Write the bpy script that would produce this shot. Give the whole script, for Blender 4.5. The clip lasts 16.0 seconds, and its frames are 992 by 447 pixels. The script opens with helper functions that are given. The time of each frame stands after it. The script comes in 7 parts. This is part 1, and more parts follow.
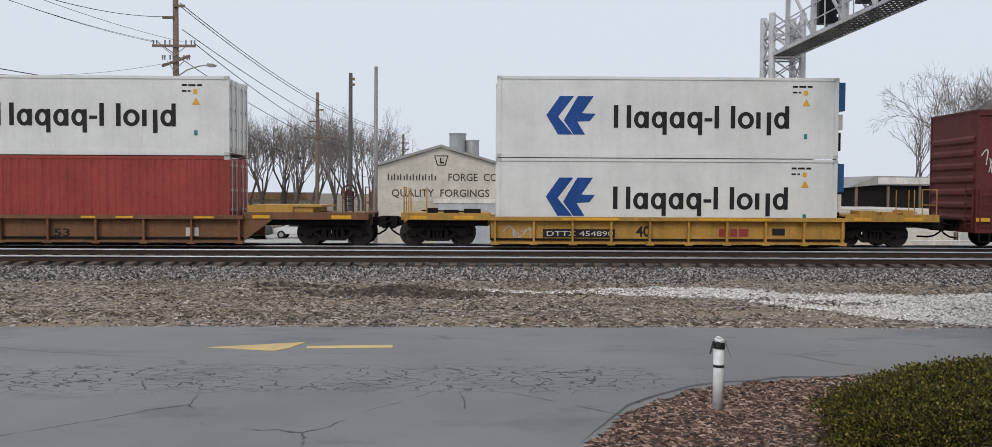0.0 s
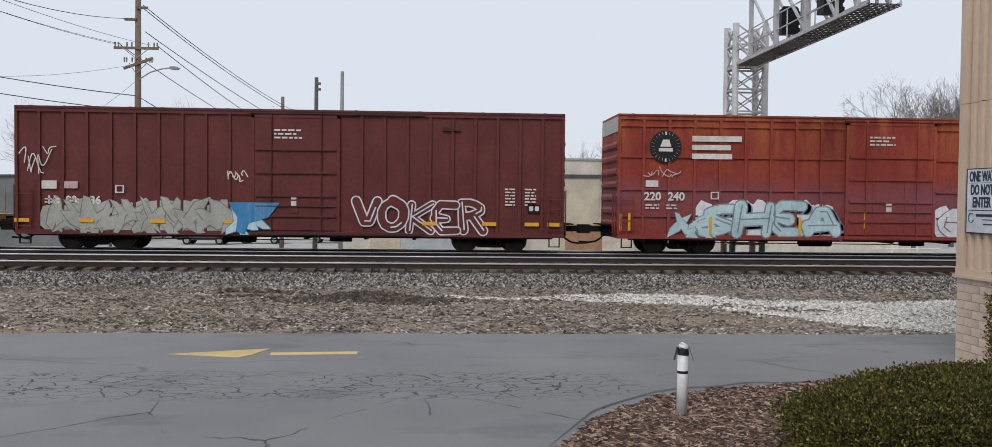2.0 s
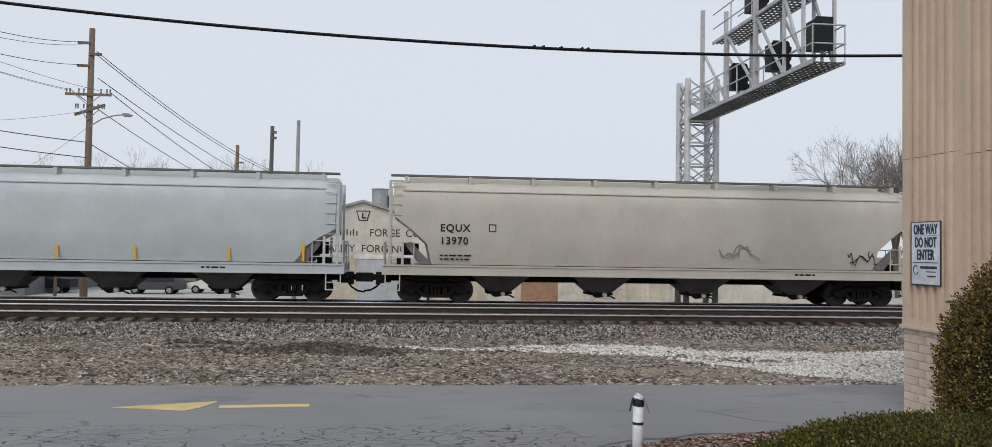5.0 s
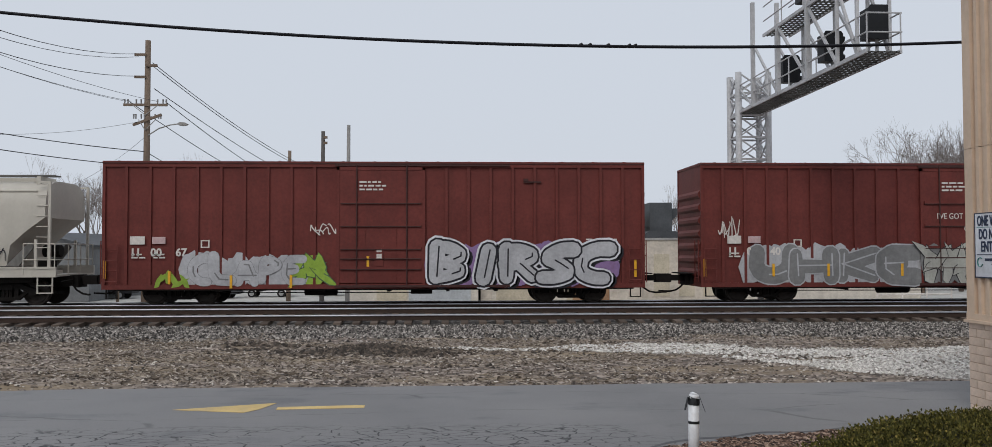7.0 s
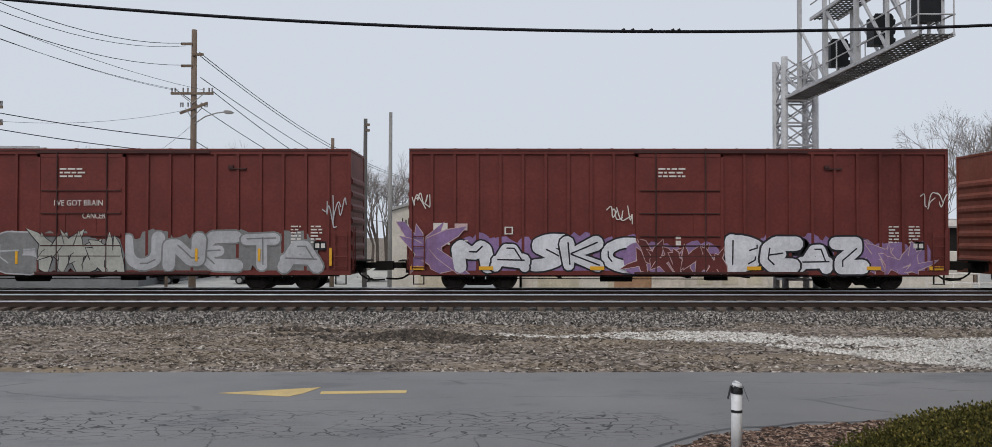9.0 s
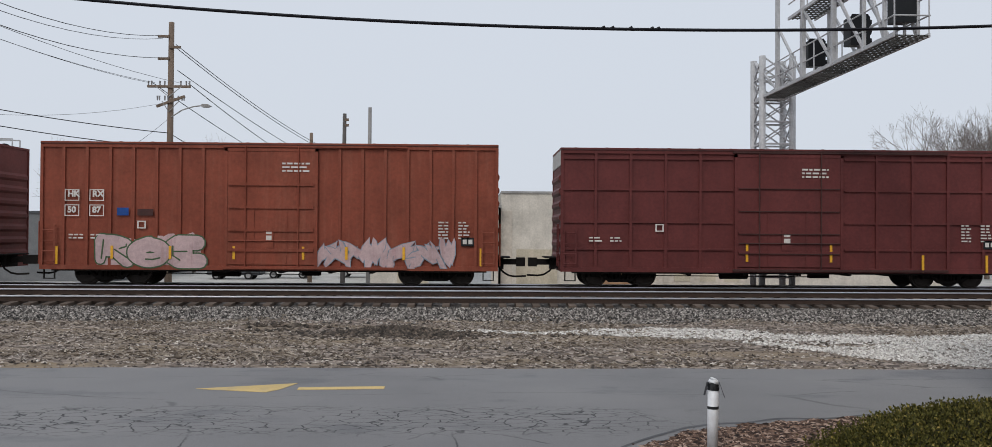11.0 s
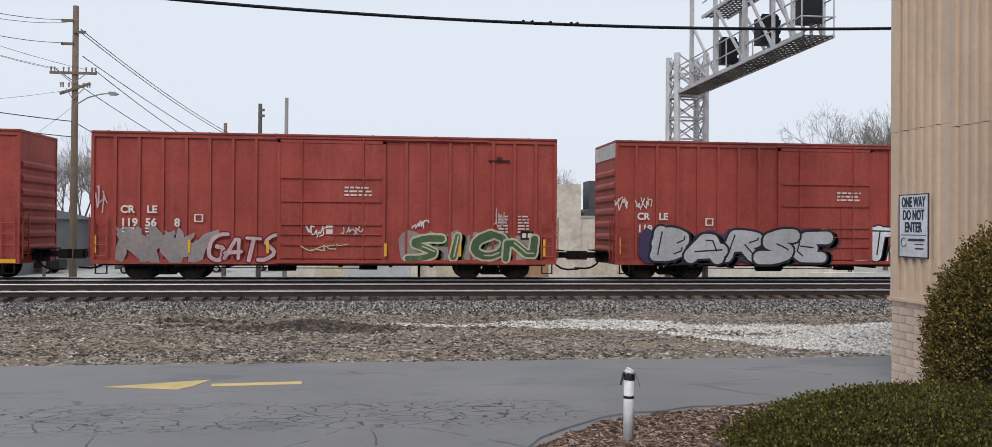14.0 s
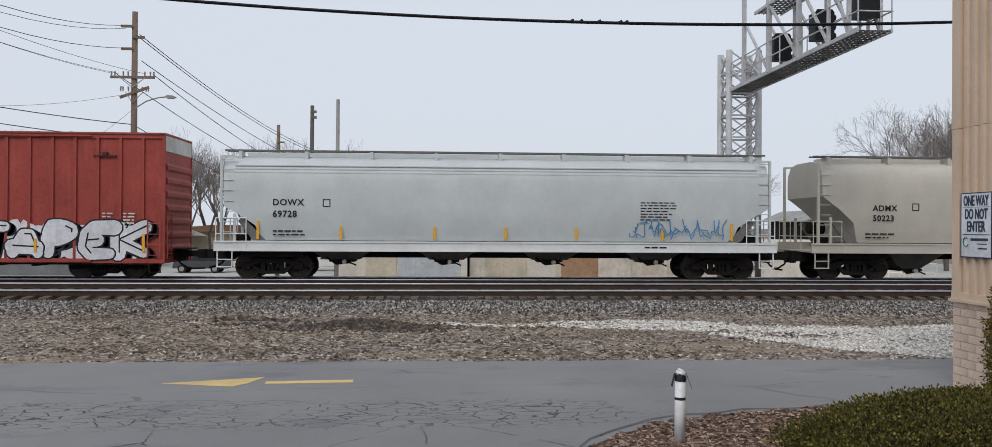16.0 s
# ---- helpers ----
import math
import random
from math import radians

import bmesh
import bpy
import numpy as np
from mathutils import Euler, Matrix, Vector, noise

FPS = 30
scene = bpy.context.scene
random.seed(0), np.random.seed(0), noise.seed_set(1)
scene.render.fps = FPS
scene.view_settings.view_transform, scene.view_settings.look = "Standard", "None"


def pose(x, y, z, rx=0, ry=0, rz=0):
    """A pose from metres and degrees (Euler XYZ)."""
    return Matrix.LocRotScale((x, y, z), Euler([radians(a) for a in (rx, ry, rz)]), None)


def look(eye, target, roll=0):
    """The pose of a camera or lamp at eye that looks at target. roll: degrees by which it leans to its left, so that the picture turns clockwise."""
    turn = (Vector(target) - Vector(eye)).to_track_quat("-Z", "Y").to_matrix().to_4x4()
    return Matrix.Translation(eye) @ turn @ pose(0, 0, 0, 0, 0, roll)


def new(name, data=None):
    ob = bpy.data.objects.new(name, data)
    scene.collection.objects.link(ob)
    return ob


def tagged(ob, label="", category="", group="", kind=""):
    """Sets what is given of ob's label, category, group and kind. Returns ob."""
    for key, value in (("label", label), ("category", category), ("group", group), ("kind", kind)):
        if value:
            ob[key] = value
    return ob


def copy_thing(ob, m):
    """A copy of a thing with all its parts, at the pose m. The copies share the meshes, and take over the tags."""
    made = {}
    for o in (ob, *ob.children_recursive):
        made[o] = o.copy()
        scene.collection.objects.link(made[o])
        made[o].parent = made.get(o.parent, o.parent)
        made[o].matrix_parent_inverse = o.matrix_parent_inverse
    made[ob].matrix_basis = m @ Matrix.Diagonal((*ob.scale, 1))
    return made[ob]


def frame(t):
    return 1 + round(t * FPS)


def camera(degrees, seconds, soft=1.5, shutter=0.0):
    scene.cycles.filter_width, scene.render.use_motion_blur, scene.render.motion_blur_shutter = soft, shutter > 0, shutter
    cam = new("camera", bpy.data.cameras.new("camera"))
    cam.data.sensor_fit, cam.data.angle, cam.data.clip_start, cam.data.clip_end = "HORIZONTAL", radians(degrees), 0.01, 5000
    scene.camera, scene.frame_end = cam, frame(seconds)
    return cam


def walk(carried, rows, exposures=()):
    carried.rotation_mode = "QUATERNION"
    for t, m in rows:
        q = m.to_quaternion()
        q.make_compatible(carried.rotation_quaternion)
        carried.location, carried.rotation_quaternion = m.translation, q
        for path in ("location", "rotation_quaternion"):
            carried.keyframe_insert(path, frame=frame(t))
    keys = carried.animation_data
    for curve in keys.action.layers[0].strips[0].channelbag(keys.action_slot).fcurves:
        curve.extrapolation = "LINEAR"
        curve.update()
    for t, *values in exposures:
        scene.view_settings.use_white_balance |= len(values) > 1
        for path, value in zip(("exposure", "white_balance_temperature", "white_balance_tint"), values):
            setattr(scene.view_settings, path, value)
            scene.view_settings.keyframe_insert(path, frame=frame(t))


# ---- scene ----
EYE = 1.9
cam = camera(59.7, 16.0, soft=0.5)
walk(cam, [
    (0, pose(0, 0, EYE, 88.00, -0.28, -1.00)),
    (0.5, pose(0, 0, EYE, 88.15, -0.32, 0.45)),
    (1, pose(0, 0, EYE, 88.30, -0.07, 0.20)),
    (1.5, pose(0, 0, EYE, 88.39, -0.40, -1.70)),
    (2, pose(0, 0, EYE, 88.43, -0.61, -3.23)),
    (2.5, pose(0, 0, EYE, 88.70, -0.97, -4.16)),
    (3, pose(0, 0, EYE, 89.06, -0.99, -4.78)),
    (3.5, pose(0, 0, EYE, 89.36, -1.09, -4.99)),
    (4, pose(0, 0, EYE, 90.09, -1.20, -5.65)),
    (4.2, pose(0, 0, EYE, 91.21, -1.18, -6.45)),
    (6.3, pose(0, 0, EYE, 91.93, 0.05, -4.26)),
    (6.5, pose(0, 0, EYE, 91.83, -0.06, -3.59)),
    (7, pose(0, 0, EYE, 91.77, 0.11, -2.80)),
    (7.5, pose(0, 0, EYE, 91.66, -0.10, -2.26)),
    (8, pose(0, 0, EYE, 91.44, 0.01, -1.62)),
    (8.5, pose(0, 0, EYE, 91.32, -0.02, -0.66)),
    (9, pose(0, 0, EYE, 90.91, -0.03, -0.07)),
    (9.5, pose(0, 0, EYE, 90.74, 0.10, 0.30)),
    (10, pose(0, 0, EYE, 90.60, 0.23, 0.26)),
    (10.2, pose(0, 0, EYE, 90.63, 0.11, 0.09)),
    (12.5, pose(0, 0, EYE, 90.64, -0.30, -5.08)),
    (13, pose(0, 0, EYE, 90.56, -0.25, -5.86)),
    (13.5, pose(0, 0, EYE, 90.29, -0.38, -6.46)),
    (14, pose(0, 0, EYE, 90.23, -0.39, -6.78)),
    (14.5, pose(0, 0, EYE, 90.15, -0.55, -6.66)),
    (15, pose(0, 0, EYE, 89.95, -0.36, -6.31)),
    (15.5, pose(0, 0, EYE, 90.04, -0.20, -4.90)),
    (16, pose(0, 0, EYE, 90.20, -0.32, -3.51)),
], exposures=((0, 0.14), (1.5, 0.13), (2.5, 0.26), (3, 0.3), (3.5, 0.18), (4.2, 0.22), (6.3, -0.04), (7.5, -0.04), (9, 0.0), (10.2, 0.03), (12.3, 0.1), (13, 0.24), (13.5, 0.24), (14.5, 0.29), (15.5, 0.26), (16, 0.1)))

# ---- world and light ----
SUN_EL, SUN_ROT = radians(42), radians(204)
world = bpy.data.worlds.new("overcast_sky")
scene.world = world
world.use_nodes = True
wn, wl = world.node_tree.nodes, world.node_tree.links
bg = wn["Background"]
sky = wn.new("ShaderNodeTexSky")
sky.sky_type, sky.sun_disc, sky.sun_elevation, sky.sun_rotation = "NISHITA", False, SUN_EL, SUN_ROT
sky.air_density, sky.dust_density, sky.ozone_density = 1.0, 6.0, 1.0
# thick even cloud: most of the sky's colour is lost in a pale grey veil
veil = wn.new("ShaderNodeMixRGB")
veil.inputs[0].default_value = 0.93
veil.inputs[2].default_value = (6.6, 7.1, 7.9, 1)
wl.new(sky.outputs[0], veil.inputs[1])
wl.new(veil.outputs[0], bg.inputs[0])
bg.inputs[1].default_value = 0.1
sun = new("sun", bpy.data.lights.new("sun", "SUN"))
sun.data.energy, sun.data.angle, sun.data.color = 1.0, radians(25), (1.0, 0.96, 0.9)
sun.matrix_basis = look((-12, -60, 60), (15, 0, 0))

# ---- materials ----
def nodes_of(name):
    m = bpy.data.materials.new(name)
    m.use_nodes = True
    return m, m.node_tree.nodes, m.node_tree.links, m.node_tree.nodes["Principled BSDF"]


def ramp_node(n, stops):
    r = n.new("ShaderNodeValToRGB")
    while len(r.color_ramp.elements) < len(stops):
        r.color_ramp.elements.new(0.5)
    for e, (p, c) in zip(r.color_ramp.elements, stops):
        e.position, e.color = p, (*c, 1)
    return r


def tex_noise(n, l, scale, detail=6, rough=0.6, stretch=(1, 1, 1), space="Object"):
    tc, mp, t = n.new("ShaderNodeTexCoord"), n.new("ShaderNodeMapping"), n.new("ShaderNodeTexNoise")
    mp.inputs["Scale"].default_value = stretch
    l.new(tc.outputs[space], mp.inputs[0])
    l.new(mp.outputs[0], t.inputs["Vector"])
    t.inputs["Scale"].default_value, t.inputs["Detail"].default_value, t.inputs["Roughness"].default_value = scale, detail, rough
    return t


def mixed(n, l, fac, a, b, mode="MIX"):
    x = n.new("ShaderNodeMixRGB")
    x.blend_type = mode
    for sock, v in zip(x.inputs, (fac, a, b)):
        if isinstance(v, (int, float)):
            sock.default_value = v
        elif isinstance(v, tuple):
            sock.default_value = (*v, 1)
        else:
            l.new(v, sock)
    return x.outputs[0]


def worn(name, base, dirt=(0.1, 0.08, 0.06), amount=0.35, rough=0.6, metal=0.0, grain=9.0, streak=True, bump=0.15, island=0.0, vary=0.72, speck=0.2):
    """Paint or metal with broad blotches, fine grain and downward streaks of dirt."""
    m, n, l, b = nodes_of(name)
    big = tex_noise(n, l, 0.7, 5, 0.65)
    fine = tex_noise(n, l, grain, 8, 0.7)
    run = tex_noise(n, l, 2.5, 6, 0.7, (1.6, 1.6, 0.12) if streak else (1, 1, 1))
    r1 = ramp_node(n, [(0.35, (0, 0, 0)), (0.75, (1, 1, 1))])
    l.new(big.outputs[0], r1.inputs[0])
    r2 = ramp_node(n, [(0.5, (0, 0, 0)), (0.78, (1, 1, 1))])
    l.new(run.outputs[0], r2.inputs[0])
    dark = tuple(c * vary for c in base)
    lite = tuple(min(1, c * 1.12) for c in base)
    c = mixed(n, l, r1.outputs[0], lite, dark)
    k = n.new("ShaderNodeMath")
    k.operation = "MULTIPLY"
    k.inputs[1].default_value = amount
    l.new(r2.outputs[0], k.inputs[0])
    c = mixed(n, l, k.outputs[0], c, dirt)
    r3 = ramp_node(n, [(0.3, (1 - speck,) * 3), (0.7, (1 + speck / 2,) * 3)])
    l.new(fine.outputs[0], r3.inputs[0])
    c = mixed(n, l, 1.0, c, r3.outputs[0], "MULTIPLY")
    if island:
        g, rr = n.new("ShaderNodeObjectInfo"), ramp_node(n, [(0, (1 - island,) * 3), (1, (1 + island,) * 3)])
        l.new(g.outputs["Random"], rr.inputs[0])
        c = mixed(n, l, 1.0, c, rr.outputs[0], "MULTIPLY")
    l.new(c, b.inputs["Base Color"])
    b.inputs["Roughness"].default_value, b.inputs["Metallic"].default_value = rough, metal
    b.inputs["Specular IOR Level"].default_value = 0.5 if rough < 0.42 else 0.22
    bp = n.new("ShaderNodeBump")
    bp.inputs["Strength"].default_value, bp.inputs["Distance"].default_value = bump, 0.02
    l.new(fine.outputs[0], bp.inputs["Height"])
    l.new(bp.outputs[0], b.inputs["Normal"])
    return m


BOX_BROWN = worn("boxcar_brown_paint", (0.155, 0.036, 0.03), (0.07, 0.03, 0.025), 0.3)
BOX_DARK = worn("boxcar_maroon_paint", (0.135, 0.034, 0.032), (0.075, 0.03, 0.03), 0.35)
BOX_RED = worn("boxcar_faded_red_paint", (0.335, 0.061, 0.048), (0.47, 0.17, 0.14), 0.3)
BOX_ORANGE = worn("boxcar_orange_brown_paint", (0.245, 0.062, 0.036), (0.34, 0.15, 0.1), 0.35)
# dirt colour that also stands in for shade along door rods and lips
RIB_DARK = worn("boxcar_dirt_and_shade", (0.07, 0.03, 0.027), (0.03, 0.02, 0.02), 0.5)
GALV = worn("galvanised_steel", (0.5, 0.49, 0.46), (0.3, 0.24, 0.18), 0.4, 0.45, 0.3)
HOP_GREY = worn("hopper_grey_paint", (0.47, 0.5, 0.51), (0.36, 0.36, 0.35), 0.07, 0.5, vary=0.92, speck=0.05)
HOP_LIGHT = worn("hopper_white_paint", (0.50, 0.53, 0.535), (0.4, 0.4, 0.38), 0.07, 0.5, vary=0.92, speck=0.05)
HOP_SILL = worn("hopper_sill_white_paint", (0.66, 0.68, 0.68), (0.42, 0.4, 0.36), 0.2, 0.45, vary=0.92, speck=0.05)
HOP_BEIGE = worn("hopper_beige_paint", (0.48, 0.45, 0.395), (0.36, 0.31, 0.25), 0.15, 0.5, vary=0.92, speck=0.05)
# grime black, also used on blocks that stand in for deep shade
UNDER = worn("underframe_grime_and_shade", (0.014, 0.012, 0.011), (0.035, 0.028, 0.022), 0.4, 0.95)
HATCH = worn("hopper_gate_steel", (0.17, 0.165, 0.155), (0.05, 0.04, 0.03), 0.5, 0.75)
WHEEL_STEEL = worn("wheel_steel", (0.05, 0.042, 0.037), (0.02, 0.02, 0.02), 0.5, 0.6, 0.3)
WELL_YELLOW = worn("well_car_yellow", (0.50, 0.28, 0.065), (0.13, 0.08, 0.05), 0.6)
WELL_BROWN = worn("well_car_rusted_yellow", (0.205, 0.1, 0.05), (0.07, 0.04, 0.03), 0.7)
BOX_WHITE = worn("container_white_paint", (0.69, 0.69, 0.67), (0.4, 0.36, 0.3), 0.18, 0.45, vary=0.92, speck=0.05)
BOX_CRIMSON = worn("container_red_paint", (0.34, 0.06, 0.05), (0.12, 0.04, 0.03), 0.3, 0.5)
LOGO_BLUE = worn("logo_blue", (0.018, 0.075, 0.29), (0.02, 0.05, 0.2), 0.1, 0.5)
INK_BLACK = worn("black_paint", (0.02, 0.02, 0.022), (0.05, 0.05, 0.05), 0.1, 0.55)
INK_WHITE = worn("white_stencil_paint", (0.68, 0.64, 0.6), (0.35, 0.25, 0.2), 0.35, 0.6)
REFLECT = worn("yellow_reflector", (0.78, 0.40, 0.02), (0.4, 0.25, 0.05), 0.2, 0.4)
PLASTIC_BLUE = worn("blue_reefer_unit", (0.03, 0.11, 0.26), (0.04, 0.05, 0.07), 0.4, 0.45)



def rusted_red():
    """Red paint burnt to orange in rain-washed patches towards the top, with a dusky overspray band low down."""
    m, n, l, b = nodes_of("rusted_red_paint")
    tc, sx = n.new("ShaderNodeTexCoord"), n.new("ShaderNodeSeparateXYZ")
    l.new(tc.outputs["Object"], sx.inputs[0])
    big, run, fine = tex_noise(n, l, 0.9, 6, 0.7), tex_noise(n, l, 1.4, 6, 0.7, (1.5, 1.5, 0.25)), tex_noise(n, l, 10, 6, 0.7)
    r1 = ramp_node(n, [(0.35, (0.31, 0.05, 0.034)), (0.65, (0.22, 0.036, 0.03))])
    l.new(big.outputs[0], r1.inputs[0])
    up = n.new("ShaderNodeMapRange")
    up.inputs[1].default_value, up.inputs[2].default_value = 2.2, 4.9
    l.new(sx.outputs[2], up.inputs[0])
    r2 = ramp_node(n, [(0.42, (0, 0, 0)), (0.62, (1, 1, 1))])
    l.new(run.outputs[0], r2.inputs[0])
    c = mixed(n, l, mixed(n, l, 1.0, r2.outputs[0], up.outputs[0], "MULTIPLY"), r1.outputs[0], (0.40, 0.11, 0.04))
    band = ramp_node(n, [(0.0, (0, 0, 0)), (0.2, (0.15, 0.15, 0.15)), (0.42, (0.75, 0.75, 0.75)), (0.58, (0, 0, 0))])
    sc = n.new("ShaderNodeMath")
    sc.operation, sc.inputs[1].default_value = "MULTIPLY", 0.2
    l.new(sx.outputs[2], sc.inputs[0])
    l.new(sc.outputs[0], band.inputs[0])
    c = mixed(n, l, mixed(n, l, 1.0, band.outputs[0], big.outputs[0], "MULTIPLY"), c, (0.2, 0.13, 0.17))
    rf = ramp_node(n, [(0.3, (0.8, 0.8, 0.8)), (0.7, (1.1, 1.1, 1.1))])
    l.new(fine.outputs[0], rf.inputs[0])
    l.new(mixed(n, l, 1.0, c, rf.outputs[0], "MULTIPLY"), b.inputs["Base Color"])
    b.inputs["Roughness"].default_value, b.inputs["Specular IOR Level"].default_value = 0.65, 0.2
    return m


BOX_RUST = rusted_red()


# ---- building kit ----
def cube(bm, x0, x1, y0, y1, z0, z1):
    v = [bm.verts.new((x, y, z)) for x in (x0, x1) for y in (y0, y1) for z in (z0, z1)]
    for f in ((0, 1, 3, 2), (4, 6, 7, 5), (0, 4, 5, 1), (2, 3, 7, 6), (0, 2, 6, 4), (1, 5, 7, 3)):
        bm.faces.new([v[i] for i in f])


def rod(bm, a, b, r, seg=8, r2=None, cap=True):
    a, b = Vector(a), Vector(b)
    d = b - a
    q = d.to_track_quat("Z", "Y")
    r2 = r if r2 is None else r2
    lo, hi = [], []
    for i in range(seg):
        w = 2 * math.pi * i / seg
        u = Vector((math.cos(w), math.sin(w), 0))
        lo.append(bm.verts.new(a + q @ (u * r)))
        hi.append(bm.verts.new(b + q @ (u * r2)))
    for i in range(seg):
        j = (i + 1) % seg
        bm.faces.new((lo[i], lo[j], hi[j], hi[i]))
    if cap:
        bm.faces.new(lo[::-1])
        bm.faces.new(hi)


def prism(bm, pts, y0, y1):
    """An outline in x and z, drawn out from y0 to y1."""
    a = [bm.verts.new((x, y0, z)) for x, z in pts]
    b = [bm.verts.new((x, y1, z)) for x, z in pts]
    bm.faces.new(a)
    bm.faces.new(b[::-1])
    for i in range(len(pts)):
        j = (i + 1) % len(pts)
        bm.faces.new((a[j], a[i], b[i], b[j]))


def beam(bm, a, b, w, h=None):
    """A square bar from a to b."""
    a, b = Vector(a), Vector(b)
    h = w if h is None else h
    q = (b - a).to_track_quat("Z", "Y")
    ring = [[bm.verts.new(p + q @ Vector((sx * w / 2, sy * h / 2, 0))) for sx, sy in ((-1, -1), (1, -1), (1, 1), (-1, 1))] for p in (a, b)]
    for i in range(4):
        j = (i + 1) % 4
        bm.faces.new((ring[0][i], ring[0][j], ring[1][j], ring[1][i]))
    bm.faces.new(ring[0][::-1])
    bm.faces.new(ring[1])


def mesh_of(name, bm, material, smooth=False):
    bmesh.ops.recalc_face_normals(bm, faces=bm.faces)
    me = bpy.data.meshes.new(name)
    bm.to_mesh(me)
    bm.free()
    for mt in material if isinstance(material, (list, tuple)) else (material,):
        me.materials.append(mt)
    if smooth:
        me.polygons.foreach_set("use_smooth", [True] * len(me.polygons))
    return me


def part(name, bm, material, parent=None, label="", smooth=False):
    ob = new(name, mesh_of(name, bm, material, smooth))
    ob.parent = parent
    if label:
        ob["label"] = label
    return ob


def share(name, me, parent, x=0, y=0, z=0, label="", rz=0):
    ob = new(name, me)
    ob.parent = parent
    ob.location = (x, y, z)
    ob.rotation_euler = (0, 0, rz)
    if label:
        ob["label"] = label
    return ob


def boxes(*bs):
    bm = bmesh.new()
    for b in bs:
        cube(bm, *b)
    return bm


def thing(name, label, category, group="", kind=""):
    return tagged(new(name), label, category, group, kind)


def lettering(name, text, size, material, parent, x, y, z, label="", width=None, spacing=1.0, align="LEFT", rz=0.0, bold=0.0, depth=0.004):
    """Raised letters from the built-in font, upright, facing -y, turned by rz about z; z is the foot of the letters."""
    cu = bpy.data.curves.new(name, "FONT")
    cu.body, cu.size, cu.space_character, cu.align_x, cu.offset, cu.extrude = text, size / 0.69, spacing, align, bold, depth
    cu.resolution_u = 3
    tmp = bpy.data.objects.new(name, cu)
    me = bpy.data.meshes.new_from_object(tmp)
    bpy.data.objects.remove(tmp)
    me.materials.clear()
    me.materials.append(material)
    if width:
        xs = [v.co.x for v in me.vertices]
        w = max(xs) - min(xs)
        for v in me.vertices:
            v.co.x *= width / w
    ob = new(name, me)
    ob.parent = parent
    ob.matrix_basis = Matrix.Translation((x, y, z)) @ pose(0, 0, 0, 90, 0, rz)
    if label:
        ob["label"] = label
    return ob

# ---- ground, road, tracks ----
def ground_z(y):
    """The lie of the land across the tracks: lot, shallow swale, track bed, then a fall to the yard beyond."""
    return float(np.interp(y, [-60, 12.0, 12.6, 17, 25.2, 26.2, 34.4, 36.5, 44, 70, 5000], [-0.07, -0.07, -0.05, -0.2, -0.42, -0.46, -0.5, -0.55, -2.2, -2.45, -2.45]))


def pebble_mat(name, stops, scale, rough=0.9, bump=0.6, patch=None):
    m, n, l, b = nodes_of(name)
    tc, v = n.new("ShaderNodeTexCoord"), n.new("ShaderNodeTexVoronoi")
    v.inputs["Scale"].default_value, v.inputs["Randomness"].default_value = scale, 1.0
    l.new(tc.outputs["Object"], v.inputs["Vector"])
    sep = n.new("ShaderNodeSeparateColor")
    l.new(v.outputs["Color"], sep.inputs[0])
    r = ramp_node(n, stops)
    l.new(sep.outputs[0], r.inputs[0])
    big = tex_noise(n, l, 0.35, 6, 0.7)
    rb = ramp_node(n, [(0.3, (0.7, 0.68, 0.66)), (0.7, (1.2, 1.2, 1.2))])
    l.new(big.outputs[0], rb.inputs[0])
    c = mixed(n, l, 1.0, r.outputs[0], rb.outputs[0], "MULTIPLY")
    if patch:
        pn = tex_noise(n, l, 0.5, 8, 0.72, (0.5, 1.6, 1))
        rp = ramp_node(n, [(0.48, (0, 0, 0)), (0.6, (1, 1, 1))])
        l.new(pn.outputs[0], rp.inputs[0])
        fine = tex_noise(n, l, 14, 5, 0.7)
        pc = mixed(n, l, fine.outputs[0], tuple(x * 0.6 for x in patch), tuple(x * 1.3 for x in patch))
        c = mixed(n, l, rp.outputs[0], c, pc)
    l.new(c, b.inputs["Base Color"])
    b.inputs["Roughness"].default_value = rough
    bp = n.new("ShaderNodeBump")
    bp.inputs["Strength"].default_value, bp.inputs["Distance"].default_value = bump, 0.04
    l.new(v.outputs["Distance"], bp.inputs["Height"])
    l.new(bp.outputs[0], b.inputs["Normal"])
    return m


DIRT = pebble_mat("dirt_and_gravel", [(0, (0.05, 0.038, 0.03)), (0.5, (0.165, 0.13, 0.105)), (1, (0.41, 0.345, 0.295))], 9, patch=(0.25, 0.19, 0.125))
BALLAST = pebble_mat("track_ballast", [(0, (0.03, 0.028, 0.026)), (0.5, (0.16, 0.15, 0.138)), (1, (0.4, 0.38, 0.355))], 9, bump=0.9)
BALLAST_OILY = pebble_mat("oil_darkened_ballast", [(0, (0.018, 0.017, 0.016)), (0.5, (0.06, 0.056, 0.052)), (1, (0.16, 0.15, 0.14))], 9, bump=0.9)
YARD = worn("yard_concrete", (0.5, 0.49, 0.46), (0.3, 0.28, 0.26), 0.4, 0.85, streak=False)


def sheet(name, xs, ys, zfun, material, label, category="", jitter=0.0, kind="structure"):
    rnd = random.Random(name)
    vs = [(x, y, zfun(x, y) + rnd.uniform(-jitter, jitter)) for y in ys for x in xs]
    w = len(xs)
    fs = [(j * w + i, j * w + i + 1, (j + 1) * w + i + 1, (j + 1) * w + i) for j in range(len(ys) - 1) for i in range(w - 1)]
    me = bpy.data.meshes.new(name)
    me.from_pydata(vs, [], fs)
    me.materials.append(material)
    return tagged(new(name, me), label, category or name, kind=kind)


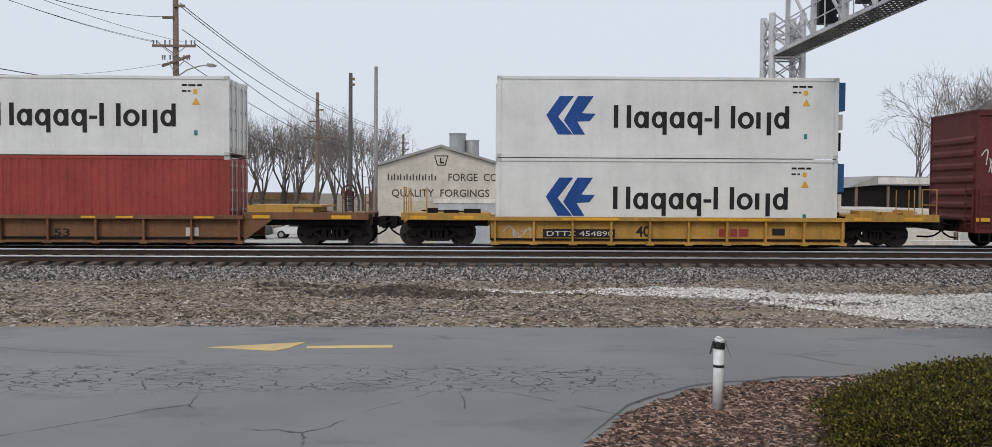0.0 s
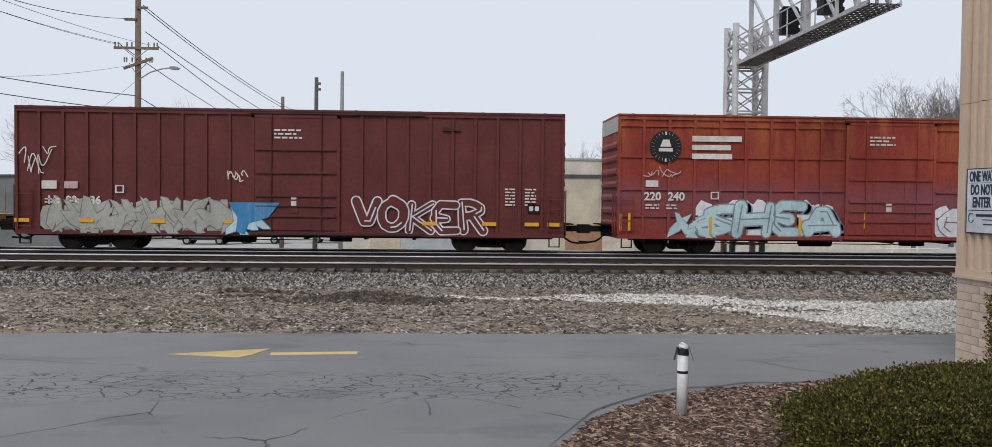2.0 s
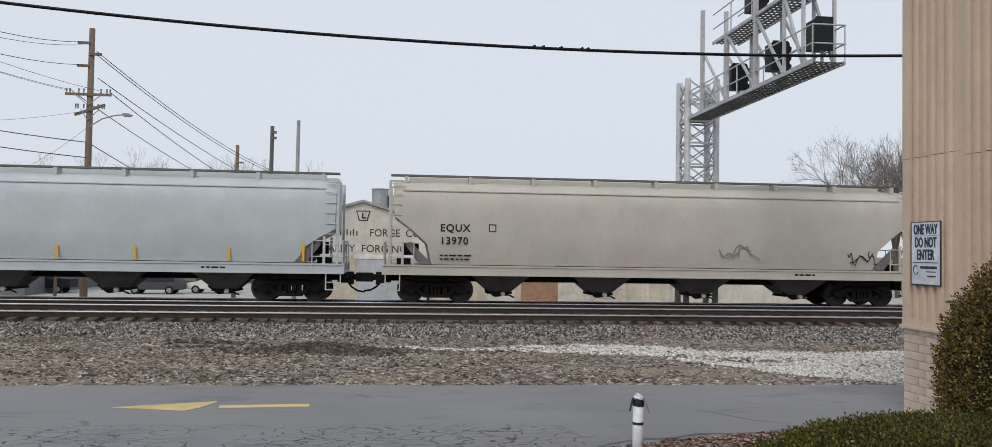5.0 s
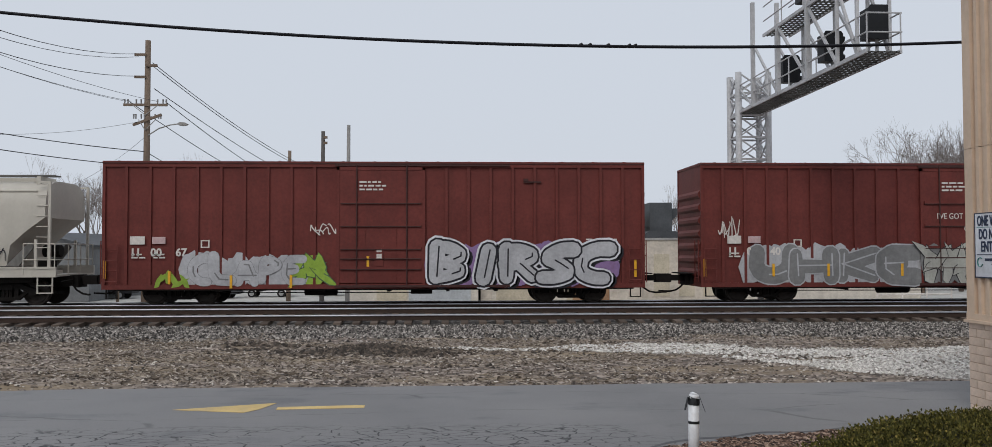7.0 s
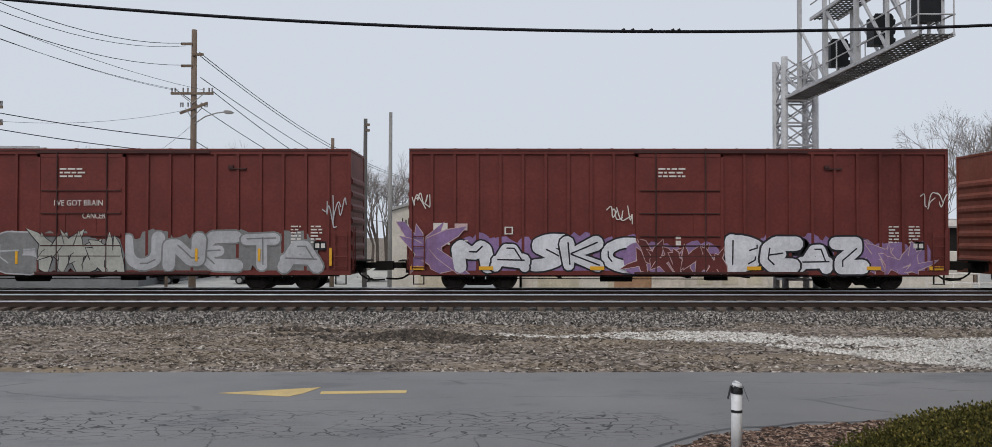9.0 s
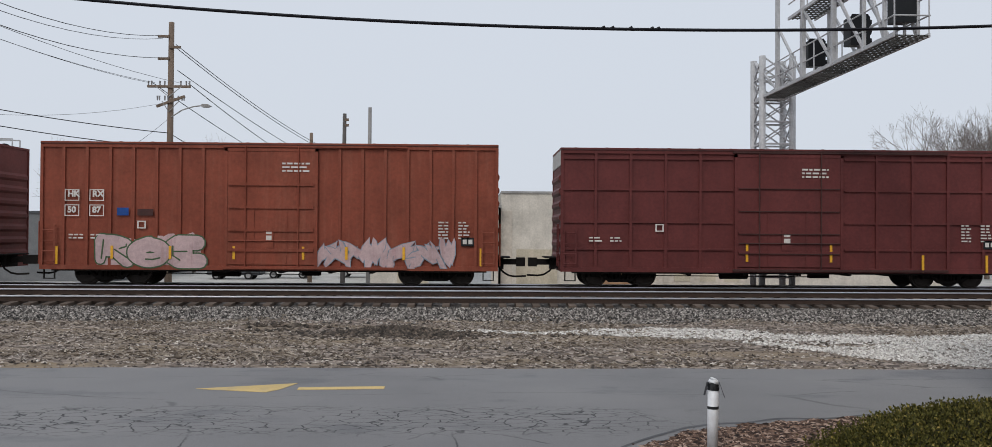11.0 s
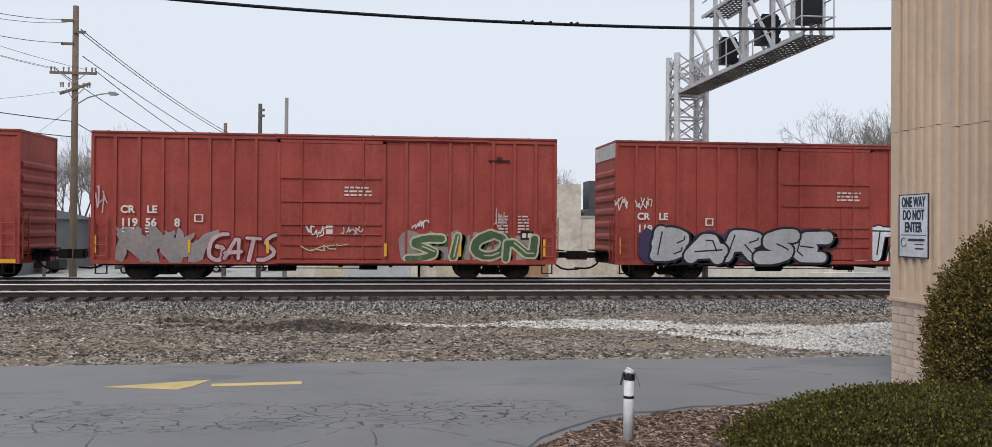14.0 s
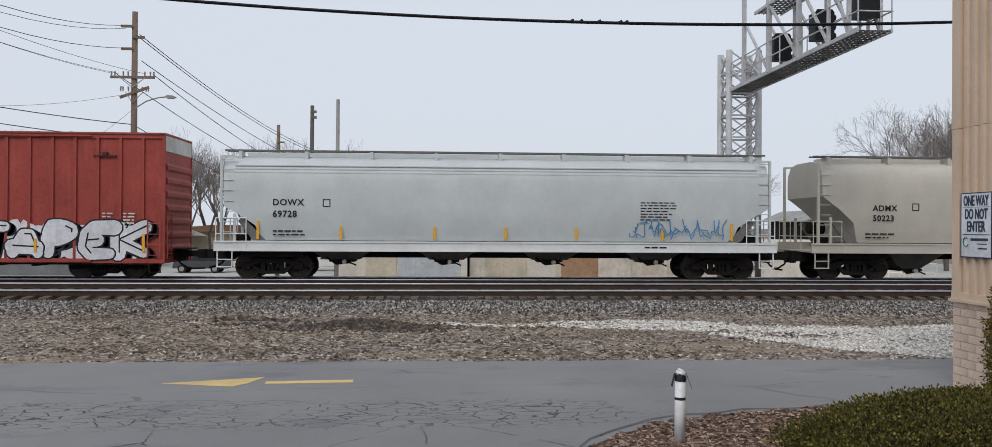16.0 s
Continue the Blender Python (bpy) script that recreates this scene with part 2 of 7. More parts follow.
def dirt_height(x, y):
    z = ground_z(y)
    if 12.6 < y < 26:
        z += 0.07 * noise.noise(Vector((x * 0.5, y * 0.5, 0))) + 0.03 * noise.noise(Vector((x * 2.1, y * 2.1, 3)))
        z += 0.16 * math.exp(-((x + 1.6) / 1.0) ** 2 - ((y - 18.2) / 0.5) ** 2) + 0.1 * math.exp(-((x + 4.4) / 1.2) ** 2 - ((y - 19.4) / 0.3) ** 2) + 0.08 * math.exp(-((x + 8.5) / 0.8) ** 2 - ((y - 20.2) / 0.4) ** 2)
    return z


xs_near = [-400, -200, -90, -50, -34] + [i * 0.4 for i in range(-70, 71)] + [34, 50, 90, 200, 400]
ys_ground = [-60, -20, 0, 6, 11.9] + [12.2 + 0.35 * i for i in range(41)] + [27, 30, 34.4, 36.5, 40, 44, 50, 60, 70, 90, 140, 250, 600, 1500, 4000]
sheet("ground", [-4000, -1200] + xs_near + [1200, 4000], ys_ground, dirt_height, DIRT, "brown dirt and gravel strip with dead grass beside the tracks", "ground")


def asphalt():
    m, n, l, b = nodes_of("cracked_asphalt")
    tc = n.new("ShaderNodeTexCoord")
    big = tex_noise(n, l, 0.28, 6, 0.6)
    r = ramp_node(n, [(0.3, (0.165, 0.163, 0.166)), (0.52, (0.205, 0.201, 0.202)), (0.75, (0.245, 0.238, 0.236))])
    l.new(big.outputs[0], r.inputs[0])
    fine = tex_noise(n, l, 60, 4, 0.8)
    rf = ramp_node(n, [(0.25, (0.82, 0.82, 0.82)), (0.75, (1.15, 1.15, 1.15))])
    l.new(fine.outputs[0], rf.inputs[0])
    c = mixed(n, l, 1.0, r.outputs[0], rf.outputs[0], "MULTIPLY")
    # dark sealed patches
    pn = tex_noise(n, l, 0.55, 7, 0.6, (1, 2.0, 1))
    rp = ramp_node(n, [(0.56, (1, 1, 1)), (0.64, (0.66, 0.68, 0.72))])
    l.new(pn.outputs[0], rp.inputs[0])
    c = mixed(n, l, 0.6, c, rp.outputs[0], "MULTIPLY")
    sx = n.new("ShaderNodeSeparateXYZ")
    l.new(tc.outputs["Object"], sx.inputs[0])
    warp = tex_noise(n, l, 1.3, 5, 0.6)
    add = n.new("ShaderNodeMixRGB")
    add.blend_type, add.inputs[0].default_value = "ADD", 0.35
    l.new(tc.outputs["Object"], add.inputs[1])
    l.new(warp.outputs["Color"], add.inputs[2])

    def cracks(scale, width, lo, hi, soft, stretch, thin):
        mp, v = n.new("ShaderNodeMapping"), n.new("ShaderNodeTexVoronoi")
        mp.inputs["Scale"].default_value = stretch
        l.new(add.outputs[0], mp.inputs[0])
        l.new(mp.outputs[0], v.inputs["Vector"])
        v.feature = "DISTANCE_TO_EDGE"
        v.inputs["Scale"].default_value = scale
        k = ramp_node(n, [(0.0, (1, 1, 1)), (width * 0.55, (1, 1, 1)), (width, (0, 0, 0))])
        l.new(v.outputs[0], k.inputs[0])
        # the band across the road in which the surface has broken up
        mr = n.new("ShaderNodeMapRange")
        mr.inputs[1].default_value, mr.inputs[2].default_value = lo, lo + soft
        l.new(sx.outputs[1], mr.inputs[0])
        mr2 = n.new("ShaderNodeMapRange")
        mr2.inputs[1].default_value, mr2.inputs[2].default_value = hi, hi - soft
        l.new(sx.outputs[1], mr2.inputs[0])
        gap = tex_noise(n, l, 0.8, 4, 0.6)
        rg = ramp_node(n, [(thin, (0, 0, 0)), (thin + 0.08, (1, 1, 1))])
        l.new(gap.outputs[0], rg.inputs[0])
        q = mixed(n, l, 1.0, k.outputs[0], mr.outputs[0], "MULTIPLY")
        q = mixed(n, l, 1.0, q, mr2.outputs[0], "MULTIPLY")
        return mixed(n, l, 1.0, q, rg.outputs[0], "MULTIPLY")

    fine_net = cracks(5.6, 0.036, 8.05, 9.6, 0.35, (0.62, 1.25, 1), 0.36)
    wide_net = cracks(0.5, 0.006, 4.5, 8.4, 0.6, (1.3, 0.7, 1), 0.48)
    long_net = cracks(0.7, 0.01, 9.2, 11.9, 0.4, (0.25, 1.3, 1), 0.4)
    xm = n.new("ShaderNodeMapRange")
    xm.inputs[1].default_value, xm.inputs[2].default_value = 2.7, 1.5
    l.new(sx.outputs[0], xm.inputs[0])
    fine_net = mixed(n, l, 1.0, fine_net, xm.outputs[0], "MULTIPLY")
    c = mixed(n, l, fine_net, c, (0.03, 0.031, 0.033))
    c = mixed(n, l, wide_net, c, (0.03, 0.031, 0.033))
    c = mixed(n, l, mixed(n, l, 1.0, long_net, (0.5, 0.5, 0.5), "MULTIPLY"), c, (0.06, 0.06, 0.062))
    l.new(c, b.inputs["Base Color"])
    b.inputs["Roughness"].default_value = 0.62
    b.inputs["Specular IOR Level"].default_value = 0.28
    bp = n.new("ShaderNodeBump")
    bp.inputs["Strength"].default_value, bp.inputs["Distance"].default_value = 0.35, 0.01
    l.new(fine.outputs[0], bp.inputs["Height"])
    l.new(bp.outputs[0], b.inputs["Normal"])
    return m


ASPHALT = asphalt()
bm = bmesh.new()
rim = [(x, 12.2 + 0.12 * noise.noise(Vector((x * 0.9, 0, 7))) - 0.0004 * x * x, 0.0) for x in [-90 + 0.5 * i for i in range(361)]]
top = [bm.verts.new(p) for p in rim]
low = [bm.verts.new((p[0], p[1] + 0.03, -0.14)) for p in rim]
near = [bm.verts.new((p[0], -30, 0)) for p in rim]
for i in range(len(rim) - 1):
    bm.faces.new((top[i], top[i + 1], low[i + 1], low[i]))
    bm.faces.new((near[i], near[i + 1], top[i + 1], top[i]))
tagged(part("road", bm, ASPHALT), "grey cracked asphalt driveway with alligator cracking", "road", kind="structure")

YELLOW_LINE = worn("worn_yellow_road_paint", (0.64, 0.47, 0.2), (0.3, 0.26, 0.22), 0.55, 0.7, grain=40, streak=False)
bm = bmesh.new()
for outline in (((-3.35, 10.55), (-2.46, 10.33), (-2.33, 10.52), (-2.2, 10.95)), ((-2.12, 10.50), (-1.08, 10.56), (-1.09, 10.74), (-2.13, 10.66))):
    lo = [bm.verts.new((x, y, 0.001)) for x, y in outline]
    hi = [bm.verts.new((x, y, 0.005)) for x, y in outline]
    bm.faces.new(hi)
    for i in range(4):
        j = (i + 1) % 4
        bm.faces.new((lo[i], lo[j], hi[j], hi[i]))
tagged(part("road_arrow", bm, YELLOW_LINE), "worn yellow arrow painted on the asphalt", "road marking")

# ---- tracks ----
RAIL_SIDE = worn("rusty_rail_side", (0.055, 0.036, 0.028), (0.03, 0.025, 0.02), 0.4, 0.8)
RAIL_TOP = worn("polished_rail_head", (0.5, 0.5, 0.52), (0.3, 0.28, 0.26), 0.2, 0.3, 0.9, streak=False)
TIE = worn("tarred_sleeper", (0.13, 0.1, 0.08), (0.2, 0.165, 0.14), 0.4, 0.9, streak=False, island=0.3)
TRACKS = ((31.95, 0.0), (27.65, -0.02))


def cant(top_z):
    """Half the tilt across the rails: the nearer track is canted."""
    return 0.0 if top_z == 0 else 0.055



X0, X1 = -75, 75
for cy, top_z in TRACKS:
    rail = thing("railway_track", "steel rails on timber sleepers in grey ballast", "railway track", "railway tracks", "structure")
    for s in (-1, 1):
        y, zt = cy + s * 0.755, top_z + s * cant(top_z)
        bm = bmesh.new()
        for y0, y1, z0, z1 in ((-0.07, 0.07, -0.18, -0.155), (-0.012, 0.012, -0.155, -0.05)):
            cube(bm, X0, X1, y + y0, y + y1, zt + z0, zt + z1)
        part("rail", bm, RAIL_SIDE, rail)
        # worn, round-shouldered head
        bm = bmesh.new()
        profile = ((-0.036, -0.05), (-0.037, -0.03), (-0.033, -0.014), (-0.022, -0.003), (0, 0), (0.022, -0.003), (0.033, -0.014), (0.037, -0.03), (0.036, -0.05))
        a = [bm.verts.new((X0, y + py, zt + pz)) for py, pz in profile]
        b = [bm.verts.new((X1, y + py, zt + pz)) for py, pz in profile]
        for i in range(len(profile)):
            j = (i + 1) % len(profile)
            bm.faces.new((a[i], a[j], b[j], b[i]))
        bm.faces.new(a)
        bm.faces.new(b[::-1])
        part("rail_head", bm, RAIL_TOP, rail, "polished running surface")


def bed_z(y):
    return float(np.interp(y, [21.8, 22.5, 25.6, 26.5, 28.7, 30.1, 34.0, 35.4], [-0.46, -0.33, -0.37, -0.39, -0.2, -0.22, -0.22, -0.6]))


bm = bmesh.new()
prev = None
for y in [21.8, 22.1, 22.5, 23, 23.6, 24.6, 25.6, 25.9, 26.6, 28, 28.7, 29.2, 29.6, 30.1, 31.5, 33, 34.0, 34.7, 35.4]:
    row = [bm.verts.new((x * 0.5, y + (0.35 * noise.noise(Vector((x * 0.3, y * 0.2, 0))) if y < 23 else 0), bed_z(y) + 0.03 * noise.noise(Vector((x * 0.8, y * 1.7, 1))))) for x in range(-160, 161)]
    if prev:
        for i in range(len(row) - 1):
            bm.faces.new((prev[i], prev[i + 1], row[i + 1], row[i]))
    prev = row
bed = tagged(part("ballast_bed", bm, (BALLAST, BALLAST_OILY)), "grey crushed stone ballast under the tracks", "ballast", kind="structure")
for poly in bed.data.polygons:
    poly.material_index = int(26.3 < poly.center.y < 33.6)

# loose stones: many small faceted chips, uncountable
def scatter(name, count, area, zfun, size, material, label, category, seed, flat=0.6, density=None, long=1.0):
    rs = np.random.RandomState(seed)
    x0, x1, y0, y1 = area
    base = np.array([(1, 0, 0), (-0.5, 0.8, 0), (-0.5, -0.8, 0), (0.1, 0, 1), (0, 0, -0.6)])
    tri = np.array([(0, 1, 3), (1, 2, 3), (2, 0, 3), (1, 0, 4), (2, 1, 4), (0, 2, 4)])
    x, y = rs.uniform(x0, x1, count), rs.uniform(y0, y1, count)
    if density:
        keep = np.array([density(p, q) for p, q in zip(x.tolist(), y.tolist())]) > rs.rand(count)
        x, y = x[keep], y[keep]
    n = len(x)
    z = np.array([zfun(p, q) for p, q in zip(x.tolist(), y.tolist())])
    s, a = size * rs.uniform(0.5, 1.5, n), rs.uniform(0, 6.283, n)
    p = base[None] * s[:, None, None] * rs.uniform(0.7, 1.3, (n, 5, 3))
    p[:, :, 2] *= flat
    p[:, :, 0] *= long
    ca, sa = np.cos(a)[:, None], np.sin(a)[:, None]
    vs = np.stack([p[:, :, 0] * ca - p[:, :, 1] * sa + x[:, None], p[:, :, 0] * sa + p[:, :, 1] * ca + y[:, None], p[:, :, 2] + (z + 0.3 * s * flat)[:, None]], 2).reshape(-1, 3)
    fs = (tri[None] + (np.arange(n) * 5)[:, None, None]).reshape(-1, 3)
    me = bpy.data.meshes.new(name)
    me.from_pydata(vs.tolist(), [], fs.tolist())
    me.materials.append(material)
    return tagged(new(name, me), label, category, kind="stuff")


def island_mat(name, stops, rough=0.9):
    m, n, l, b = nodes_of(name)
    g = n.new("ShaderNodeNewGeometry")
    r = ramp_node(n, stops)
    l.new(g.outputs["Random Per Island"], r.inputs[0])
    fine = tex_noise(n, l, 30, 4, 0.7)
    rf = ramp_node(n, [(0.3, (0.75, 0.75, 0.75)), (0.7, (1.2, 1.2, 1.2))])
    l.new(fine.outputs[0], rf.inputs[0])
    l.new(mixed(n, l, 1.0, r.outputs[0], rf.outputs[0], "MULTIPLY"), b.inputs["Base Color"])
    b.inputs["Roughness"].default_value = rough
    return m


STONE_LOOSE = island_mat("loose_ballast_stone", [(0, (0.012, 0.011, 0.01)), (0.35, (0.07, 0.062, 0.056)), (0.75, (0.25, 0.226, 0.205)), (1, (0.52, 0.48, 0.44))])
DIRT_LOOSE = island_mat("loose_dirt_stone", [(0, (0.025, 0.019, 0.015)), (0.45, (0.13, 0.102, 0.083)), (0.85, (0.39, 0.335, 0.29)), (1, (0.66, 0.61, 0.55))])
PALE_LOOSE = island_mat("loose_pale_stone", [(0, (0.26, 0.24, 0.215)), (0.5, (0.56, 0.535, 0.5)), (1, (0.82, 0.79, 0.75))])
MULCH_CHIP = island_mat("bark_mulch", [(0, (0.014, 0.008, 0.006)), (0.4, (0.075, 0.042, 0.03)), (0.75, (0.2, 0.125, 0.09)), (1, (0.45, 0.33, 0.26))])
STRAW = island_mat("dead_grass", [(0, (0.1, 0.076, 0.058)), (0.6, (0.25, 0.205, 0.16)), (1, (0.47, 0.41, 0.34))])


def pale_density(x, y):
    """Crushed stone washed out in streaks that run down towards the road."""
    lo = float(np.interp(x, [-1.2, 2, 5, 6.2, 8, 20], [18.75, 18.35, 16.7, 14.0, 12.4, 12.2]))
    hi = float(np.interp(x, [-1.2, 2, 2.8, 6, 8.5, 11, 20], [19.15, 19.0, 20.0, 19.5, 18.8, 18.0, 17.5]))
    wob = (0.12 if x < 2 else 0.5) * noise.noise(Vector((x * 0.8, y * 0.5, 15)))
    f = min(y - lo + wob, hi - y + wob) / (0.1 if x < 2 else 0.35)
    if f <= 0 or x < -1.2:
        return 0.0
    streak = noise.noise(Vector((x * 0.25, (0.55 * x + y) * 0.95, 5))) + 0.5 * noise.noise(Vector((x * 0.9, (0.5 * x + y) * 2.6, 8)))
    return min(1.0, f) * min(1.0, max(0.1, 1.0 - 0.085 * (y - lo) + 1.3 * streak if x > 2 else 1.0))


def ballast_edge(x, y):
    return min(1.0, max(0.03, (y - 21.6 - 0.9 * noise.noise(Vector((x * 0.35, y * 0.3, 2)))) / 0.7))


scatter("ballast_stones", 95000, (-24, 24, 21.0, 26.35), lambda x, y: max(bed_z(y), dirt_height(x, y)) - 0.015, 0.052, STONE_LOOSE, "loose grey ballast stones on the track shoulder", "ballast", 3, 0.75, ballast_edge)
scatter("dirt_stones", 60000, (-22, 22, 12.2, 22.5), lambda x, y: dirt_height(x, y) - 0.01, 0.03, DIRT_LOOSE, "loose stones and clods on the dirt strip", "gravel", 4, 0.6, lambda x, y: 1.0 - 0.95 * min(1.0, max(0.0, pale_density(x, y))))

DARK_CLOD = island_mat("dark_clods", [(0, (0.025, 0.02, 0.016)), (0.7, (0.085, 0.067, 0.053)), (1, (0.18, 0.14, 0.11))])


def clod_density(x, y):
    heap = 1.3 * math.exp(-((x + 1.5) / 1.2) ** 2 - ((y - 18.1) / 0.7) ** 2) + 0.8 * math.exp(-((x - 1.8) / 0.5) ** 2 - ((y - 18.2) / 0.25) ** 2) + 0.8 * math.exp(-((x + 4.2) / 0.9) ** 2 - ((y - 18.8) / 0.2) ** 2)
    return min(1.0, heap + max(0, 0.9 * noise.noise(Vector((x * 0.5, y * 1.3, 21))) - 0.2))


scatter("dark_clods", 34000, (-18, 10, 13, 22), lambda x, y: dirt_height(x, y) - 0.005, 0.05, DARK_CLOD, "dark clods of earth and rotted leaves", "earth", 14, 0.5, clod_density)


scatter("heap_clods", 9000, (-5.5, 0.5, 17, 20), lambda x, y: dirt_height(x, y), 0.055, DARK_CLOD, "heap of dark dug earth and rotted leaves", "earth", 15, 0.6, lambda x, y: 1.2 * math.exp(-((x + 1.6) / 1.1) ** 2 - ((y - 18.1) / 0.55) ** 2) + 0.5 * math.exp(-((x + 4.4) / 1.1) ** 2 - ((y - 19.3) / 0.15) ** 2))
scatter("pale_stones", 130000, (-1.5, 16, 12.4, 20.5), lambda x, y: dirt_height(x, y) - 0.005, 0.04, PALE_LOOSE, "spilled pale crushed stone across the dirt strip", "gravel", 5, 0.6, pale_density)


def blades(name, count, area, zfun, material, label, category, seed, length, density=None, lie=0.5):
    """Dry grass: thin folded blades, uncountable."""
    rs = np.random.RandomState(seed)
    vs, fs = [], []
    for _ in range(count):
        x, y = rs.uniform(area[0], area[1]), rs.uniform(area[2], area[3])
        if density and rs.rand() > density(x, y):
            continue
        a, h, w = rs.uniform(0, 6.283), length * rs.uniform(0.5, 1.3), 0.016
        up = rs.uniform(0.1, 1) * (1 - lie)
        z = zfun(x, y)
        dx, dy = math.cos(a) * h, math.sin(a) * h
        px, py = -math.sin(a) * w, math.cos(a) * w
        k = len(vs)
        vs += [(x - px, y - py, z), (x + px, y + py, z), (x + dx * 0.6, y + dy * 0.6, z + h * up + 0.012), (x + dx, y + dy, z + h * up * 0.8 + 0.01)]
        fs += [(k, k + 1, k + 2), (k + 1, k + 3, k + 2)]
    me = bpy.data.meshes.new(name)
    me.from_pydata(vs, [], fs)
    me.materials.append(material)
    return tagged(new(name, me), label, category, kind="stuff")


def straw_density(x, y):
    return max(0, 0.4 + 1.6 * noise.noise(Vector((x * 0.22, y * 0.45, 9)))) * (1.0 if x < 4 else 0.3)


blades("dead_grass", 50000, (-20, 18, 12.4, 23.5), dirt_height, STRAW, "flattened straw-coloured dead grass on the dirt", "grass", 6, 0.16, straw_density, 0.75)

# sleeper ends
tie_me = mesh_of("sleeper", boxes((-0.11, 0.11, -1.3, 1.3, -0.17, 0.0)), TIE)


# ---- foreground bed, bollard, shrubs ----
def edge_y(x):
    return float(np.interp(x, [0.5, 0.9, 1.33, 2.08, 2.78, 3.63, 5, 6.2], [5.6, 6.5, 7.35, 8.14, 8.42, 8.65, 9.0, 9.3]))


bm = bmesh.new()
prev = None
for i in range(40):
    x = 0.5 + 5.7 * i / 39
    row = [bm.verts.new((x, y, z)) for y, z in ((3.0, 0.05), (edge_y(x) * 0.5 + 1.5, 0.06), (edge_y(x) - 0.15, 0.05), (edge_y(x), 0.004))]
    if prev:
        for j in range(3):
            bm.faces.new((prev[j], row[j], row[j + 1], prev[j + 1]))
    prev = row
MULCH_BASE = pebble_mat("mulch_bed", [(0, (0.03, 0.018, 0.012)), (0.5, (0.08, 0.047, 0.032)), (1, (0.2, 0.13, 0.09))], 30)
tagged(part("mulch_bed", bm, MULCH_BASE), "planting bed of brown bark mulch", "mulch", kind="structure")
scatter("mulch_chips", 42000, (0.5, 5.6, 4.6, 9.2), lambda x, y: 0.05, 0.017, MULCH_CHIP, "loose brown bark mulch chips", "mulch", 9, 0.6, lambda x, y: 1.0 if y < edge_y(x) + 0.05 * math.sin(17 * x) else 0.0, 2.6)
scatter("stray_chips", 400, (0.6, 4.5, 6.0, 9.3), lambda x, y: 0.0, 0.022, MULCH_CHIP, "stray mulch chips on the asphalt", "mulch", 10, 0.3, lambda x, y: 0.5 if edge_y(x) < y < edge_y(x) + 0.35 else 0.0)

SEALER = worn("dark_crack_sealer", (0.1, 0.101, 0.106), (0.05, 0.05, 0.053), 0.6, 0.6, streak=False, vary=0.6)
for name, near, far, lift in (("sealed_edge", 0.0, 0.16, 0.0022), ("sealed_seam", 0.3, 0.36, 0.003)):
    bm = bmesh.new()
    prev = None
    for i in range(70):
        x = 0.75 + 3.6 * i / 69
        wob = 0.12 * noise.noise(Vector((x * 1.7, near * 9, 4)))
        fade = min(1.0, (x - 0.75) / 0.4, (4.35 - x) / 0.5)
        row = [bm.verts.new((x, edge_y(x) + near + wob * (near > 0) + k * (far - near) * fade * (1 + 4 * wob), lift)) for k in (0, 1)]
        if prev:
            bm.faces.new((prev[0], row[0], row[1], prev[1]))
        prev = row
    part(name, bm, SEALER, bpy.data.objects["road"], "dark sealer along the road's edge")

POST_WHITE = worn("scuffed_white_post", (0.75, 0.76, 0.78), (0.4, 0.38, 0.35), 0.25, 0.4)
TAPE = worn("black_tape", (0.015, 0.016, 0.018), (0.05, 0.05, 0.05), 0.3, 0.35)
bollard = thing("bollard", "white plastic bollard with ragged black tape in mulch", "bollard")
bollard.location = (2.05, 7.36, 0.03)
bm = bmesh.new()
rod(bm, (0, 0, 0), (0.004, 0, 0.6), 0.046, 20)
rod(bm, (0.004, 0, 0.6), (0.008, 0, 0.632), 0.046, 20, 0.038)
rod(bm, (0.008, 0, 0.632), (0.014, 0, 0.646), 0.038, 20, 0.02)
part("post", bm, POST_WHITE, bollard, smooth=True)
bm = bmesh.new()
rod(bm, (0.004, 0, 0.545), (0.006, 0, 0.577), 0.052, 11)
rod(bm, (0.0, 0.003, 0.568), (0.01, 0, 0.607), 0.054, 9, 0.05)
part("tape_cap", bm, TAPE, bollard, "crumpled black tape round the top")
bm = bmesh.new()
rod(bm, (0.003, 0, 0.385), (0.003, 0, 0.408), 0.0485, 16)
part("tape_band", bm, TAPE, bollard)
for sx, dx, dz in ((1, 0.045, -0.13), (-1, 0.03, -0.11)):
    bm = bmesh.new()
    beam(bm, (sx * 0.05, -0.02, 0.615), (sx * (0.05 + dx), -0.03, 0.615 + dz), 0.022, 0.004)
    part("tape_end", bm, TAPE, bollard, "loose torn end of black tape")


def leaf_mat(name, stops):
    m, n, l, b = nodes_of(name)
    g = n.new("ShaderNodeNewGeometry")
    r = ramp_node(n, stops)
    l.new(g.outputs["Random Per Island"], r.inputs[0])
    big = tex_noise(n, l, 13, 5, 0.7)
    rb = ramp_node(n, [(0.36, (0.4, 0.42, 0.45)), (0.64, (1.75, 1.65, 1.4))])
    l.new(big.outputs[0], rb.inputs[0])
    l.new(mixed(n, l, 1.0, r.outputs[0], rb.outputs[0], "MULTIPLY"), b.inputs["Base Color"])
    b.inputs["Roughness"].default_value, b.inputs["Specular IOR Level"].default_value = 0.7, 0.15
    return m


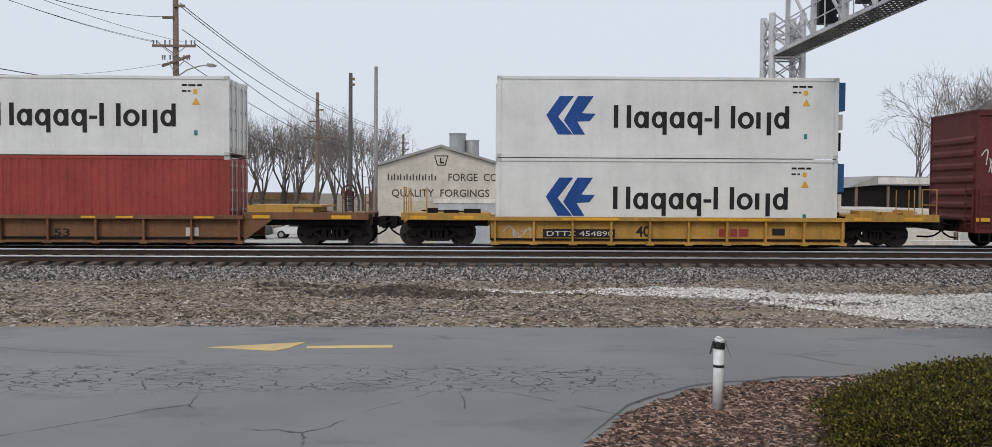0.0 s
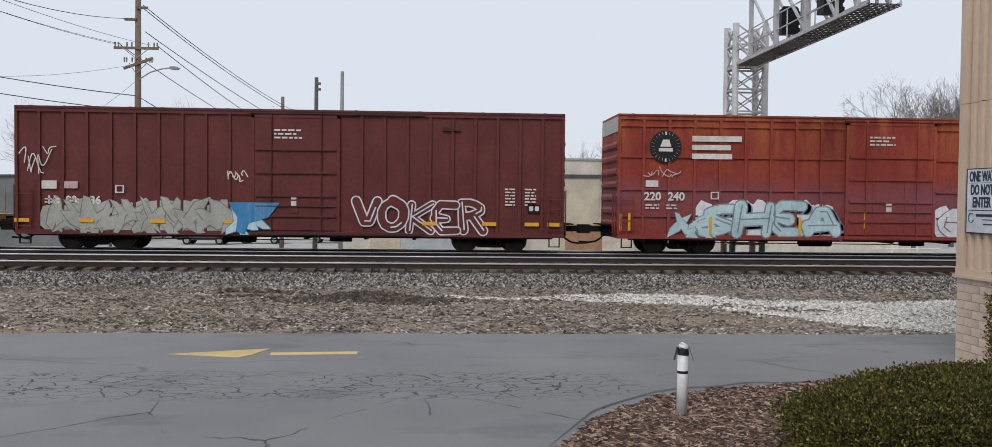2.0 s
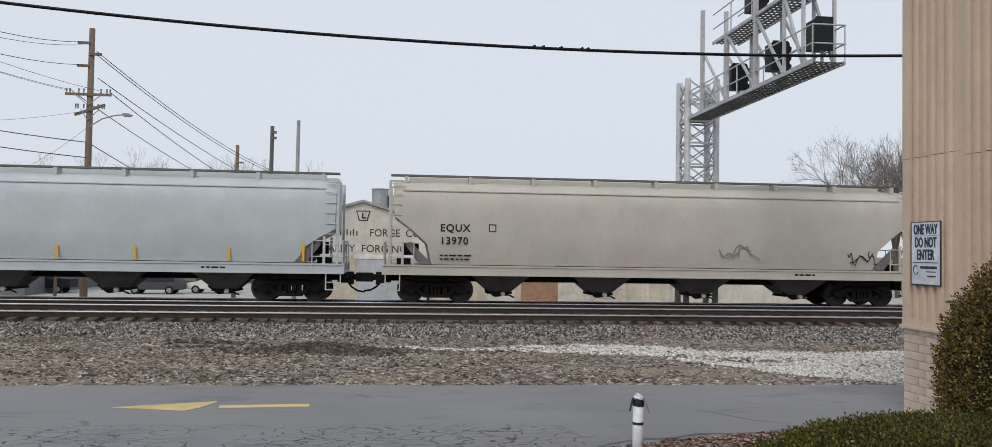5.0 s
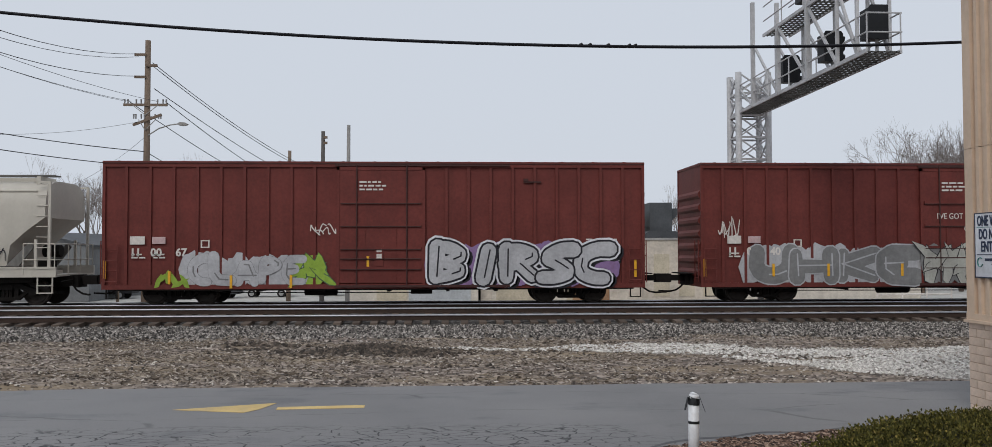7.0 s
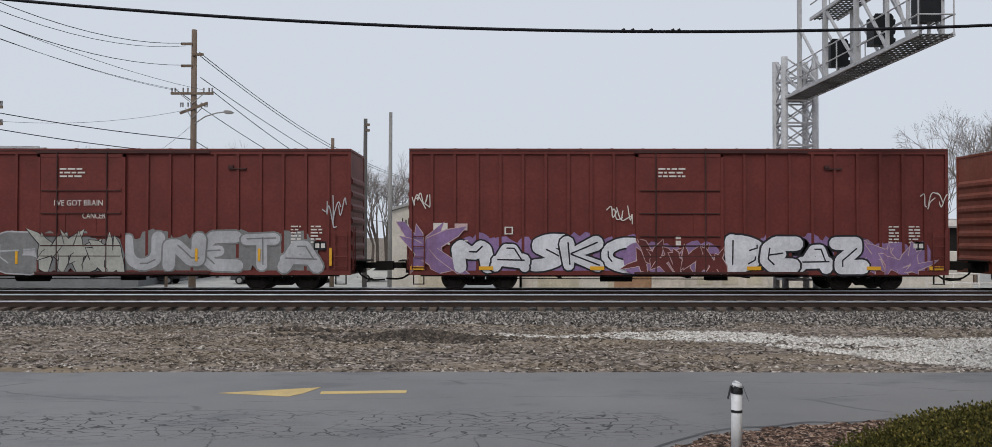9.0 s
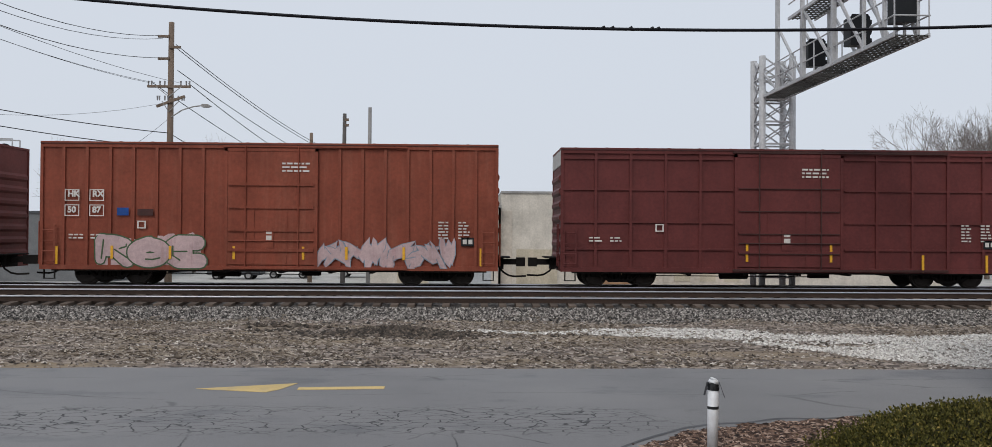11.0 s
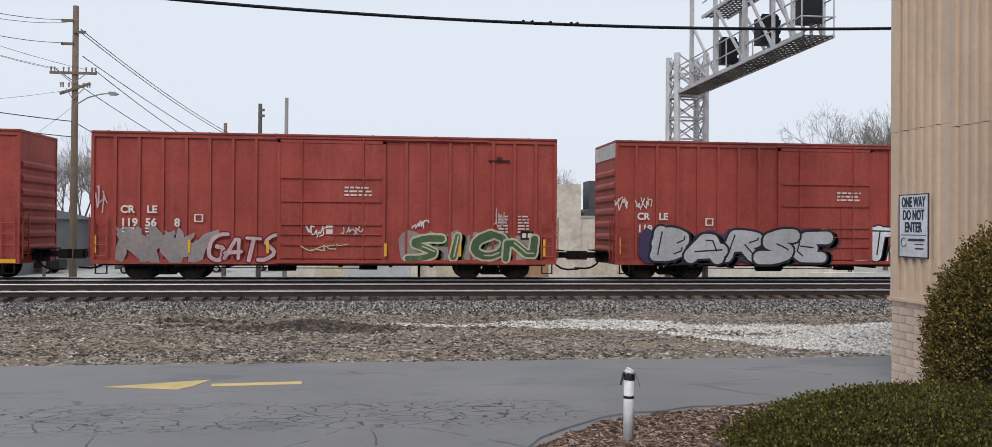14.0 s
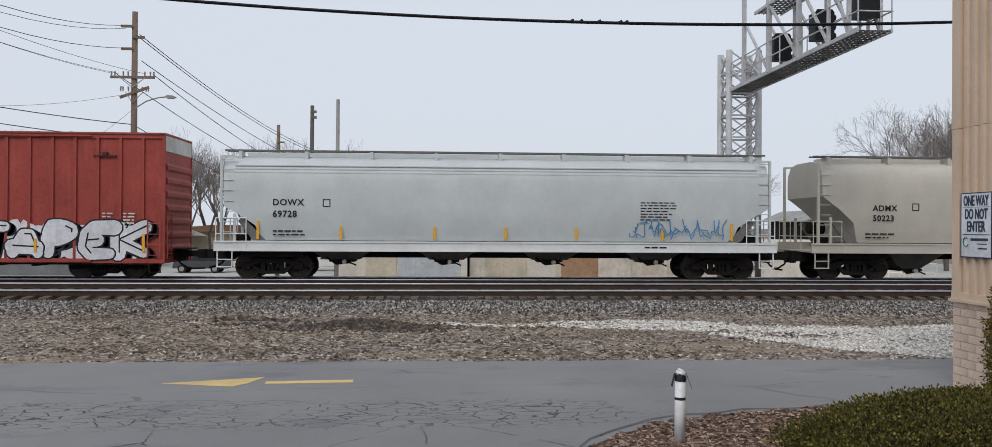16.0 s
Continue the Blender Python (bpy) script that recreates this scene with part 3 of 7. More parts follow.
LEAF = leaf_mat("yew_leaf", [(0, (0.03, 0.031, 0.01)), (0.5, (0.074, 0.073, 0.02)), (0.85, (0.13, 0.118, 0.033)), (1, (0.21, 0.17, 0.057))])
LEAF_RUST = leaf_mat("bronzed_leaf", [(0, (0.05, 0.041, 0.013)), (0.5, (0.13, 0.106, 0.033)), (0.85, (0.21, 0.158, 0.052)), (1, (0.31, 0.217, 0.09))])
# near-black core colour stands in for the shade between the leaves
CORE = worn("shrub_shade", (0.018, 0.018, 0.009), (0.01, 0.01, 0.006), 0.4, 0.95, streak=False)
BARK = worn("grey_bark", (0.13, 0.105, 0.09), (0.06, 0.05, 0.04), 0.4, 0.9)


def shrub(name, centre, radii, count, leaf, material, label, seed, lump=0.12, power=0.85):
    """A clipped evergreen: short stems, a core coloured dark for shade and a skin of tens of thousands of small leaves.
    """
    ob = thing(name, label, "shrub")
    ob.location = centre
    rx, ry, rz = radii
    rs = np.random.RandomState(seed)

    def lumpy(d):
        return 1 + lump * noise.noise(Vector(d) * 2.4 + Vector((seed, 0, 0))) + 0.5 * lump * noise.noise(Vector(d) * 7 + Vector((0, seed, 0))) + 0.1 * noise.noise(Vector(d) * 21 + Vector((seed, seed, 0)))

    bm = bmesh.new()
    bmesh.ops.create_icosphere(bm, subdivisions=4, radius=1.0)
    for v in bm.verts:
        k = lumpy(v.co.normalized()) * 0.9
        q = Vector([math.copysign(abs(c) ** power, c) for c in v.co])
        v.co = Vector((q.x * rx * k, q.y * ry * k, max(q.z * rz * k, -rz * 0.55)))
    part("core", bm, CORE, ob, "dense inner growth, coloured dark for shade")
    bm = bmesh.new()
    for i in range(5):
        a = i * 1.3
        rod(bm, (0.12 * math.cos(a) * rx, 0.12 * math.sin(a) * ry, -centre[2]), (0.4 * math.cos(a) * rx, 0.4 * math.sin(a) * ry, 0), 0.03, 6, 0.012)
    part("stems", bm, BARK, ob)
    d = rs.normal(size=(count, 3))
    d /= np.linalg.norm(d, axis=1)[:, None]
    d = d[d[:, 2] > -0.6]
    n = len(d)
    f = np.sign(d) * np.abs(d) ** power
    k = np.array([lumpy(q) for q in d.tolist()]) * rs.uniform(0.88, 1.03, n)
    p = f * np.array(radii) * k[:, None]
    out = d / np.array(radii)
    out /= np.linalg.norm(out, axis=1)[:, None]
    aim = out * 0.8 + rs.normal(size=(n, 3)) * 0.55 + np.array((0, 0, 0.35))
    aim /= np.linalg.norm(aim, axis=1)[:, None]
    side = np.cross(aim, rs.normal(size=(n, 3)))
    side /= np.linalg.norm(side, axis=1)[:, None]
    h, w = (leaf * rs.uniform(0.7, 1.4, n))[:, None], (leaf * rs.uniform(0.25, 0.45, n))[:, None]
    vs = np.stack([p, p + aim * h * 0.5 + side * w, p + aim * h * 0.5 - side * w, p + aim * h], 1).reshape(-1, 3).tolist()
    fs = (np.array([(0, 1, 2), (1, 3, 2)])[None] + (np.arange(n) * 4)[:, None, None]).reshape(-1, 3).tolist()
    me = bpy.data.meshes.new("leaves")
    me.from_pydata(vs, [], fs)
    me.materials.append(material)
    lv = new("leaves", me)
    lv.parent = ob
    tagged(lv, kind="stuff")
    return ob


shrub("low_hedge", (4.42, 5.8, 0.26), (1.95, 1.1, 0.455), 170000, 0.022, LEAF, "low rounded clipped evergreen hedge in mulch", 11, 0.07)
shrub("evergreen_bush", (5.2, 6.5, 0.68), (0.74, 0.8, 1.22), 100000, 0.025, LEAF_RUST, "tall rounded bronze-green evergreen bush beside the wall", 12, 0.16)

# ---- the near building ----
SIDING = worn("tan_metal_siding", (0.58, 0.445, 0.335), (0.46, 0.35, 0.26), 0.12, 0.55, vary=0.9, speck=0.08)
TAN_BRICK = worn("tan_painted_brick", (0.66, 0.525, 0.425), (0.42, 0.28, 0.2), 0.3, 0.8, streak=False, island=0.07)
MORTAR = worn("tan_mortar", (0.46, 0.355, 0.275), (0.25, 0.19, 0.13), 0.3, 0.9, streak=False)
WX, WY, LEDGE, WTOP = 6.165, 10.1, 1.08, 6.5
wall = tagged(part("wall_west", boxes((WX + 0.03, WX + 0.25, -8, WY - 0.03, -0.1, WTOP), (WX + 0.25, WX + 14, WY - 0.25, WY - 0.03, -0.1, WTOP), (WX + 0.25, WX + 14, -8, -7.8, -0.1, WTOP), (WX + 13.8, WX + 14, -7.8, WY - 0.25, -0.1, WTOP)), MORTAR), "tan building wall of ribbed metal over brick", "wall", kind="structure")
tagged(part("roof", boxes((WX - 0.05, WX + 14.05, -8.05, WY + 0.05, WTOP, WTOP + 0.15)), SIDING), "flat roof of the tan building", "roof", kind="structure")
part("ledge", boxes((WX - 0.04, WX + 0.03, -8, WY + 0.04, LEDGE - 0.05, LEDGE - 0.015), (WX - 0.015, WX + 0.03, -8, WY + 0.02, LEDGE - 0.015, LEDGE + 0.06), (WX + 0.03, WX + 14, WY - 0.03, WY + 0.04, LEDGE - 0.05, LEDGE + 0.06)), SIDING, wall, "projecting sill between brick and siding")
part("corner_trim", boxes((WX - 0.012, WX + 0.03, WY - 0.14, WY + 0.012, LEDGE + 0.06, 3.1), (WX - 0.015, WX + 0.03, WY - 0.14, WY + 0.015, 3.104, WTOP), (WX + 0.03, WX + 0.14, WY - 0.03, WY + 0.012, LEDGE + 0.06, WTOP)), SIDING, wall, "flat corner flashing")


def siding_panel(y0, y1, z0, z1):
    """Ribbed sheet facing -x: flat pans with raised standing ribs of two widths."""
    bm = bmesh.new()
    y = y1
    outline = [(y1, 0.0)]
    while y - 0.16 > y0:
        outline += [(y - 0.07, 0.0), (y - 0.078, 0.036), (y - 0.129, 0.036), (y - 0.137, 0.0), (y - 0.16, 0.0)]
        y -= 0.16
    outline.append((y0, 0.0))
    a = [bm.verts.new((WX + 0.028 - d, yy, z0)) for yy, d in outline]
    b = [bm.verts.new((WX + 0.028 - d, yy, z1)) for yy, d in outline]
    for i in range(len(outline) - 1):
        bm.faces.new((a[i], a[i + 1], b[i + 1], b[i]))
    r = bmesh.ops.extrude_face_region(bm, geom=list(bm.faces))
    for v in r["geom"]:
        if isinstance(v, bmesh.types.BMVert):
            v.co.x += 0.0015
    return bm


split = 3.1
for i in range(6):
    hi = WY - 0.14 - i * 0.96
    part("siding_panel", siding_panel(hi - 0.96, hi, LEDGE + 0.06, split - 0.06 * i), SIDING, wall)
    part("siding_panel", siding_panel(hi - 0.96, hi, split + 0.008 - 0.06 * i, WTOP), SIDING, wall)
part("mortar_bed", boxes((WX + 0.006, WX + 0.03, -8, WY - 0.004, -0.1, LEDGE - 0.05)), MORTAR, wall)
brick_a = mesh_of("brick", boxes((-0.022, 0.03, -0.147, 0.147, -0.045, 0.045)), TAN_BRICK)
brick_half = mesh_of("brick", boxes((-0.022, 0.03, -0.0735, 0.0735, -0.045, 0.045)), TAN_BRICK)
for c in range(11):
    if c % 2:
        share("brick", brick_half, wall, WX + 0.022, WY - 0.0725, 0.01 + 0.1 * c)
    for k in range(12):
        y = WY - 0.15 - 0.302 * k - (0.151 if c % 2 else 0.0)
        share("brick", brick_a, wall, WX + 0.022, y, -0.03 + 0.1 * c + 0.04)

SIGN_WHITE = worn("white_sign_face", (0.74, 0.76, 0.8), (0.5, 0.5, 0.5), 0.1, 0.35, streak=False)
SIGN_BLUE = worn("dark_blue_sign_ink", (0.02, 0.035, 0.075), (0.02, 0.03, 0.05), 0.1, 0.4, streak=False)
TEAL = worn("teal_sign_ink", (0.03, 0.22, 0.2), (0.03, 0.15, 0.15), 0.1, 0.4, streak=False)
sign = thing("wall_sign", "white one way do not enter sign on tan siding", "sign")
SY, SZ, SH, SW = 9.62, 1.9, 0.735, 0.56
sign.matrix_basis = pose(WX - 0.012, SY, SZ - 0.0, 0, 0, -90)
part("board", boxes((-SW / 2, SW / 2, -0.012, 0.0, -0.32, SH - 0.32)), SIGN_WHITE, sign)
bm = boxes((-SW / 2, SW / 2, -0.016, -0.0, -0.335, -0.32), (-SW / 2, SW / 2, -0.016, 0.0, SH - 0.32, SH - 0.31), (-SW / 2 - 0.01, -SW / 2, -0.016, 0, -0.335, SH - 0.31), (SW / 2, SW / 2 + 0.01, -0.016, 0, -0.335, SH - 0.31))
part("frame", bm, SIGN_BLUE, sign)
for txt, z, w in (("ONE WAY", 0.275, 0.47), ("DO NOT", 0.12, 0.42), ("ENTER", -0.025, 0.34)):
    lettering("text", txt, 0.115, SIGN_BLUE, sign, -w / 2, -0.014, z, width=w, bold=0.004)
part("rule", boxes((-0.25, 0.25, -0.0155, -0.012, -0.066, -0.058)), SIGN_BLUE, sign)
part("rule", boxes((-0.25, 0.25, -0.0155, -0.012, 0.253, 0.257)), TEAL, sign)
bm = bmesh.new()
for i in range(9):
    a0, a1 = 0.9 + i * 0.55, 0.9 + (i + 1) * 0.55
    beam(bm, (-0.185 + 0.05 * math.cos(a0), -0.014, -0.15 + 0.055 * math.sin(a0)), (-0.185 + 0.05 * math.cos(a1), -0.014, -0.15 + 0.055 * math.sin(a1)), 0.02, 0.004)
part("emblem", bm, TEAL, sign, "teal ring-shaped emblem")
part("small_print", boxes((-0.1, 0.22, -0.0155, -0.012, -0.135, -0.105), (0.02, 0.2, -0.0155, -0.012, -0.175, -0.165), (0.04, 0.2, -0.0155, -0.012, -0.23, -0.215)), SIGN_BLUE, sign)

# ---- beyond the tracks ----
POLE_WOOD = worn("weathered_pole_wood", (0.2, 0.15, 0.115), (0.11, 0.085, 0.065), 0.4, 0.9)
POLE_STEEL = worn("grey_steel_pole", (0.30, 0.29, 0.28), (0.18, 0.16, 0.14), 0.3, 0.5, 0.2)
WIRE = worn("dark_wire", (0.05, 0.05, 0.055), (0.08, 0.08, 0.08), 0.2, 0.6, streak=False)
CABLE_BLACK = worn("black_cable_sheath", (0.008, 0.008, 0.012), (0.02, 0.02, 0.02), 0.2, 0.45, streak=False)
INSULATOR = worn("grey_insulator", (0.25, 0.24, 0.24), (0.1, 0.1, 0.1), 0.3, 0.3, streak=False)
POST_GREY = worn("weathered_grey_post", (0.12, 0.112, 0.108), (0.07, 0.065, 0.06), 0.4, 0.9)
FAR_Z = -2.4


def utility_pole(x, y, top, label, arms, r=0.17, material=None):
    """Timber pole; arms: height, half-width, tilt of each crossarm."""
    ob = thing("utility_pole", label, "utility pole", "utility poles")
    ob.location = (x, y, 0)
    bm = bmesh.new()
    rod(bm, (0, 0, min(FAR_Z, ground_z(y) - 0.2)), (0.05, 0, top), r, 12, r * 0.72)
    part("pole", bm, material or POLE_WOOD, ob, smooth=True)
    for z, half, tilt, off in arms:
        bm = bmesh.new()
        beam(bm, (off - half, -0.16, z - tilt), (off + half, -0.16, z + tilt), 0.11, 0.13)
        arm = part("crossarm", bm, POLE_WOOD, ob)
        if half > 0.6:
            bm = bmesh.new()
            for s in (-1, 1):
                beam(bm, (off + s * half * 0.6, -0.2, z), (0, -0.2, z - 0.55), 0.035)
            part("brace", bm, POLE_STEEL, arm)
            for k in (-0.95, -0.8, -0.42, -0.2, 0.55, 0.8, 0.95):
                bm = bmesh.new()
                rod(bm, (off + half * k, -0.16, z + 0.05), (off + half * k, -0.16, z + 0.3), 0.035, 6, 0.05)
                part("insulator", bm, INSULATOR, arm)
    return ob


P1 = utility_pole(-16.45, 47, 13.2, "tall weathered timber utility pole with street lamp arm", ((9.7, 1.15, 0, 0), (8.9, 0.75, 0.28, 0.1), (12.4, 0.3, 0, -0.3), (11.82, 0.3, 0, 0.3), (11.2, 0.3, 0, -0.3)), 0.2)
bm = bmesh.new()
pts = [(0.1, 8.05), (0.7, 8.45), (1.3, 8.64), (1.75, 8.7)]
for (xa, za), (xb, zb) in zip(pts, pts[1:]):
    rod(bm, (xa, -0.1, za), (xb, -0.1, zb), 0.035, 8)
lamp_arm = part("lamp_arm", bm, POLE_STEEL, P1, "curved steel street lamp arm")
bm = bmesh.new()
prism(bm, ((1.7, 8.66), (1.78, 8.78), (2.1, 8.76), (2.25, 8.68), (2.1, 8.6), (1.8, 8.6)), -0.22, 0.02)
part("lamp_head", bm, POLE_STEEL, lamp_arm, "grey cobra-head lamp")
utility_pole(-14.15, 75, 10.5, "distant timber utility pole with one crossarm", ((6.6, 1.15, 0, 0), (9.0, 0.3, 0, 0.3), (8.0, 0.3, 0, -0.3)), 0.2)
utility_pole(-9.9, 110, 9.3, "far thin timber utility pole", ((8.2, 0.5, 0, 0.3), (7.4, 0.5, 0, 0.3)), 0.2)
utility_pole(-28.5, 75, 5.2, "far thin timber utility pole", ((3.0, 0.5, 0, 0),), 0.13)
utility_pole(-7.1, 47, 8.35, "bare timber post with small insulators", ((8.0, 0.1, 0, 0.2), (7.7, 0.1, 0, 0.2)), 0.14, POST_GREY)
utility_pole(-5.73, 47, 8.7, "plain grey steel post", (), 0.13, POLE_STEEL)


def wire(name, a, b, sag, r, label, material=WIRE, group="overhead wires", n=18):
    bm = bmesh.new()
    a, b = Vector(a), Vector(b)
    pts = []
    for i in range(n + 1):
        s = i / n
        p = a.lerp(b, s)
        p.z -= 4 * sag * s * (1 - s)
        pts.append(p)
    q = (b - a).to_track_quat("Z", "Y")
    rings = [[bm.verts.new(p + q @ Vector((r * math.cos(w * 1.0472), r * math.sin(w * 1.0472), 0))) for w in range(6)] for p in pts]
    for u, v in zip(rings, rings[1:]):
        for i in range(6):
            bm.faces.new((u[i], u[(i + 1) % 6], v[(i + 1) % 6], v[i]))
    bm.faces.new(rings[0][::-1])
    bm.faces.new(rings[-1])
    return tagged(part(name, bm, material), label, "wire", group)


P0 = (-19.5, 15.0)
utility_pole(P0[0], P0[1], 13.0, "timber utility pole beside the road", ((10.0, 1.15, 0, 0),), 0.2)
utility_pole(14.5, 14.2, 6.4, "short timber cable pole behind the tan building", (), 0.14)
for dx, z1, z0, sag, r in ((-0.55, 12.45, 12.8, 2.0, 0.016), (-0.4, 12.3, 12.4, 2.1, 0.013), (-0.5, 11.25, 11.8, 1.75, 0.016), (-1.05, 9.9, 10.9, 0.9, 0.01), (-0.75, 9.9, 10.5, 0.85, 0.01), (0.6, 9.9, 10.3, 0.75, 0.01)):
    wire("overhead_wire", (-16.45 + dx, 46.9, z1), (P0[0] + dx, P0[1], z0), sag, r, "thin dark overhead power line")
utility_pole(-24.5, 42, 8.5, "timber utility pole with small crossarms", ((8.2, 0.62, 0, 0), (7.3, 0.62, 0.1, 0)), 0.17)
for z1, z0, sag in ((7.2, 8.0, 0.12), (6.4, 7.2, 0.12)):
    wire("overhead_wire", (-16.45, 46.9, z1), (-24.5, 41.9, z0), sag, 0.024, "sagging dark overhead telephone cable")
for dx, z1, z3, sag in ((0.3, 12.0, 9.7, 0.3), (0.22, 11.9, 9.5, 0.3), (0.4, 10.6, 8.2, 0.2), (1.0, 9.9, 6.8, 0.3), (-0.9, 9.9, 6.8, 0.3), (0.0, 7.2, 4.2, 0.3)):
    wire("overhead_wire", (-16.45 + dx, 47, z1), (-14.15 + dx * 0.8, 75, z3), sag, 0.021, "thin dark overhead power line")
    wire("overhead_wire", (-14.15 + dx * 0.8, 75, z3), (-9.9 + dx * 0.5, 110, z3 - 0.7), sag, 0.021, "thin dark overhead power line")
wire("overhead_wire", (-16.45, 47, 8.9), (-30, 40, 8.4), 1.0, 0.009, "thin dark service drop line")
wire("overhead_wire", (-16.45, 47, 8.05), (-27, 60, 6.0), 0.4, 0.009, "thin dark service drop line")

wire("overhead_cable", (-19.5, 14.9, 7.4), (-16, 14, 6.8), 0.02, 0.027, "thick black overhead cable at its pole", CABLE_BLACK, n=6)
near_cable = wire("overhead_cable", (-16, 14, 6.8), (14.5, 14, 5.81), 1.0, 0.027, "thick black overhead cable sagging across the road", CABLE_BLACK, n=40)
bm = bmesh.new()
for k in (2.05, 2.2, 2.5, 2.85, 2.95):
    zc = 6.8 - 0.99 * (k + 16) / 30.5 - 4 * (k + 16) / 30.5 * (14.5 - k) / 30.5
    rod(bm, (k, 14, zc), (k + 0.06, 14, zc + 0.035), 0.026, 6)
tagged(part("cable_clip", bm, CABLE_BLACK, near_cable), kind="stuff")


# ---- signal bridge ----
GREY_PAINT = worn("light_grey_bridge_paint", (0.5, 0.5, 0.51), (0.3, 0.29, 0.28), 0.35, 0.5, 0.1)
GRATE = worn("grating_steel", (0.1, 0.1, 0.095), (0.06, 0.06, 0.055), 0.4, 0.7)
SIGNAL_BLACK = worn("black_signal_head", (0.012, 0.013, 0.015), (0.03, 0.03, 0.03), 0.3, 0.5)
bridge = thing("signal_bridge", "grey lattice cantilever signal bridge over the tracks", "signal bridge")
XL, XR, YN, YF = 11.62, 12.85, 34.6, 35.7
XE, YU = 12.68, 31.8
for x in (XL, XR):
    for y in (YN, YF):
        bm = bmesh.new()
        rod(bm, (x, y, -0.7), (x, y, 9.15), 0.13, 12)
        part("tower_leg", bm, GREY_PAINT, bridge, smooth=True)
z = 0.2
while z < 8.9:
    bm = bmesh.new()
    for (xa, ya), (xb, yb) in (((XL, YN), (XR, YN)), ((XR, YN), (XR, YF)), ((XR, YF), (XL, YF)), ((XL, YF), (XL, YN))):
        beam(bm, (xa, ya, z), (xb, yb, z), 0.07)
        beam(bm, (xa, ya, z), (xb, yb, z + 0.85), 0.05)
        beam(bm, (xb, yb, z), (xa, ya, z + 0.85), 0.05)
    tagged(part("tower_bracing", bm, GREY_PAINT, bridge), kind="stuff")
    z += 0.9
YT = 23.7
ZD, ZU = 7.5, 9.95
for zz, y_end, y_back, nm in ((ZD, YT, YF, "lower_deck"), (ZU, 24.3, YU, "upper_deck")):
    deck = part(nm, boxes((XL, XL + 0.06, y_end, y_back, zz - 0.05, zz + 0.06), (XE - 0.06, XE, y_end, y_back, zz - 0.05, zz + 0.06)), GREY_PAINT, bridge)
    bm = bmesh.new()
    y = y_end
    while y < y_back:
        cube(bm, XL + 0.06, XE - 0.06, y, y + 0.05, zz - 0.03, zz + 0.01)
        y += 0.27
    for k in range(5):
        x = XL + 0.16 + k * 0.18
        cube(bm, x, x + 0.03, y_end, y_back, zz - 0.028, zz + 0.012)
    part("grating", bm, GRATE, deck, "open steel grating")
    for side in (XL + 0.04, XE - 0.04):
        bm = bmesh.new()
        for h in (0.55, 1.1):
            rod(bm, (side, y_end, zz + h), (side, y_back, zz + h), 0.024, 6)
        part("handrail", bm, GREY_PAINT, deck)
        y = y_end
        while y < y_back - 0.4:
            bm = bmesh.new()
            rod(bm, (side, y, zz), (side, y, zz + 1.1), 0.024, 6)
            part("rail_post", bm, GREY_PAINT, deck)
            y += 1.9
    bm = bmesh.new()
    for h in (0.55, 1.1):
        rod(bm, (XL, y_end, zz + h), (XE, y_end, zz + h), 0.024, 6)
    part("handrail", bm, GREY_PAINT, deck)
for side in (XL + 0.05, XE - 0.05):
    ys = [YF, 33.0, 30.4, 27.8, 25.6, 24.3]
    for i, y in enumerate(ys):
        bm = bmesh.new()
        beam(bm, (side, y, ZD), (side, y, 9.1 if i == 0 else ZU + (1.6 if i in (1, 3) else 0)), 0.14 if i < 4 else 0.09)
        part("truss_post", bm, GREY_PAINT, bridge)
        if i + 1 < len(ys):
            bm = bmesh.new()
            beam(bm, (side, y, ZU if i else 9.1), (side, ys[i + 1], ZD), 0.08)
            part("truss_diagonal", bm, GREY_PAINT, bridge)


def signal_head(y, z):
    hd = thing("railway_signal", "black railway signal head on the grey bridge", "railway signal", "signal heads on the bridge")
    hd.location = (12.3, y, z)
    bm = bmesh.new()
    prism(bm, ((-0.3, 0.1), (-0.27, 0.0), (0.3, 0.0), (0.33, 0.1), (0.33, 0.9), (0.26, 1.0), (-0.24, 1.0), (-0.3, 0.9)), -0.33, -0.29)
    part("backboard", bm, SIGNAL_BLACK, hd)
    bm = bmesh.new()
    cube(bm, -0.26, 0.28, -0.29, 0.3, 0.06, 0.94)
    part("case", bm, SIGNAL_BLACK, hd)
    for k in range(3):
        bm = bmesh.new()
        rod(bm, (0.28, 0, 0.22 + 0.3 * k), (0.5, 0, 0.2 + 0.3 * k), 0.12, 12, 0.1)
        part("hood", bm, SIGNAL_BLACK, hd)
    bm = bmesh.new()
    rod(bm, (0.1, 0, -0.5), (0.1, 0, 0.1), 0.05, 8)
    part("bracket", bm, GREY_PAINT, hd)


for y in (31.1, 27.6, 24.6):
    signal_head(y, ZD + 0.5)
for y in (29.4, 25.8):
    signal_head(y, ZU + 0.52)


# ---- level crossing cantilever ----
LENS_RED = worn("dark_red_lens", (0.12, 0.012, 0.012), (0.05, 0.01, 0.01), 0.2, 0.2, streak=False)


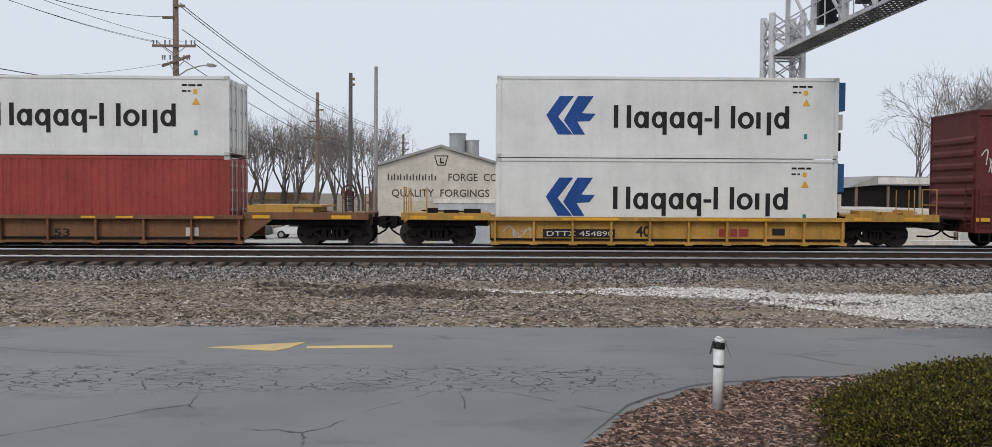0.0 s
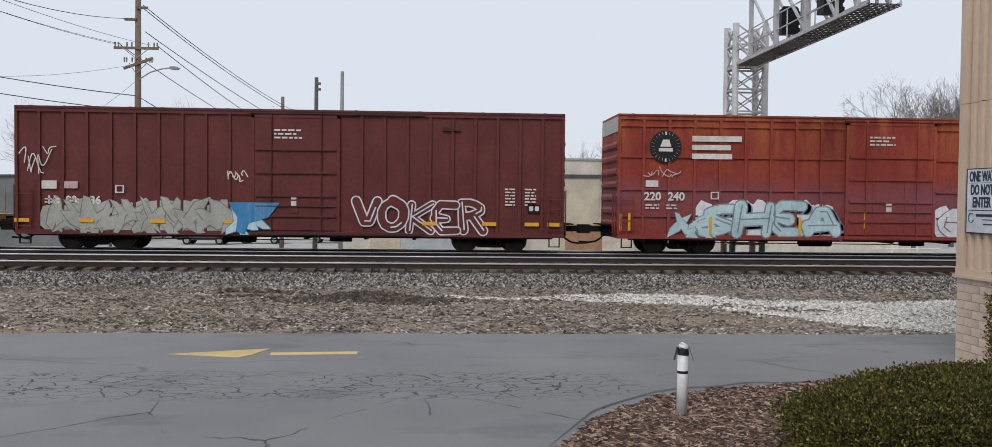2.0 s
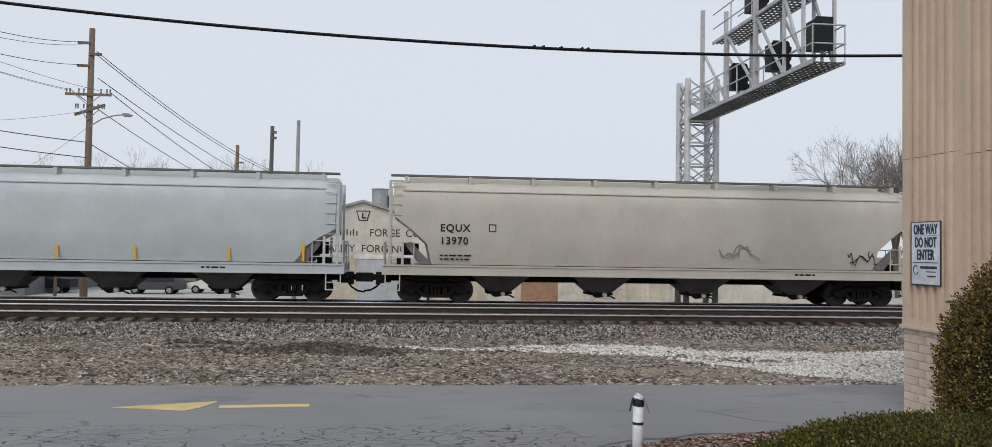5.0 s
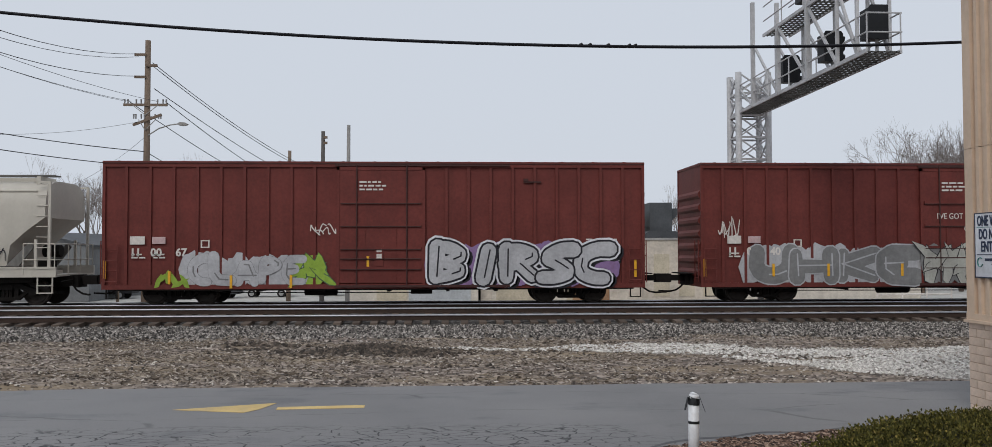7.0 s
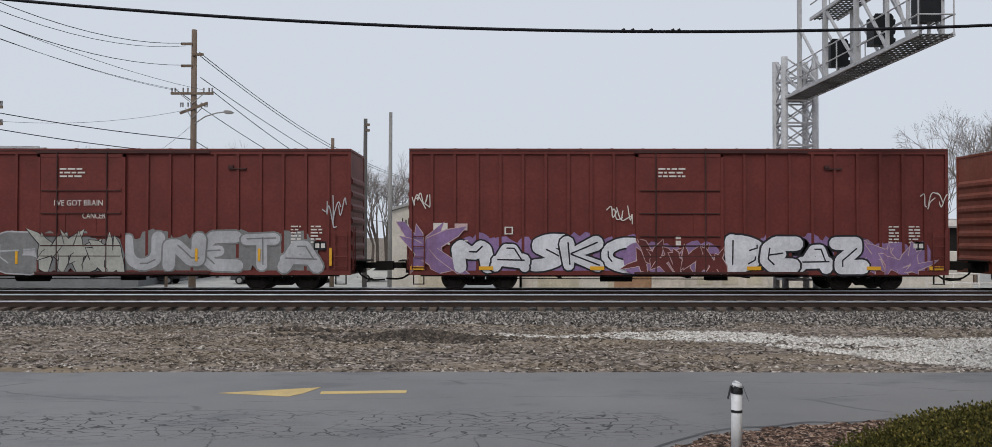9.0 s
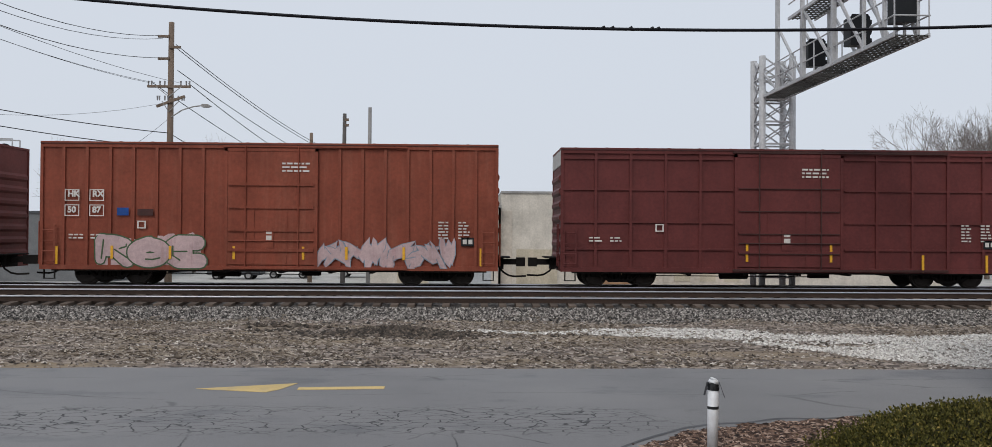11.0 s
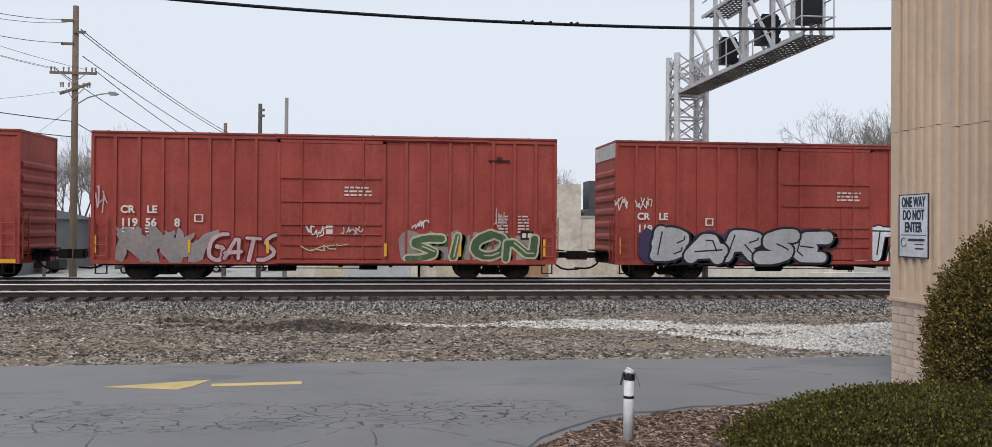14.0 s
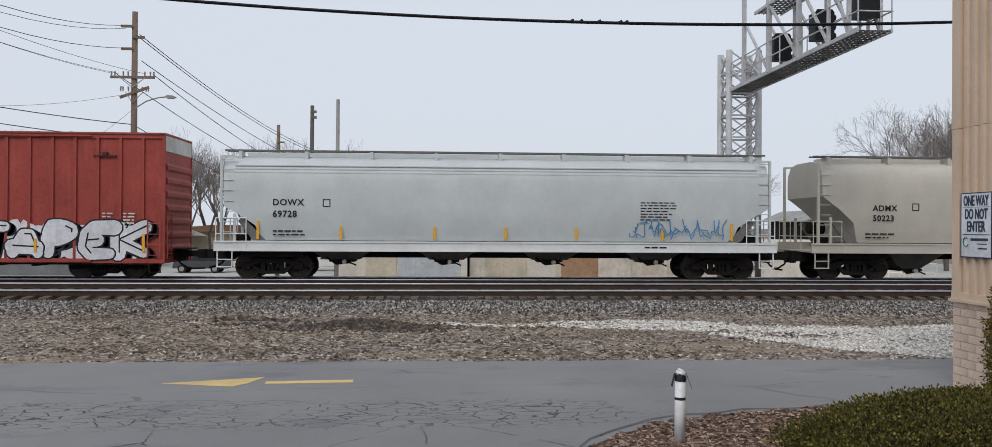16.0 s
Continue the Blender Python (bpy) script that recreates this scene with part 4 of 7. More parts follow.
def crossing_cantilever(x_mast, x_tip, y, z0, z1):
    """A tall mast with a railed lattice arm over the street, and round flashing lamps near its tip."""
    ob = thing("crossing_signal", "grey railed crossing cantilever with round black lamps", "crossing signal")
    ob.location = (0, y, 0)
    bm = bmesh.new()
    rod(bm, (x_mast, 0, ground_z(y) - 0.1), (x_mast, 0, z1 + 0.3), 0.16, 14)
    part("mast", bm, GREY_PAINT, ob, smooth=True)
    for z, w in ((z0, 0.1), (z1, 0.06), (z0 + 0.14, 0.06)):
        for yy in (-0.35, 0.35):
            bm = bmesh.new()
            beam(bm, (x_mast, yy, z), (x_tip, yy, z), w)
            part("arm_rail", bm, GREY_PAINT, ob)
    n = 7
    for i in range(n):
        xa, xb = (x_mast + (x_tip - x_mast) * k / n for k in (i, i + 1))
        bm = bmesh.new()
        for yy in (-0.35, 0.35):
            beam(bm, (xb, yy, z0), (xb, yy, z1), 0.05)
        part("arm_post", bm, GREY_PAINT, ob)
        if i < n - 2:
            bm = bmesh.new()
            beam(bm, (xa, -0.35, z0), (xb, -0.35, z1), 0.06)
            beam(bm, (xa, -0.35, z1), (xb, -0.35, z0), 0.06)
            part("arm_lattice", bm, GREY_PAINT, ob)
    part("walkway", boxes((x_mast, x_tip, -0.33, 0.33, z0 + 0.05, z0 + 0.08)), GRATE, ob, "steel grating walkway")
    zc = (z0 + z1) / 2
    for dx, turn in ((1.55, 0.0), (0.75, 0.0), (0.28, 0.6)):
        x, c, q = x_tip - dx, math.cos(turn), math.sin(turn)
        bm = bmesh.new()
        rod(bm, (x, -0.5, zc), (x + 0.04 * q, -0.5 - 0.04 * c, zc), 0.3, 20)
        rod(bm, (x, -0.5, zc), (x, -0.34, zc), 0.13, 12)
        lamp = part("lamp", bm, SIGNAL_BLACK, ob, "round black lamp board")
        bm = bmesh.new()
        rod(bm, (x + 0.04 * q, -0.54, zc), (x + 0.2 * q, -0.54 - 0.2 * c, zc + 0.01), 0.15, 14, 0.14, cap=False)
        part("hood", bm, SIGNAL_BLACK, lamp)
        bm = bmesh.new()
        rod(bm, (x + 0.05 * q, -0.545, zc), (x + 0.06 * q, -0.555, zc), 0.12, 14)
        part("lens", bm, LENS_RED, lamp, "unlit red lens")


crossing_cantilever(-30.2, -22.3, 42.6, 5.25, 6.32)


# ---- buildings beyond the tracks ----
PALE_WALL = worn("pale_painted_wall", (0.58, 0.535, 0.47), (0.38, 0.33, 0.27), 0.35, 0.8)
PALE_BRICK = worn("whitewashed_brick", (0.56, 0.5, 0.43), (0.3, 0.22, 0.16), 0.5, 0.85, grain=3, streak=False)
BLUE_GREY = worn("blue_grey_sheet", (0.43, 0.45, 0.47), (0.33, 0.33, 0.33), 0.3, 0.6)
BEIGE_SHEET = worn("beige_sheet", (0.5, 0.44, 0.34), (0.35, 0.3, 0.22), 0.4, 0.7)
DARK_GREY = worn("dark_grey_metal", (0.075, 0.08, 0.087), (0.05, 0.05, 0.05), 0.3, 0.55)
SHED_GREY = worn("grey_metal_shed", (0.17, 0.175, 0.18), (0.12, 0.12, 0.12), 0.3, 0.55)
ROOF_GREY = worn("grey_roofing", (0.33, 0.32, 0.31), (0.2, 0.2, 0.2), 0.3, 0.8)
RUST_WOOD = worn("rust_brown_boards", (0.33, 0.2, 0.12), (0.12, 0.06, 0.04), 0.6, 0.85, streak=False)
DUCT = worn("galvanised_duct", (0.4, 0.41, 0.42), (0.25, 0.25, 0.25), 0.3, 0.4, 0.5)

FADED_INK = worn("faded_black_sign_paint", (0.06, 0.052, 0.048), (0.2, 0.18, 0.16), 0.4, 0.8)

forge = thing("forge_building", "pale gabled forge workshop with painted lettering", "workshop")
FX0, FX1, FY, FPX = -7.2, 1.7, 60.0, -2.77
bm = bmesh.new()
prism(bm, ((FX0, FAR_Z), (FX1, FAR_Z), (FX1, 3.7), (FPX, 5.05), (FX0, 3.7)), FY, FY + 26)
part("wall", bm, PALE_WALL, forge)
bm = bmesh.new()
prism(bm, ((FX0 - 0.2, 3.68), (FPX, 5.07), (FX1 + 0.2, 3.68), (FX1 + 0.2, 3.86), (FPX, 5.25), (FX0 - 0.2, 3.86)), FY - 0.25, FY + 26.1)
part("roof", bm, ROOF_GREY, forge, "low gabled roof")
dd = part("door", boxes((-3.1, 1.2, FY - 0.06, FY, FAR_Z + 0.05, 1.2)), BLUE_GREY, forge, "pale sliding workshop door")
part("door_rail", boxes((-3.3, 1.4, FY - 0.12, FY, 1.2, 1.5)), INK_WHITE, dd)
part("door", boxes((-5.3, -3.2, FY - 0.05, FY, FAR_Z + 0.05, 1.35)), BEIGE_SHEET, forge, "beige workshop door")
part("sign_bars", boxes(*[(-6.45 + 0.43 * i + 0.24 * k, -6.45 + 0.43 * i + 0.24 * k + 0.08, FY - 0.03, FY - 0.002, 2.78, 3.22 if k == 0 else 3.1) for i in range(8) for k in (0, 1)]), FADED_INK, forge, "dark painted name bars")
lettering("painted_words", "FORGE  CO", 0.5, FADED_INK, forge, -2.3, FY - 0.012, 2.75, width=3.4, bold=0.004)
lettering("painted_words", "QUALITY  FORGINGS", 0.5, FADED_INK, forge, -6.2, FY - 0.012, 1.65, width=6.75, bold=0.004)
bm = bmesh.new()
prism(bm, ((-3.25, 4.5), (-2.25, 4.5), (-2.35, 4.2), (-2.45, 3.8), (-3.05, 3.8), (-3.15, 4.2)), FY - 0.02, FY - 0.002)
part("badge", bm, INK_BLACK, forge, "keystone-shaped painted badge")
bm = bmesh.new()
prism(bm, ((-3.17, 4.43), (-2.33, 4.43), (-2.42, 4.2), (-2.51, 3.87), (-2.99, 3.87), (-3.08, 4.2)), FY - 0.03, FY - 0.02)
part("badge_face", bm, PALE_WALL, forge)
part("badge_mark", boxes((-2.85, -2.74, FY - 0.04, FY - 0.03, 3.95, 4.33), (-2.74, -2.55, FY - 0.04, FY - 0.03, 3.95, 4.05)), INK_BLACK, forge)
for x, r, zt in ((-1.75, 0.62, 6.3), (-0.65, 0.5, 5.8)):
    bm = bmesh.new()
    rod(bm, (x, FY + 5, 4.0), (x, FY + 5, zt), r, 20)
    rod(bm, (x, FY + 5, zt), (x, FY + 5, zt + 0.06), r * 1.08, 20)
    part("roof_vent", bm, DUCT, forge, "round galvanised roof ventilator", smooth=False)

plant = thing("factory_building", "whitewashed brick factory range with patched doors", "factory")
part("wall", boxes((1.9, 13.1, 61, 75, FAR_Z, 4.75)), PALE_WALL, plant)
part("pier", boxes((11.0, 13.3, 60.6, 61, FAR_Z, 5.0)), PALE_BRICK, plant)
part("wall", boxes((13.3, 19.2, 60.8, 75, FAR_Z, 2.6)), PALE_BRICK, plant)
part("wall", boxes((19.2, 34.0, 61.5, 75, FAR_Z, 0.9)), PALE_WALL, plant)
part("coping", boxes((13.3, 19.3, 60.7, 75, 2.6, 2.75)), ROOF_GREY, plant)
part("coping", boxes((1.9, 11.0, 60.9, 75, 4.75, 4.9)), ROOF_GREY, plant)
part("shutter", boxes((8.0, 10.8, 60.9, 61, FAR_Z + 0.4, 3.5)), BEIGE_SHEET, plant, "beige roller shutter")
part("shutter_hood", boxes((7.9, 10.9, 60.8, 61, 3.5, 3.75)), DARK_GREY, plant)
part("boarded_door", boxes((8.4, 11.0, 60.84, 60.898, FAR_Z + 0.05, 0.2)), RUST_WOOD, plant, "rust-stained boarded opening")
part("patch", boxes((1.9, 2.7, 60.95, 61, FAR_Z, 3.5)), PALE_BRICK, plant)
part("patch", boxes((3.0, 5.9, 60.93, 61, FAR_Z, 0.8)), BEIGE_SHEET, plant)
for x in (14.2, 16.0, 17.7):
    part("blind_window", boxes((x, x + 1.1, 60.76, 60.8, FAR_Z + 1.0, 1.6)), BEIGE_SHEET, plant)
col = thing("dust_collector", "dark grey dust collector on the factory roof", "dust collector")
part("casing", boxes((14.1, 15.7, 61.5, 63.5, 3.2, 5.3)), DARK_GREY, col)
bm = bmesh.new()
prism(bm, ((13.6, 2.75), (17.0, 2.75), (17.0, 3.0), (15.8, 3.25), (14.0, 3.25), (13.6, 3.0)), 61.2, 63.8)
part("base", bm, DARK_GREY, col)
bm = bmesh.new()
prism(bm, ((15.7, 4.9), (17.2, 4.95), (16.2, 4.4), (15.7, 3.9)), 62.0, 63.0)
part("duct", bm, DARK_GREY, col)

shed = thing("metal_shed", "grey metal shed with low gable roof", "shed")
bm = bmesh.new()
prism(bm, ((-48, FAR_Z), (-30.9, FAR_Z), (-30.9, 2.3), (-36, 3.45), (-48, 3.2)), 75, 95)
part("wall", bm, SHED_GREY, shed)
bm = bmesh.new()
prism(bm, ((-48.2, 3.2), (-36, 3.45), (-30.6, 2.25), (-30.6, 2.4), (-36, 3.62), (-48.2, 3.4)), 74.8, 95.2)
part("roof", bm, DARK_GREY, shed)
low = thing("low_building", "low tan building with pale roof", "building")
part("wall", boxes((-34, -22, 108, 116, FAR_Z, 1.0)), BEIGE_SHEET, low)
bm = bmesh.new()
prism(bm, ((-34.5, 1.0), (-21.5, 1.0), (-21.8, 1.9), (-28.5, 1.9)), 107.5, 116.5)
part("roof", bm, RUST_WOOD, low)
bm = bmesh.new()
prism(bm, ((-36, 0.6), (-28.7, 0.6), (-32.3, 2.0)), 106.5, 107.4)
part("gable", bm, INK_WHITE, low, "white gable front")
barn = thing("open_shed", "dark open shed with grey and white roof", "shed")
bm = bmesh.new()
prism(bm, ((34.2, 2.6), (36.8, 3.7), (45, 3.6), (45, 2.8), (36.9, 2.85)), 80, 92)
part("roof", bm, ROOF_GREY, barn)
part("roof_patch", boxes((37.0, 45, 79.95, 80, 2.95, 3.55)), INK_WHITE, barn, "pale snow-white roof sheet")
# solid near-black box stands in for the shaded inside of the shed
part("interior", boxes((35, 45, 80.6, 91, FAR_Z, 2.8)), UNDER, barn, "solid dark block for the shade in the open bays")
for x in (35, 38, 41, 44.5):
    part("post", boxes((x, x + 0.2, 80.2, 80.4, FAR_Z, 2.75)), POLE_WOOD, barn)

for x0 in (25.0,):
    fence = thing("pipe_railing", "white painted pipe railing", "railing")
    for k in range(4):
        bm = bmesh.new()
        rod(bm, (x0 + 1.5 * k, 50, -2.35), (x0 + 1.5 * k, 50, -0.2), 0.05, 8)
        part("post", bm, INK_WHITE, fence)
    for zz in (-0.2, -0.75):
        bm = bmesh.new()
        rod(bm, (x0, 50, zz), (x0 + 4.5, 50, zz), 0.045, 8)
        part("rail", bm, INK_WHITE, fence)

sheet("yard", [-70 + 4 * i for i in range(36)], [38.6, 41, 44, 52, 60, 70, 80, 95, 104], lambda x, y: ground_z(y) + 0.03, YARD, "pale concrete yard beyond the tracks", "yard")

# ---- parked vehicles ----
GLASS_DARK = worn("dark_car_glass", (0.02, 0.025, 0.03), (0.03, 0.03, 0.03), 0.1, 0.08, streak=False)
TYRE = worn("tyre_rubber", (0.02, 0.02, 0.02), (0.05, 0.045, 0.04), 0.3, 0.8, streak=False)
RIM = worn("alloy_rim", (0.5, 0.5, 0.5), (0.2, 0.2, 0.2), 0.2, 0.3, 0.8, streak=False)


def vehicle(name, x, y, length, paint, label, pickup=False):
    ob = thing(name, label, "car", "parked vehicles in the yard")
    ob.location = (x, y, ground_z(y) + 0.03)
    L = length
    bm = bmesh.new()
    if pickup:
        prism(bm, ((0, 0.45), (0.05, 1.0), (1.35, 1.15), (2.0, 1.75), (3.45, 1.75), (3.65, 1.2), (L, 1.2), (L, 0.5)), -0.95, 0.95)
    else:
        prism(bm, ((0, 0.4), (0.05, 0.95), (1.15, 1.1), (1.9, 1.7), (L - 0.5, 1.68), (L - 0.05, 1.05), (L, 0.4)), -0.92, 0.92)
    bmesh.ops.bevel(bm, geom=list(bm.edges), offset=0.05, segments=2, affect="EDGES")
    part("body", bm, paint, ob)
    e = 3.4 if pickup else L - 0.65
    bm = bmesh.new()
    prism(bm, ((1.5, 1.13), (2.02, 1.62), (e - 0.1, 1.62), (e + 0.1, 1.13)), -0.965, -0.955 if pickup else -0.925)
    part("window", bm, GLASS_DARK, ob)
    for wx in (0.85, L - 1.05):
        bm = bmesh.new()
        rod(bm, (wx, 0.74, 0.36), (wx, 0.98, 0.36), 0.37, 20)
        part("wheel", bm, TYRE, ob)
        bm = bmesh.new()
        rod(bm, (wx, -0.98, 0.36), (wx, -0.74, 0.36), 0.37, 20)
        wh = part("wheel", bm, TYRE, ob)
        bm = bmesh.new()
        rod(bm, (wx, -1.0, 0.36), (wx, -0.97, 0.36), 0.22, 14)
        part("rim", bm, RIM, wh)
    part("headlight", boxes((-0.02, 0.15, -0.9, -0.55, 0.75, 0.92)), RIM, ob, "clear headlight")
    part("bumper", boxes((-0.08, 0.05, -0.85, 0.85, 0.42, 0.62)), RIM, ob)


vehicle("pickup_truck", -34.4, 80, 5.6, INK_BLACK, "black pickup truck parked in the yard", True)
vehicle("parked_car", -24.2, 80, 4.8, DARK_GREY, "dark grey sport utility vehicle parked in the yard")
vehicle("parked_car", -19.5, 82, 4.6, BOX_WHITE, "white sport utility vehicle parked in the yard")
vehicle("parked_car", -13.2, 84, 4.6, BOX_WHITE, "white sedan parked in the yard")
vehicle("parked_car", -42.0, 84, 4.6, DUCT, "silver sedan parked in the yard")

# ---- bare trees ----
TWIG = worn("bare_twig_bark", (0.23, 0.2, 0.185), (0.15, 0.13, 0.12), 0.3, 0.9, streak=False)


def bare_tree(seed, height, spread, name="bare_tree", label="bare leafless tree with fine grey twigs", last=6):
    ob = thing(name, label, "tree", "bare trees beyond the tracks")
    rs = random.Random(seed)
    trunk, twigs = bmesh.new(), bmesh.new()

    def grow(bm, p, d, length, r, depth):
        q = p + d * length
        target = trunk if depth < 2 else twigs
        rod(target, p, q, r, 7 if depth < 2 else 3, r * 0.72, cap=False)
        if depth >= last:
            return
        for k in range(3 if depth < 4 else 2 + (rs.random() < 0.6)):
            a = rs.uniform(0, 6.283)
            tilt = rs.uniform(0.25, 0.62) * spread
            side = d.cross(Vector((math.cos(a), math.sin(a), 0.3))).normalized()
            nd = (d + side * tilt + Vector((0, 0, 0.1))).normalized()
            grow(bm, p.lerp(q, rs.uniform(0.75, 1.0) if k else 1.0), nd, length * rs.uniform(0.62, 0.86), max(r * rs.uniform(0.48, 0.64), 0.009), depth + 1)

    h = height * 0.26
    for k in range(1 if spread < 1.1 else 2):
        grow(trunk, Vector((0.3 * k, 0, 0)), Vector((rs.uniform(-0.1, 0.1) + 0.2 * k, rs.uniform(-0.1, 0.1), 1)).normalized(), h, height * 0.014, 0)
    part("trunk", trunk, BARK, ob)
    tw = part("crown", twigs, TWIG, ob)
    tagged(tw, kind="stuff")
    return ob


stock = [bare_tree(100 + i, hgt, sp, last=7 if i > 2 else 6) for i, (hgt, sp) in enumerate(((15.0, 0.95), (13.2, 0.85), (16.2, 1.05), (20.5, 1.3), (18.5, 1.1)))]
first = [(-29.5, 92), (-20.5, 96), (-24.5, 98), (47.5, 88), (56.5, 92)]
for ob, (x, y) in zip(stock, first):
    ob.location = (x, y, FAR_Z)
rs = random.Random(5)
spots = [(-44 + 2.6 * i, 97 + (i * 37 % 11), i % 3) for i in range(13)] + [(21 + 5.2 * i, 130 + (i * 29 % 9), (i + 1) % 3) for i in range(6)] + [(62, 95, 4), (44.5, 90, 2), (52, 86, 4), (60, 88, 3), (66, 92, 4)] + [(-16.5, 90, 1), (-13, 93, 1), (-31, 96, 0)] + [(-45 + 2.3 * i, 103 + (i * 17 % 8), (i * 2) % 3) for i in range(16)]
for x, y, k in spots:
    copy_thing(stock[k], pose(x + rs.uniform(-0.8, 0.8), y, FAR_Z, 0, 0, rs.uniform(0, 360)))

# ---- the train ----
TRACK_Y = 31.95
MOVING = []


def travel(t):
    """How far the train has gone along x."""
    u = (t - 8) / 8
    return -131.4 * (u + 1) - 1.15 * (u * u - 1) + 0.128 * (u ** 3 + 1)


def rolling(ob, x):
    ob.location = (x, TRACK_Y, 0)
    MOVING.append((ob, x))
    return ob


# wheel and truck, shared by all cars
def wheel_mesh():
    bm = bmesh.new()
    for s in (-1, 1):
        y = s * 0.755
        rod(bm, (0, y - 0.055, 0), (0, y + 0.055, 0), 0.457, 28)
        rod(bm, (0, y - s * 0.085, 0), (0, y - s * 0.055, 0), 0.485, 28)
        rod(bm, (0, y + s * 0.055, 0), (0, y + s * 0.075, 0), 0.40, 28, 0.37)
        rod(bm, (0, y + s * 0.06, 0), (0, y + s * 0.19, 0), 0.115, 14)
        for k in range(5):
            a = k * 1.2566
            rod(bm, (0.26 * math.cos(a), y + s * 0.07, 0.26 * math.sin(a)), (0.26 * math.cos(a), y + s * 0.082, 0.26 * math.sin(a)), 0.035, 6)
    rod(bm, (0, -0.95, 0), (0, 0.95, 0), 0.08, 12)
    return mesh_of("wheelset", bm, WHEEL_STEEL)


WHEELSET = wheel_mesh()
WHEELS = []


def truck_mesh():
    bm = bmesh.new()
    for s in (-1, 1):
        y0, y1 = sorted((s * 0.93, s * 1.09))
        prism(bm, ((-1.08, 0.55), (-0.75, 0.66), (-0.4, 0.78), (0.4, 0.78), (0.75, 0.66), (1.08, 0.55), (1.08, 0.40), (0.72, 0.46), (0.42, 0.6), (-0.42, 0.6), (-0.72, 0.46), (-1.08, 0.40)), y0, y1)
        prism(bm, ((-0.75, 0.47), (-0.42, 0.19), (0.42, 0.19), (0.75, 0.47), (0.6, 0.47), (0.36, 0.3), (-0.36, 0.3), (-0.6, 0.47)), y0 + 0.01, y1 - 0.01)
        cube(bm, -0.4, -0.25, y0 + 0.02, y1 - 0.02, 0.28, 0.64)
        cube(bm, 0.25, 0.4, y0 + 0.02, y1 - 0.02, 0.28, 0.64)
        for k in (-0.13, 0.0, 0.13):
            rod(bm, (k, s * 1.02, 0.3), (k, s * 1.02, 0.58), 0.055, 8)
        for e in (-0.89, 0.89):
            cube(bm, e - 0.14, e + 0.14, y0 - 0.01, y1 + 0.02, 0.36, 0.58)
    cube(bm, -0.22, 0.22, -1.12, 1.12, 0.56, 0.72)
    cube(bm, -1.25, -1.15, -0.9, 0.9, 0.35, 0.45)
    cube(bm, 1.15, 1.25, -0.9, 0.9, 0.35, 0.45)
    return mesh_of("truck", bm, UNDER)


TRUCK = truck_mesh()


def trucks(car, xs):
    for x in xs:
        tr = share("truck", TRUCK, car, x, 0, 0)
        for e in (-0.89, 0.89):
            w = share("wheelset", WHEELSET, tr, e, 0, 0.46)
            WHEELS.append((w, e))


def coupler_mesh(reach):
    bm = bmesh.new()
    cube(bm, -0.55, reach - 0.25, -0.11, 0.11, 0.76, 0.97)
    cube(bm, reach - 0.32, reach, -0.19, 0.19, 0.7, 1.02)
    cube(bm, 0.08, 0.24, -0.38, 0.38, 0.6, 1.05)
    cube(bm, -0.3, 0.1, -0.5, 0.5, 0.66, 1.04)
    hose = [(0.05, 0.74), (0.2, 0.52), (0.42, 0.38), (0.65, 0.34), (reach + 0.02, 0.36)]
    for (xa, za), (xb, zb) in zip(hose, hose[1:]):
        rod(bm, (xa, -0.42, za), (xb, -0.42, zb), 0.034, 8)
    rod(bm, (0.02, -1.3, 0.84), (0.12, -0.1, 0.9), 0.024, 6)
    return mesh_of("coupler", bm, UNDER)


COUPLER_LONG, COUPLER_SHORT = coupler_mesh(1.04), coupler_mesh(0.66)


def couplers(car, x0, x1, long=False):
    me = COUPLER_LONG if long else COUPLER_SHORT
    share("coupler", me, car, x1, 0, 0)
    share("coupler", me, car, x0, 0, 0, rz=math.pi)


def ladder_mesh(w, h, step=0.42, name="ladder", material=None, r=0.016):
    bm = bmesh.new()
    for x in (0, w):
        beam(bm, (x, -0.06, 0), (x, -0.06, h), 0.045, 0.02)
    for i in range(int(h / step) + 1):
        rod(bm, (0, -0.075, 0.08 + i * step), (w, -0.075, 0.08 + i * step), r, 6)
    for z in (0.05, h - 0.05):
        for x in (0, w):
            beam(bm, (x, -0.06, z), (x, 0.0, z), 0.03)
    return mesh_of(name, bm, material)


REFLECTOR = mesh_of("reflector", boxes((-0.045, 0.045, -0.006, 0.0, 0.0, 0.62)), REFLECT)
REFLECTOR_S = mesh_of("reflector", boxes((-0.045, 0.045, -0.006, 0.0, 0.0, 0.45)), REFLECT)
REFLECTOR_FLAT = mesh_of("reflector", boxes((-0.25, 0.25, -0.006, 0.0, 0.0, 0.13)), REFLECT)


def capsule(bm, pts, r, y, grow=(1.0, 1.0)):
    """A fat rounded stroke through points in x and z, as thin paint facing -y; it swells or thins along its length."""
    n = len(pts) - 1
    for i, ((xa, za), (xb, zb)) in enumerate(zip(pts, pts[1:])):
        a = math.atan2(zb - za, xb - xa)
        ra, rb = (r * (grow[0] + (grow[1] - grow[0]) * j / n) for j in (i, i + 1))
        ring = [(xa + ra * math.cos(a + math.pi / 2 + math.pi * k / 5), za + ra * math.sin(a + math.pi / 2 + math.pi * k / 5)) for k in range(6)]
        ring += [(xb + rb * math.cos(a - math.pi / 2 + math.pi * k / 5), zb + rb * math.sin(a - math.pi / 2 + math.pi * k / 5)) for k in range(6)]
        bm.faces.new([bm.verts.new((p[0], y - 0.00004 * i, p[1])) for p in ring])


